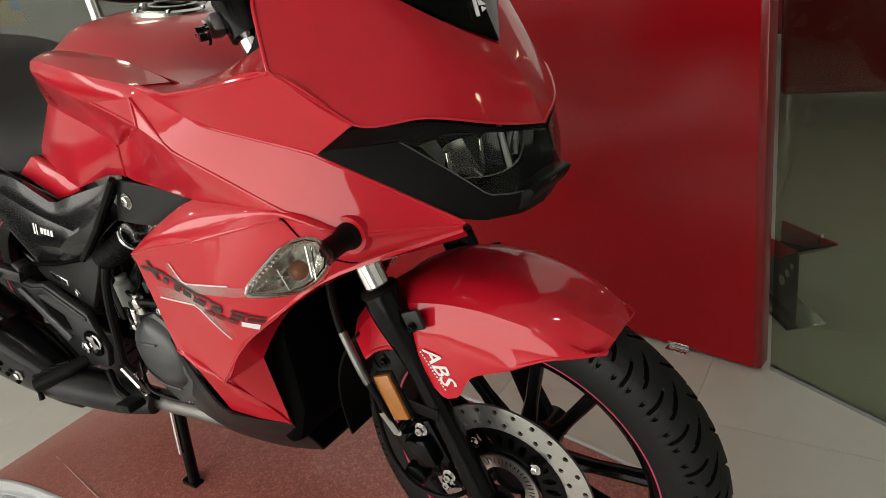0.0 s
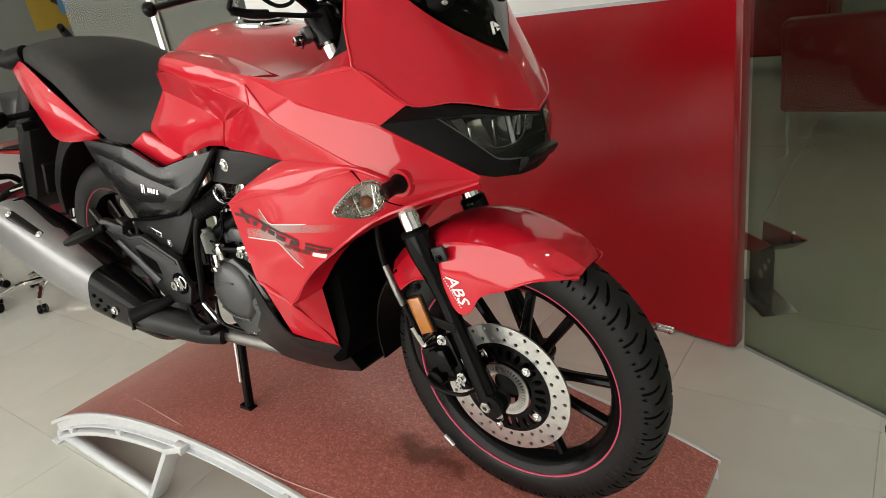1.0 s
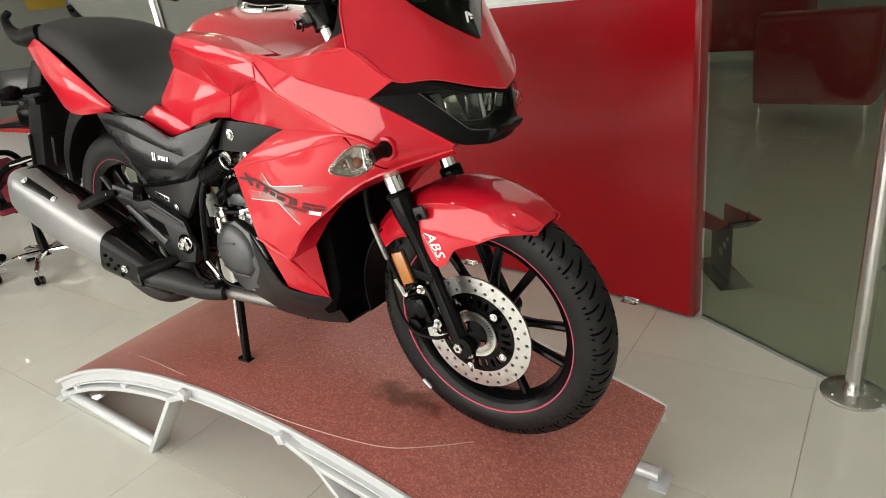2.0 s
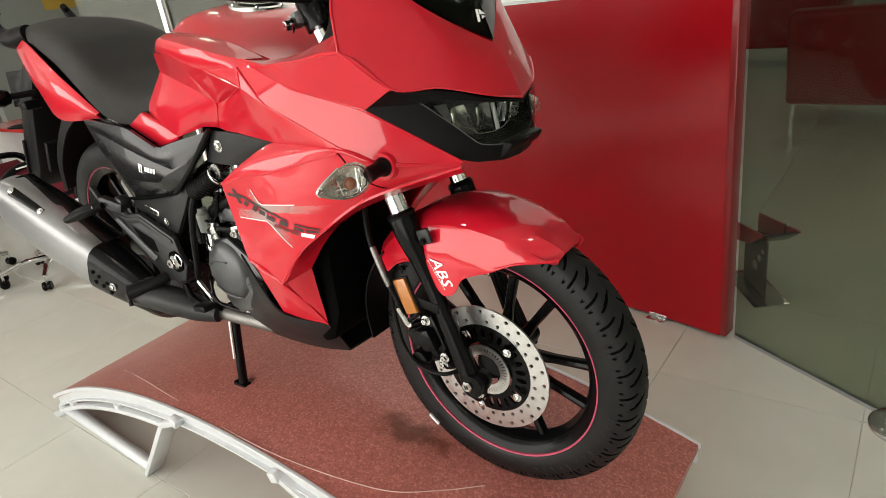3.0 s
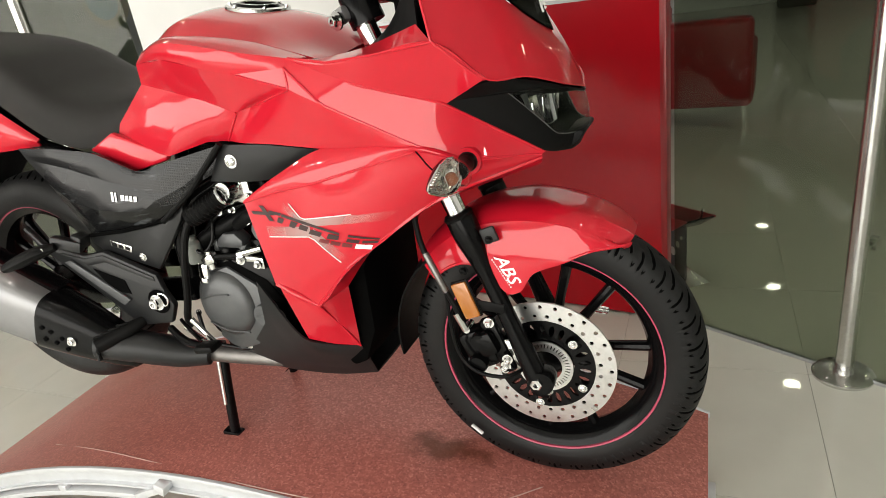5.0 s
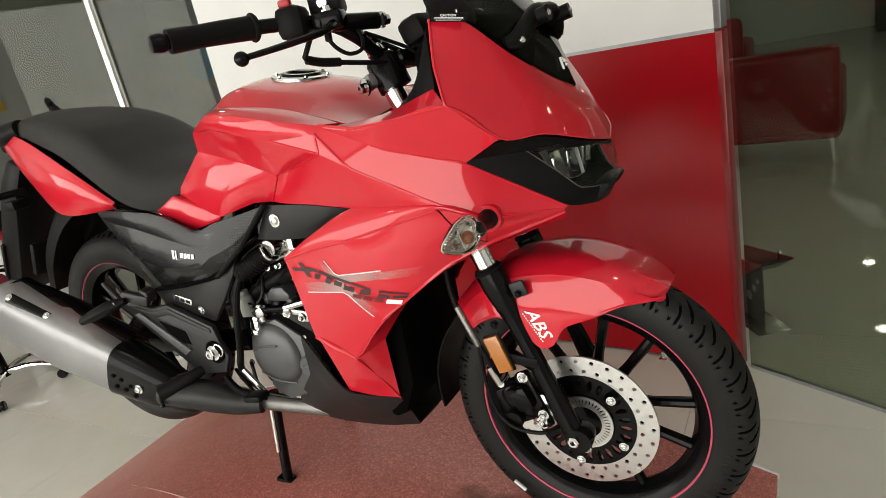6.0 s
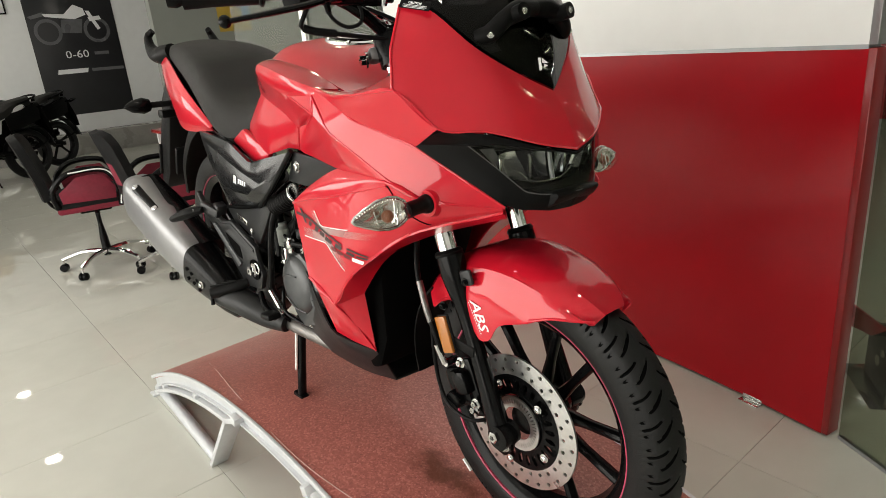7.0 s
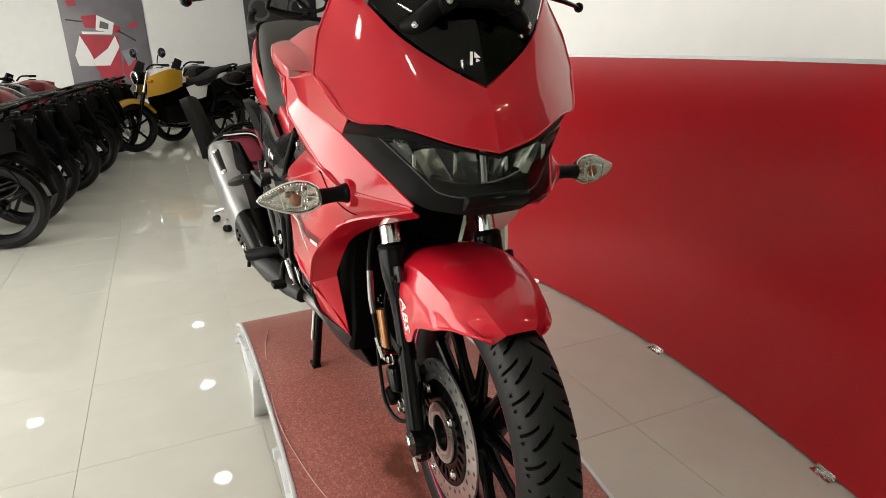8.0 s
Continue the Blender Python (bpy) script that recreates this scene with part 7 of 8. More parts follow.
def parked_bike(name, label, paint, accent, group="", mirrors=True):
    """A naked motorcycle with its rear axle at x = -0.67 and its front axle at 0.67, heading along +x."""
    b = thing(name, pose(0, 0, 0), label, "motorcycle", group)
    for wn, x, r, w in (("front_wheel", 0.67, 0.30, 0.048), ("rear_wheel", -0.67, 0.305, 0.058)):
        hub = part(wn, lathe([(0, -0.05), (0.05, -0.05), (0.055, 0), (0.05, 0.05), (0, 0.05)], 16, "y", Matrix.Translation((x, 0, r))), SATIN, b)
        part("tyre", lathe([(r - 0.075, -w * 0.7), (r - 0.05, -w), (r - 0.02, -w * 0.9), (r - 0.005, -w * 0.5), (r, 0), (r - 0.005, w * 0.5), (r - 0.02, w * 0.9), (r - 0.05, w), (r - 0.075, w * 0.7)], 40, "y", Matrix.Translation((x, 0, r)), True), RUBBER, hub)
        part("rim", lathe([(r - 0.072, -w * 0.7), (r - 0.095, -w * 0.4), (r - 0.10, 0), (r - 0.095, w * 0.4), (r - 0.072, w * 0.7)], 40, "y", Matrix.Translation((x, 0, r)), True), SATIN, hub)
        for k in range(5):
            a = radians(72 * k + 10)
            part("spoke", bar((x + 0.04 * math.cos(a), 0, r + 0.04 * math.sin(a)), (x + (r - 0.095) * math.cos(a), 0, r + (r - 0.095) * math.sin(a)), 0.03, 0.024, 0.004), SATIN, hub)
    part("brake_disc", lathe([(0.07, -0.056), (0.12, -0.056), (0.12, -0.060), (0.07, -0.060)], 32, "y", Matrix.Translation((0.67, 0, 0.30)), True), DISC, b)
    for s in (-1, 1):
        part("fork_leg", rod((0.67, 0.09 * s, 0.30), (0.52, 0.09 * s, 0.72), 0.024, 14), SATIN, b)
        part("stanchion", rod((0.52, 0.09 * s, 0.72), (0.435, 0.09 * s, 0.96), 0.018, 14), CHROME, b)
        part("handlebar", tube([(0.40, 0.04 * s, 0.99), (0.38, 0.16 * s, 1.04), (0.30, 0.36 * s, 1.03)], 0.011, 8), SATIN, b)
        part("grip", rod((0.335, 0.28 * s, 1.034), (0.298, 0.37 * s, 1.03), 0.017, 10), BLACK, b)
        mirror = mirrors and part("mirror", tube([(0.36, 0.22 * s, 1.04), (0.35, 0.25 * s, 1.14), (0.34, 0.29 * s, 1.17)], 0.006, 6), SATIN, b)
        glassy = lathe([(0, -0.008), (0.055, -0.008), (0.06, 0.0), (0.04, 0.02), (0, 0.025)], 18, "x")
        for v in glassy.verts:
            v.co.y *= 1.35
        if mirrors:
            part("shell", moved(glassy, pose(0.34, 0.33 * s, 1.18)), SATIN, mirror)
        else:
            glassy.free()
        part("signal", rod((0.47, 0.1 * s, 0.85), (0.46, 0.22 * s, 0.85), 0.018, 10, 0.005), AMBER, b)
        part("side_cover", skin([[(-0.40, -0.10, 0.80), (-0.22, -0.13, 0.78), (-0.05, -0.12, 0.74)], [(-0.32, -0.12, 0.60), (-0.2, -0.13, 0.58), (-0.1, -0.12, 0.60)]], 8, 3, 0.01, 0.006, True, (0, -1, 0), True, s), accent, b)
        part("tank_shroud", skin([[(0.0, -0.16, 0.95), (0.22, -0.21, 0.98), (0.47, -0.15, 0.90)], [(0.02, -0.15, 0.76), (0.27, -0.20, 0.70), (0.52, -0.15, 0.66)]], 10, 3, 0.01, 0.006, True, (0, -1, 0), True, s), paint, b)
        part("tail_panel", skin([[(-0.35, -0.12, 0.83), (-0.6, -0.12, 0.90), (-0.86, -0.06, 0.97)], [(-0.35, -0.13, 0.74), (-0.6, -0.13, 0.82), (-0.84, -0.07, 0.92)]], 8, 3, 0.006, 0.006, True, (0, -1, 0), True, s), accent, b)
        part("footrest", rod((-0.18, 0.14 * s, 0.36), (-0.18, 0.27 * s, 0.36), 0.013, 8), BLACK, b)
        part("swing_arm", bar((-0.15, 0.10 * s, 0.40), (-0.69, 0.11 * s, 0.305), 0.03, 0.05, 0.006), SATIN, b)
    tank_rows = [[(x, y * k, z0 + (z1 - z0) * h) for x, y, z0, z1 in ((-0.10, 0.09, 0.80, 0.86), (0.05, 0.14, 0.78, 0.96), (0.22, 0.155, 0.78, 1.0), (0.36, 0.12, 0.80, 0.97), (0.42, 0.07, 0.82, 0.92))] for k, h in ((-1.0, 0.1), (-1.02, 0.55), (-0.65, 0.93), (0, 1.0), (0.65, 0.93), (1.02, 0.55), (1.0, 0.1))]
    part("fuel_tank", skin(tank_rows, 14, 3, 0, 0.004, True, (0, 0, 1), False), accent, b)
    part("tank_cap", lathe([(0, 0.01), (0.04, 0.01), (0.045, 0), (0, 0)], 18, "z", Matrix.Translation((0.2, 0, 0.995))), SATIN, b)
    seat_rows = [[(x, y * k, z - d) for x, y, z in ((-0.06, 0.10, 0.86), (-0.22, 0.14, 0.84), (-0.40, 0.15, 0.87), (-0.55, 0.13, 0.94), (-0.80, 0.10, 0.98))] for k, d in ((-1, 0.10), (-0.9, 0.01), (0, 0), (0.9, 0.01), (1, 0.10))]
    part("seat", skin(seat_rows, 14, 3, 0, 0.02, True, (0, 0, 1), False), VINYL, b)
    part("grab_rail", tube([(-0.60, 0.12, 0.90), (-0.86, 0.11, 0.97), (-0.92, 0, 0.99), (-0.86, -0.11, 0.97), (-0.60, -0.12, 0.90)], 0.012, 8), SATIN, b)
    part("headlamp", lathe([(0, 0.075), (0.05, 0.07), (0.085, 0.045), (0.095, 0.0), (0.075, -0.06), (0.03, -0.09), (0, -0.09)], 24, "x", Matrix.Translation((0.50, 0, 0.90))), paint if accent == paint else SATIN, b)
    part("lamp_glass", lathe([(0, 0.012), (0.05, 0.008), (0.078, 0.0), (0.078, -0.004), (0, -0.004)], 24, "x", Matrix.Translation((0.56, 0, 0.90))), REFLECT, b, "clear headlamp")
    part("fly_screen", skin([[(0.50, -0.10, 0.95), (0.56, 0, 0.98), (0.50, 0.10, 0.95)], [(0.44, -0.09, 1.06), (0.48, 0, 1.10), (0.44, 0.09, 1.06)]], 10, 3, 0, 0.004, True, (1, 0, 0), True), SATIN, b)
    part("front_mudguard", skin([[(0.67 + r * math.cos(radians(p)), y, 0.30 + r * math.sin(radians(p))) for p in (35, 60, 90, 120, 150)] for y, r in ((-0.085, 0.30), (-0.065, 0.345), (0, 0.36), (0.065, 0.345), (0.085, 0.30))], 16, 2, 0, 0.004, True, (0, 0, 1), False), paint, b)
    part("rear_mudguard", skin([[(-0.67 + r * math.cos(radians(p)), y, 0.305 + r * math.sin(radians(p))) for p in (85, 115, 145, 170)] for y, r in ((-0.07, 0.36), (0, 0.385), (0.07, 0.36))], 14, 2, 0, 0.004, True, (-0.5, 0, 1), False), BLACK, b)
    eng = part("engine", join(box(0.42, 0.22, 0.24, pose(0.08, 0, 0.42), 0.03), slab([(0.10, 0.52), (0.30, 0.48), (0.36, 0.72), (0.16, 0.76)], -0.08, 0.08, 0.012)), SATIN, b)
    part("clutch_cover", lathe([(0, -0.03), (0.07, -0.028), (0.085, -0.01), (0.09, 0.01)], 24, "y", Matrix.Translation((0.02, -0.115, 0.42))), ENGINE, eng)
    for k in range(5):
        part("fin", moved(box(0.21, 0.19, 0.007, pose(0.22, 0, 0.53, 0, 10, 0)), Matrix.Translation((0.012 * k, 0, 0.035 * k))), ENGINE, eng)
    part("exhaust", tube([(0.32, -0.06, 0.55), (0.38, -0.08, 0.35), (0.1, -0.12, 0.25), (-0.3, -0.14, 0.27)], 0.02, 10), PIPE, b)
    part("muffler", tube([(-0.3, -0.15, 0.28), (-0.45, -0.17, 0.33), (-0.85, -0.18, 0.44)], [0.03, 0.05, 0.05], 14, False, 6), SATIN, b)
    part("frame", join(tube([(0.42, 0, 0.92), (0.2, 0, 0.72), (-0.2, 0, 0.70), (-0.8, 0, 0.88)], 0.022, 8), tube([(0.44, 0, 0.86), (0.38, 0, 0.5), (0.2, 0, 0.28), (-0.15, 0, 0.28), (-0.2, 0, 0.7)], 0.02, 8)), SATIN, b)
    part("under_body", slab([(0.10, 0.80), (-0.20, 0.78), (-0.45, 0.82), (-0.80, 0.92), (-0.74, 0.80), (-0.45, 0.68), (-0.36, 0.50), (-0.20, 0.34), (0.12, 0.30), (0.34, 0.36), (0.40, 0.72)], -0.105, 0.105, 0.02), DEEP, b, "black frame covers and airbox")
    part("shock", rod((-0.5, 0.12, 0.38), (-0.42, 0.11, 0.78), 0.024, 10), SATIN, b)
    part("side_stand", rod((-0.05, 0.12, 0.30), (-0.08, 0.20, 0.008), 0.009, 8), SATIN, b)
    part("plate_bracket", slab([(-0.84, 0.90), (-0.92, 0.90), (-1.02, 0.62), (-1.03, 0.50), (-1.0, 0.50), (-0.95, 0.64)], -0.075, 0.075, 0.01), DEEP, b)
    for s in (-1, 1):
        part("rear_signal", tube([(-0.86, 0.06 * s, 0.84), (-0.90, 0.15 * s, 0.85), (-0.93, 0.23 * s, 0.87)], [0.008, 0.010, 0.026, 0.008], 10, False, 10), SATIN, b)
        part("leg_guard", tube([(-0.60, 0.15 * s, 0.62), (-0.80, 0.17 * s, 0.60), (-0.86, 0.17 * s, 0.45), (-0.62, 0.16 * s, 0.36), (-0.42, 0.15 * s, 0.42)], 0.009, 8), SATIN, b)
        part("rear_cowl", skin([[(-0.40, -0.13, 0.80), (-0.62, -0.15, 0.84), (-0.90, -0.09, 0.90)], [(-0.42, -0.14, 0.62), (-0.62, -0.15, 0.64), (-0.88, -0.10, 0.70)]], 8, 3, 0.01, 0.006, True, (0, -1, 0), True, s), BLACK, b)
    part("tail_lamp", box(0.04, 0.09, 0.035, pose(-0.90, 0, 0.93), 0.010), SATIN, b)
    return b


yellow = parked_bike("motorcycle", "yellow and white naked motorcycle parked on the tiles", YELLOW, PRINT_WHITE, "parked motorcycles")
yellow.matrix_world = pose(-8.97, -0.14, 0, 0, 0, -60) @ Matrix.Scale(1.08, 4)
dark = parked_bike("motorcycle", "black naked motorcycle parked in a close row", TANK_BLACK, TANK_BLACK, "parked motorcycles", False)
dark.matrix_world = pose(-4.36, -2.20, 0, 0, 0, -96)
wine = parked_bike("motorcycle", "maroon naked motorcycle parked in a close row", MAROON, MAROON, "parked motorcycles", False)
wine.matrix_world = pose(-5.06, -2.16, 0, 0, 0, -98)
for k in range(7):
    copy_thing(dark if k % 3 else wine, pose(-5.66 - 0.54 * k, -2.12 + 0.06 * k + 0.09 * math.sin(2.4 * k), 0, 0, 0, -97 + 7 * math.sin(1.9 * k)))
copy_thing(dark, pose(-9.75, 0.35, 0, 0, 0, -60) @ Matrix.Scale(1.08, 4))

# ---- far wall with posters ----
POSTER_DARK = material("dark_poster_print", (0.018, 0.018, 0.020), 0.35, 0, 0, 0.25, 4)
POSTER_GREY = material("grey_poster_print", (0.16, 0.15, 0.17), 0.35, 0, 0, 0.35, 3)
POSTER_RED = material("red_poster_print", (0.40, 0.03, 0.05), 0.35, 0, 0, 0.2, 8)
POSTER_MID = material("mid_grey_print", (0.12, 0.12, 0.125), 0.35, 0, 0, 0.3, 10)
POSTER_YELLOW = material("ochre_poster_print", (0.36, 0.24, 0.03), 0.4, 0, 0, 0.15, 5)
POSTER_BLUE = material("blue_poster_print", (0.10, 0.24, 0.42), 0.4, 0, 0, 0.2, 5)
plinth = part("plinth", box(0.45, 8.0, 0.34, pose(X0 + 0.33, 0.6, 0.17), 0.01), STONE)
tagged(plinth, "low grey granite plinth along the white wall", "plinth", kind="structure")
PW = X0 + 0.103


def poster(y0, y1, z0, z1, mat, label, x=PW):
    p = thing("poster", pose(x, (y0 + y1) / 2, (z0 + z1) / 2, 90, 0, 90), label, "poster", "posters on the walls")
    part("sheet", box(y1 - y0, z1 - z0, 0.006, Matrix.Translation((0, 0, 0.003)), 0.001), mat, p)
    return p


def flat(outline, parent, mat, name="printed_shape", z=0.0075):
    return part(name, slab(outline, z, z + 0.0012, 0, "z"), mat, parent, smooth=0)


def disc_outline(cx, cy, r, r2=None, n=20):
    return [(cx + r * math.cos(2 * math.pi * k / n), cy + (r2 or r) * math.sin(2 * math.pi * k / n)) for k in range(n)]


bikes_poster = poster(1.22, 2.52, 0.62, 2.62, POSTER_DARK, "dark poster of a white motorcycle with pale writing")
for cx in (-0.38, 0.34):
    part("printed_shape", moved(lathe([(0.15, 0), (0.20, 0), (0.20, 0.0012), (0.15, 0.0012)], 28, "z", None, True), Matrix.Translation((cx, 0.32, 0.0075))), POSTER_MID, bikes_poster)
flat([(-0.42, 0.60), (-0.10, 0.58), (0.06, 0.72), (0.20, 0.66), (0.22, 0.56), (0.05, 0.50), (-0.15, 0.52), (-0.38, 0.55)], bikes_poster, PRINT_WHITE)
flat([(-0.20, 0.30), (0.10, 0.28), (0.16, 0.50), (-0.16, 0.50)], bikes_poster, POSTER_MID)
flat([(0.22, 0.62), (0.28, 0.62), (0.40, 0.34), (0.35, 0.32)], bikes_poster, PRINT_WHITE, z=0.009)
flat([(0.24, 0.52), (0.42, 0.54), (0.44, 0.48), (0.26, 0.46)], bikes_poster, PRINT_WHITE, z=0.0105)
flat([(-0.62, 0.56), (-0.40, 0.62), (-0.40, 0.56), (-0.58, 0.52)], bikes_poster, POSTER_MID)
writing("lettering", "0-60", 0.17, PRINT_WHITE, bikes_poster, Matrix.Translation((-0.22, -0.10, 0.0085)), 0.0006, 0.0, 1.15)
flat([(0.22, -0.07), (0.44, -0.07), (0.44, -0.02), (0.22, -0.02)], bikes_poster, POSTER_MID)
flat([(-0.40, -0.34), (0.05, -0.34), (0.07, -0.27), (-0.38, -0.27)], bikes_poster, PRINT_WHITE)
flat([(0.12, -0.33), (0.62, -0.33), (0.62, -0.28), (0.12, -0.28)], bikes_poster, POSTER_MID)

scooter_poster = poster(-1.66, -0.42, 0.50, 2.65, POSTER_GREY, "grey poster of a red and white scooter")
flat([(-0.58, -1.05), (0.58, -1.05), (0.58, -0.70), (-0.58, -0.86)], scooter_poster, POSTER_MID)
flat([(-0.40, 0.015), (0.17, -0.025), (0.15, -0.50), (0.10, -0.97), (-0.11, -0.965), (-0.22, -0.565), (-0.42, -0.20)], scooter_poster, POSTER_RED, z=0.009)
flat([(-0.52, -0.315), (-0.40, 0.0), (-0.30, -0.24), (-0.25, -0.40), (-0.28, -0.49), (-0.49, -0.475)], scooter_poster, PRINT_WHITE, z=0.0105)
flat([(-0.25, -0.38), (-0.02, -0.22), (0.12, -0.02), (0.16, -0.20), (-0.03, -0.49), (-0.27, -0.485)], scooter_poster, PRINT_WHITE, z=0.0105)
flat([(-0.33, 0.295), (-0.10, 0.315), (-0.12, 0.10), (-0.30, 0.12)], scooter_poster, POSTER_RED, z=0.009)
flat([(-0.10, 0.31), (0.14, 0.185), (0.09, 0.025), (-0.15, 0.075)], scooter_poster, PRINT_WHITE, z=0.0105)
flat([(-0.06, 0.22), (0.06, 0.17), (0.04, 0.08), (-0.09, 0.11)], scooter_poster, POSTER_MID, z=0.012)
flat([(-0.36, 0.02), (0.08, 0.0), (0.10, 0.04), (-0.36, 0.06)], scooter_poster, PRINT_WHITE, z=0.012)
flat([(0.10, 0.17), (0.23, 0.12), (0.20, 0.02), (0.10, 0.03)], scooter_poster, POSTER_RED, z=0.009)
flat([(0.34, 0.15), (0.48, 0.20), (0.50, 0.12), (0.40, 0.09)], scooter_poster, POSTER_RED, z=0.009)
flat([(-0.52, 0.52), (-0.38, 0.56), (-0.36, 0.46), (-0.48, 0.44)], scooter_poster, POSTER_RED, z=0.009)
flat([(-0.56, 0.235), (-0.32, 0.20), (-0.32, 0.22), (-0.56, 0.26)], scooter_poster, POSTER_DARK, z=0.009)
flat([(0.16, 0.06), (0.42, -0.12), (0.43, -0.10), (0.17, 0.08)], scooter_poster, POSTER_DARK, z=0.009)
flat([(0.22, -0.265), (0.39, -0.44), (0.36, -0.62), (0.22, -0.74), (0.15, -0.60)], scooter_poster, POSTER_RED, z=0.009)
flat([(0.17, -0.265), (0.36, -0.22), (0.43, -0.26), (0.40, -0.36), (0.25, -0.52)], scooter_poster, material("pale_grey_blue_print", (0.22, 0.24, 0.27), 0.4, 0, 0, 0.2, 8), z=0.0105)
flat(disc_outline(-0.01, -0.86, 0.10, 0.19), scooter_poster, POSTER_DARK, z=0.0105)

frame_ = poster(0.55, 0.98, 2.24, 2.62, PRINT_WHITE, "small framed notice with a dark frame")
part("frame_bar", join(*[box(0.45 if k < 2 else 0.02, 0.02 if k < 2 else 0.40, 0.014, Matrix.Translation(((0, 0.19 * (1 if k else -1), 0.012) if k < 2 else (0.215 * (1 if k == 2 else -1), 0, 0.012)))) for k in range(4)]), SATIN, frame_)

# An inner white wall behind the desk, dim light painted in as grey, with an ochre poster.
inner = part("wall_inner", box(0.14, 8.7, HIGH, pose(-7.0, 1.68 + 4.35, HIGH / 2)), WHITE_DIM, smooth=0)
tagged(inner, "plain white inner wall behind the desk, its dim light put into a grey colour", "wall", kind="structure")
part("baseboard", box(0.012, 8.6, 0.12, pose(-6.922, 1.70 + 4.32, 0.06), 0.002), STONE, inner, "grey granite skirting")
ochre = poster(2.42, 2.82, 1.62, 2.75, POSTER_YELLOW, "ochre poster with a small blue and black picture", -6.927)
flat([(0.10, -0.42), (0.20, -0.44), (0.20, 0.20), (0.08, 0.16)], ochre, POSTER_BLUE)
flat([(0.04, -0.30), (0.10, -0.34), (0.12, -0.02), (0.03, 0.0)], ochre, POSTER_DARK, z=0.009)
flat([(0.05, 0.28), (0.16, 0.24), (0.18, 0.40), (0.06, 0.42)], ochre, POSTER_DARK)
blue = poster(4.9, 6.5, 0.7, 2.6, material("pale_grey_print", (0.30, 0.32, 0.32), 0.4, 0, 0, 0.2, 4), "pale grey poster with a blue disc and a motorcycle", -6.927)
flat(disc_outline(-0.1, 0.12, 0.36, n=28), blue, material("beige_print", (0.36, 0.35, 0.28), 0.4, 0, 0, 0.1, 5))
flat(disc_outline(-0.16, 0.12, 0.25, n=28), blue, material("pale_blue_print", (0.20, 0.36, 0.44), 0.4, 0, 0, 0.1, 5), z=0.009)
flat([(0.42, -0.55), (0.75, -0.62), (0.72, -0.05), (0.55, 0.1), (0.48, -0.2)], blue, POSTER_MID)

# ---- beyond the glass: armchairs, the red ramp, the dark back wall ----
LEATHER = material("red_leatherette", (0.24, 0.008, 0.012), 0.42, 0, 0.15, 0.12, 20, 0.15, 300)
BACKWALL = material("dark_olive_cladding", (0.060, 0.058, 0.050), 0.45, 0, 0, 0.15, 6)


def armchair():
    c = thing("armchair", pose(0, 0, 0), "red leatherette armchair on tapered chrome legs", "armchair", "red armchairs")
    part("seat_block", box(0.78, 0.72, 0.26, Matrix.Translation((0, 0, 0.31)), 0.04, 3), LEATHER, c)
    part("cushion", box(0.50, 0.58, 0.12, Matrix.Translation((0, 0.05, 0.47)), 0.04, 3), LEATHER, c)
    part("backrest", box(0.78, 0.16, 0.62, pose(0, -0.32, 0.52, 6), 0.05, 3), LEATHER, c)
    for s in (-1, 1):
        part("arm", box(0.13, 0.70, 0.44, Matrix.Translation((0.335 * s, 0.02, 0.40)), 0.05, 3), LEATHER, c)
        for y in (-0.30, 0.30):
            part("leg", tube([(0.33 * s, y, 0.19), (0.345 * s, y * 1.06, 0.0)], [0.026, 0.012], 12, False, 4), CHROME, c, "tapered chrome leg")
    return c


arm = armchair()
arm.matrix_world = pose(0.225, 4.53, 0, 0, 0, -5)
copy_thing(arm, pose(-0.85, 6.95, 0, 0, 0, -4) @ Matrix.Diagonal((1.8, 1, 1.2, 1)))
for x in (-1.35, 1.81):
    pillar = part("column", box(0.6, 0.6, HIGH - 0.004, pose(x, 13.2, HIGH / 2), 0.01), BACKWALL)
    tagged(pillar, "dark clad square column", "column", kind="structure")

ramp = thing("red_tray_bracket", pose(0.205, 1.63, 0, 0, 0, -56), "small red tray on a perforated dark steel bracket behind the glass", "display bracket")
BRACKET = material("dark_bracket_steel", (0.09, 0.09, 0.095), 0.35, 0.7, 0, 0.15, 40)
part("base_plate", box(0.325, 0.14, 0.004, Matrix.Translation((-0.0875, 0.0, 0.002)), 0.001), STEEL, ramp, "flat steel base plate")
up_ob = part("bracket", slab([(-0.20, 0.004), (0.0, 0.004), (0.0, 0.245), (-0.20, 0.185)], -0.004, 0.004, 0.001), BRACKET, ramp, "dark bracket with three round holes")
for cx, cz, r in ((-0.030, 0.190, 0.010), (-0.058, 0.150, 0.015), (-0.095, 0.105, 0.020)):
    part("hole", lathe([(0, -0.0055), (r, -0.0055), (r, 0.0055), (0, 0.0055)], 20, "y", Matrix.Translation((cx, 0, cz))), FLOOR_TILE, up_ob)
tray = part("tray", slab([(-0.24, 0.178), (0.0, 0.248), (0.105, 0.318), (0.10, 0.324), (-0.24, 0.272)], 0.062, 0.070, 0.002), RED_DULL, ramp, "slanted red tray")
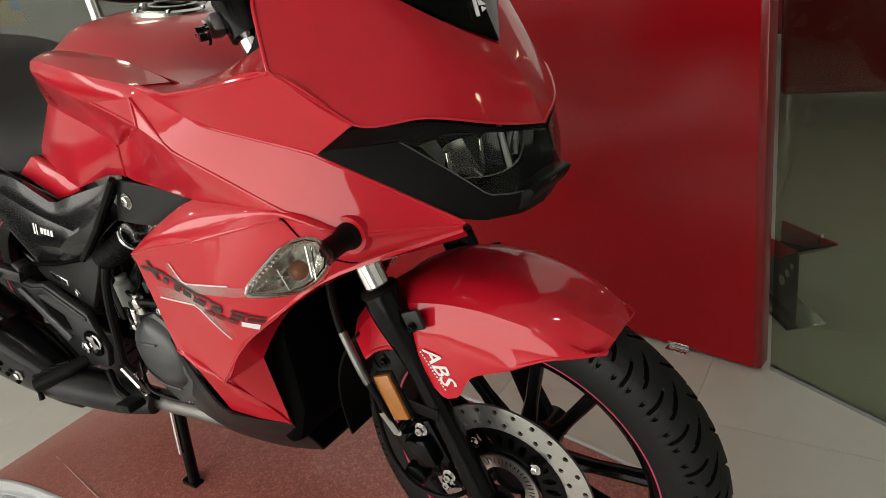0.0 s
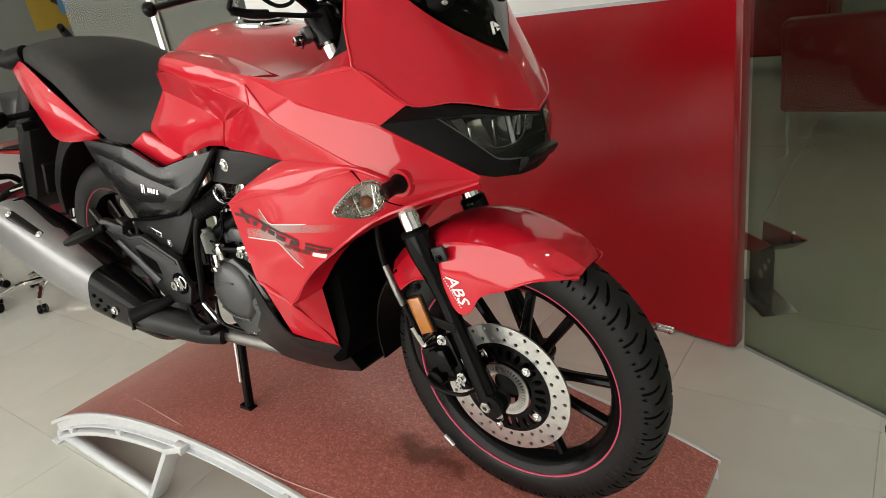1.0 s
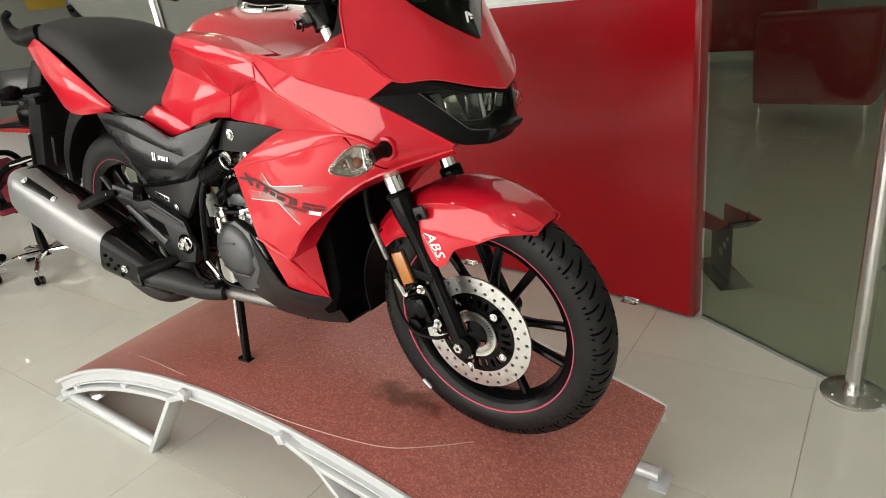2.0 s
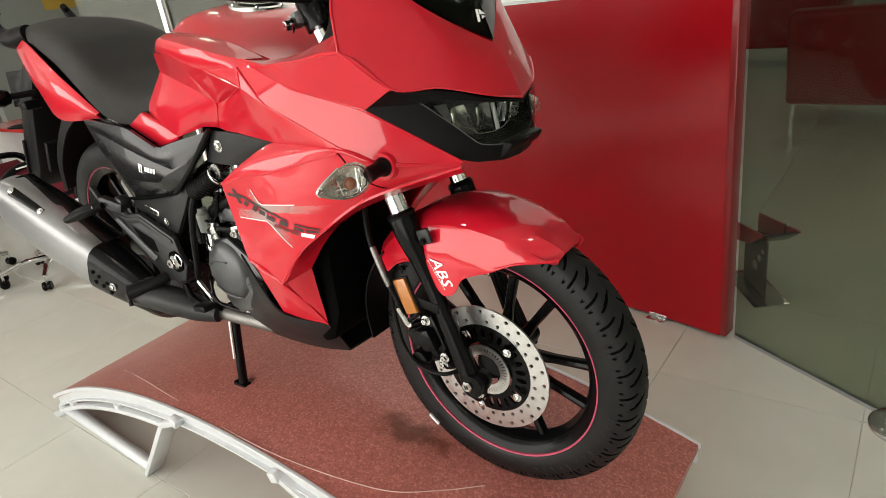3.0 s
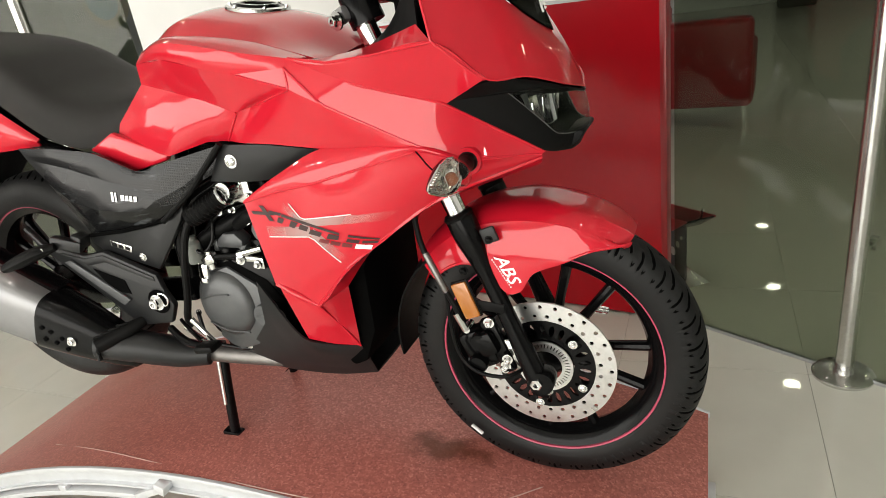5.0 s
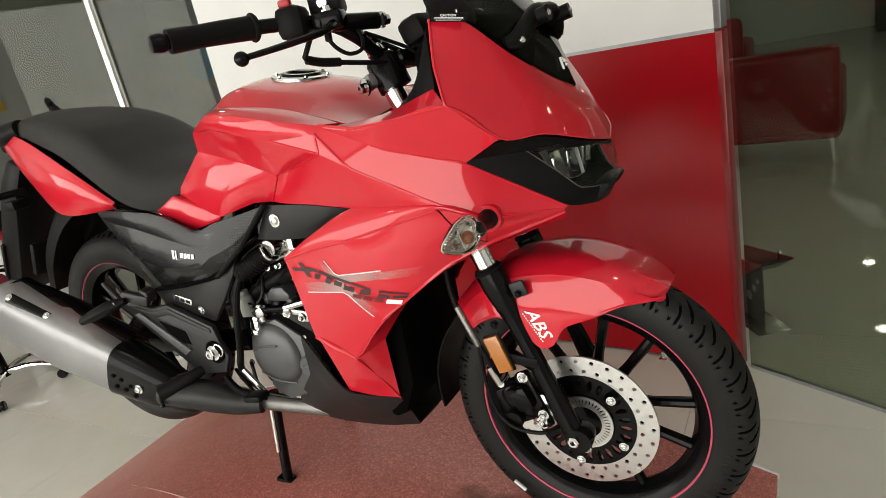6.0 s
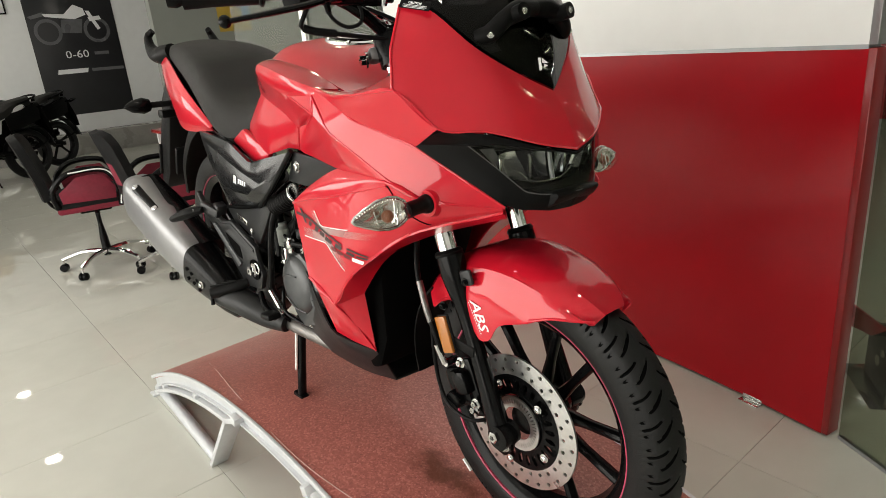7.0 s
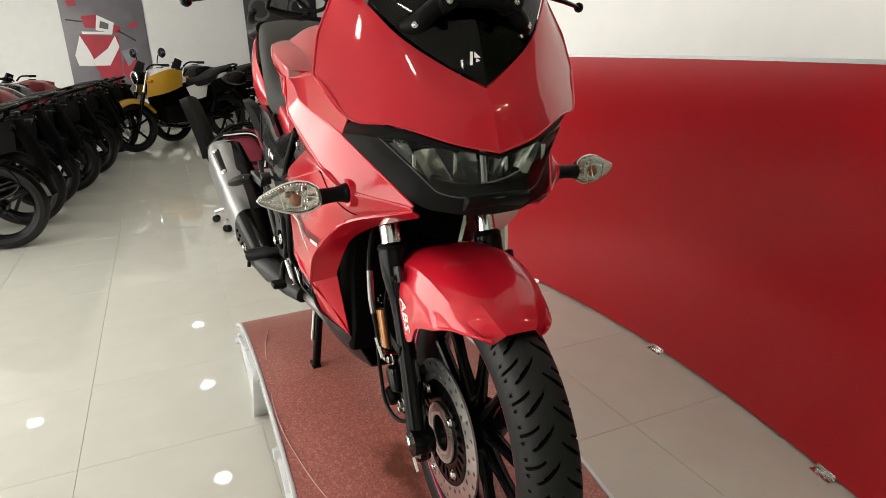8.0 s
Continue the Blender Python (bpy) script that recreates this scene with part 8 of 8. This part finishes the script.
part("tray_side", slab([(-0.24, 0.178), (0.0, 0.248), (0.105, 0.318), (0.10, 0.324), (-0.24, 0.272)], -0.070, -0.062, 0.002), RED_DULL, tray)
part("tray_floor", slab([(-0.24, 0.178), (0.0, 0.248), (0.103, 0.316), (0.098, 0.322), (-0.01, 0.256), (-0.24, 0.188)], -0.062, 0.062, 0.001), SATIN, tray)
part("clip", tube([(0.055, 0.03, 0.29), (0.06, 0.035, 0.335), (0.07, 0.035, 0.342)], 0.006, 8), CHROME, ramp)

# ---- floor tiles, last ----
tile_me = bpy.data.meshes.new("tile")
tb = box(TILE - 0.0014, TILE - 0.0014, 0.004, Matrix.Translation((0, 0, -0.002)))
bevelled(tb, 0.0006, 1)
tb.to_mesh(tile_me)
tb.free()
tile_me.materials.append(FLOOR_TILE)
rest = []
i0, i1 = math.ceil((X0 + 0.1) / TILE), math.floor((X1 - 0.1) / TILE)
j0, j1 = math.ceil((Y0 + 0.1 - 0.97) / TILE) - 1, math.floor((Y1 - 0.1 - 0.97) / TILE) + 1
for i in range(i0 - 1, i1 + 1):
    for j in range(j0, j1):
        cx, cy = (i + 0.5) * TILE, 0.97 + (j + 0.5) * TILE
        if -6.6 < cx < 2.4 and -2.9 < cy < 4.1:
            t = new("tile", tile_me)
            t.location = (cx, cy, 0)
            t.parent = bed
        else:
            rest.append((cx, cy))
verts, faces = [], []
for cx, cy in rest:
    h, n = (TILE - 0.0025) / 2, len(verts)
    verts += [(cx - h, cy - h, 0), (cx + h, cy - h, 0), (cx + h, cy + h, 0), (cx - h, cy + h, 0), (cx - h, cy - h, -0.004), (cx + h, cy - h, -0.004), (cx + h, cy + h, -0.004), (cx - h, cy + h, -0.004)]
    faces += [(n, n + 1, n + 2, n + 3)] + [(n + k, n + 4 + k, n + 4 + (k + 1) % 4, n + (k + 1) % 4) for k in range(4)]
far_me = bpy.data.meshes.new("far_tiles")
far_me.from_pydata(verts, [], faces)
far_me.materials.append(FLOOR_TILE)
far_ob = new("far_tiles", far_me)
far_ob.parent = bed
tagged(far_ob, kind="stuff")
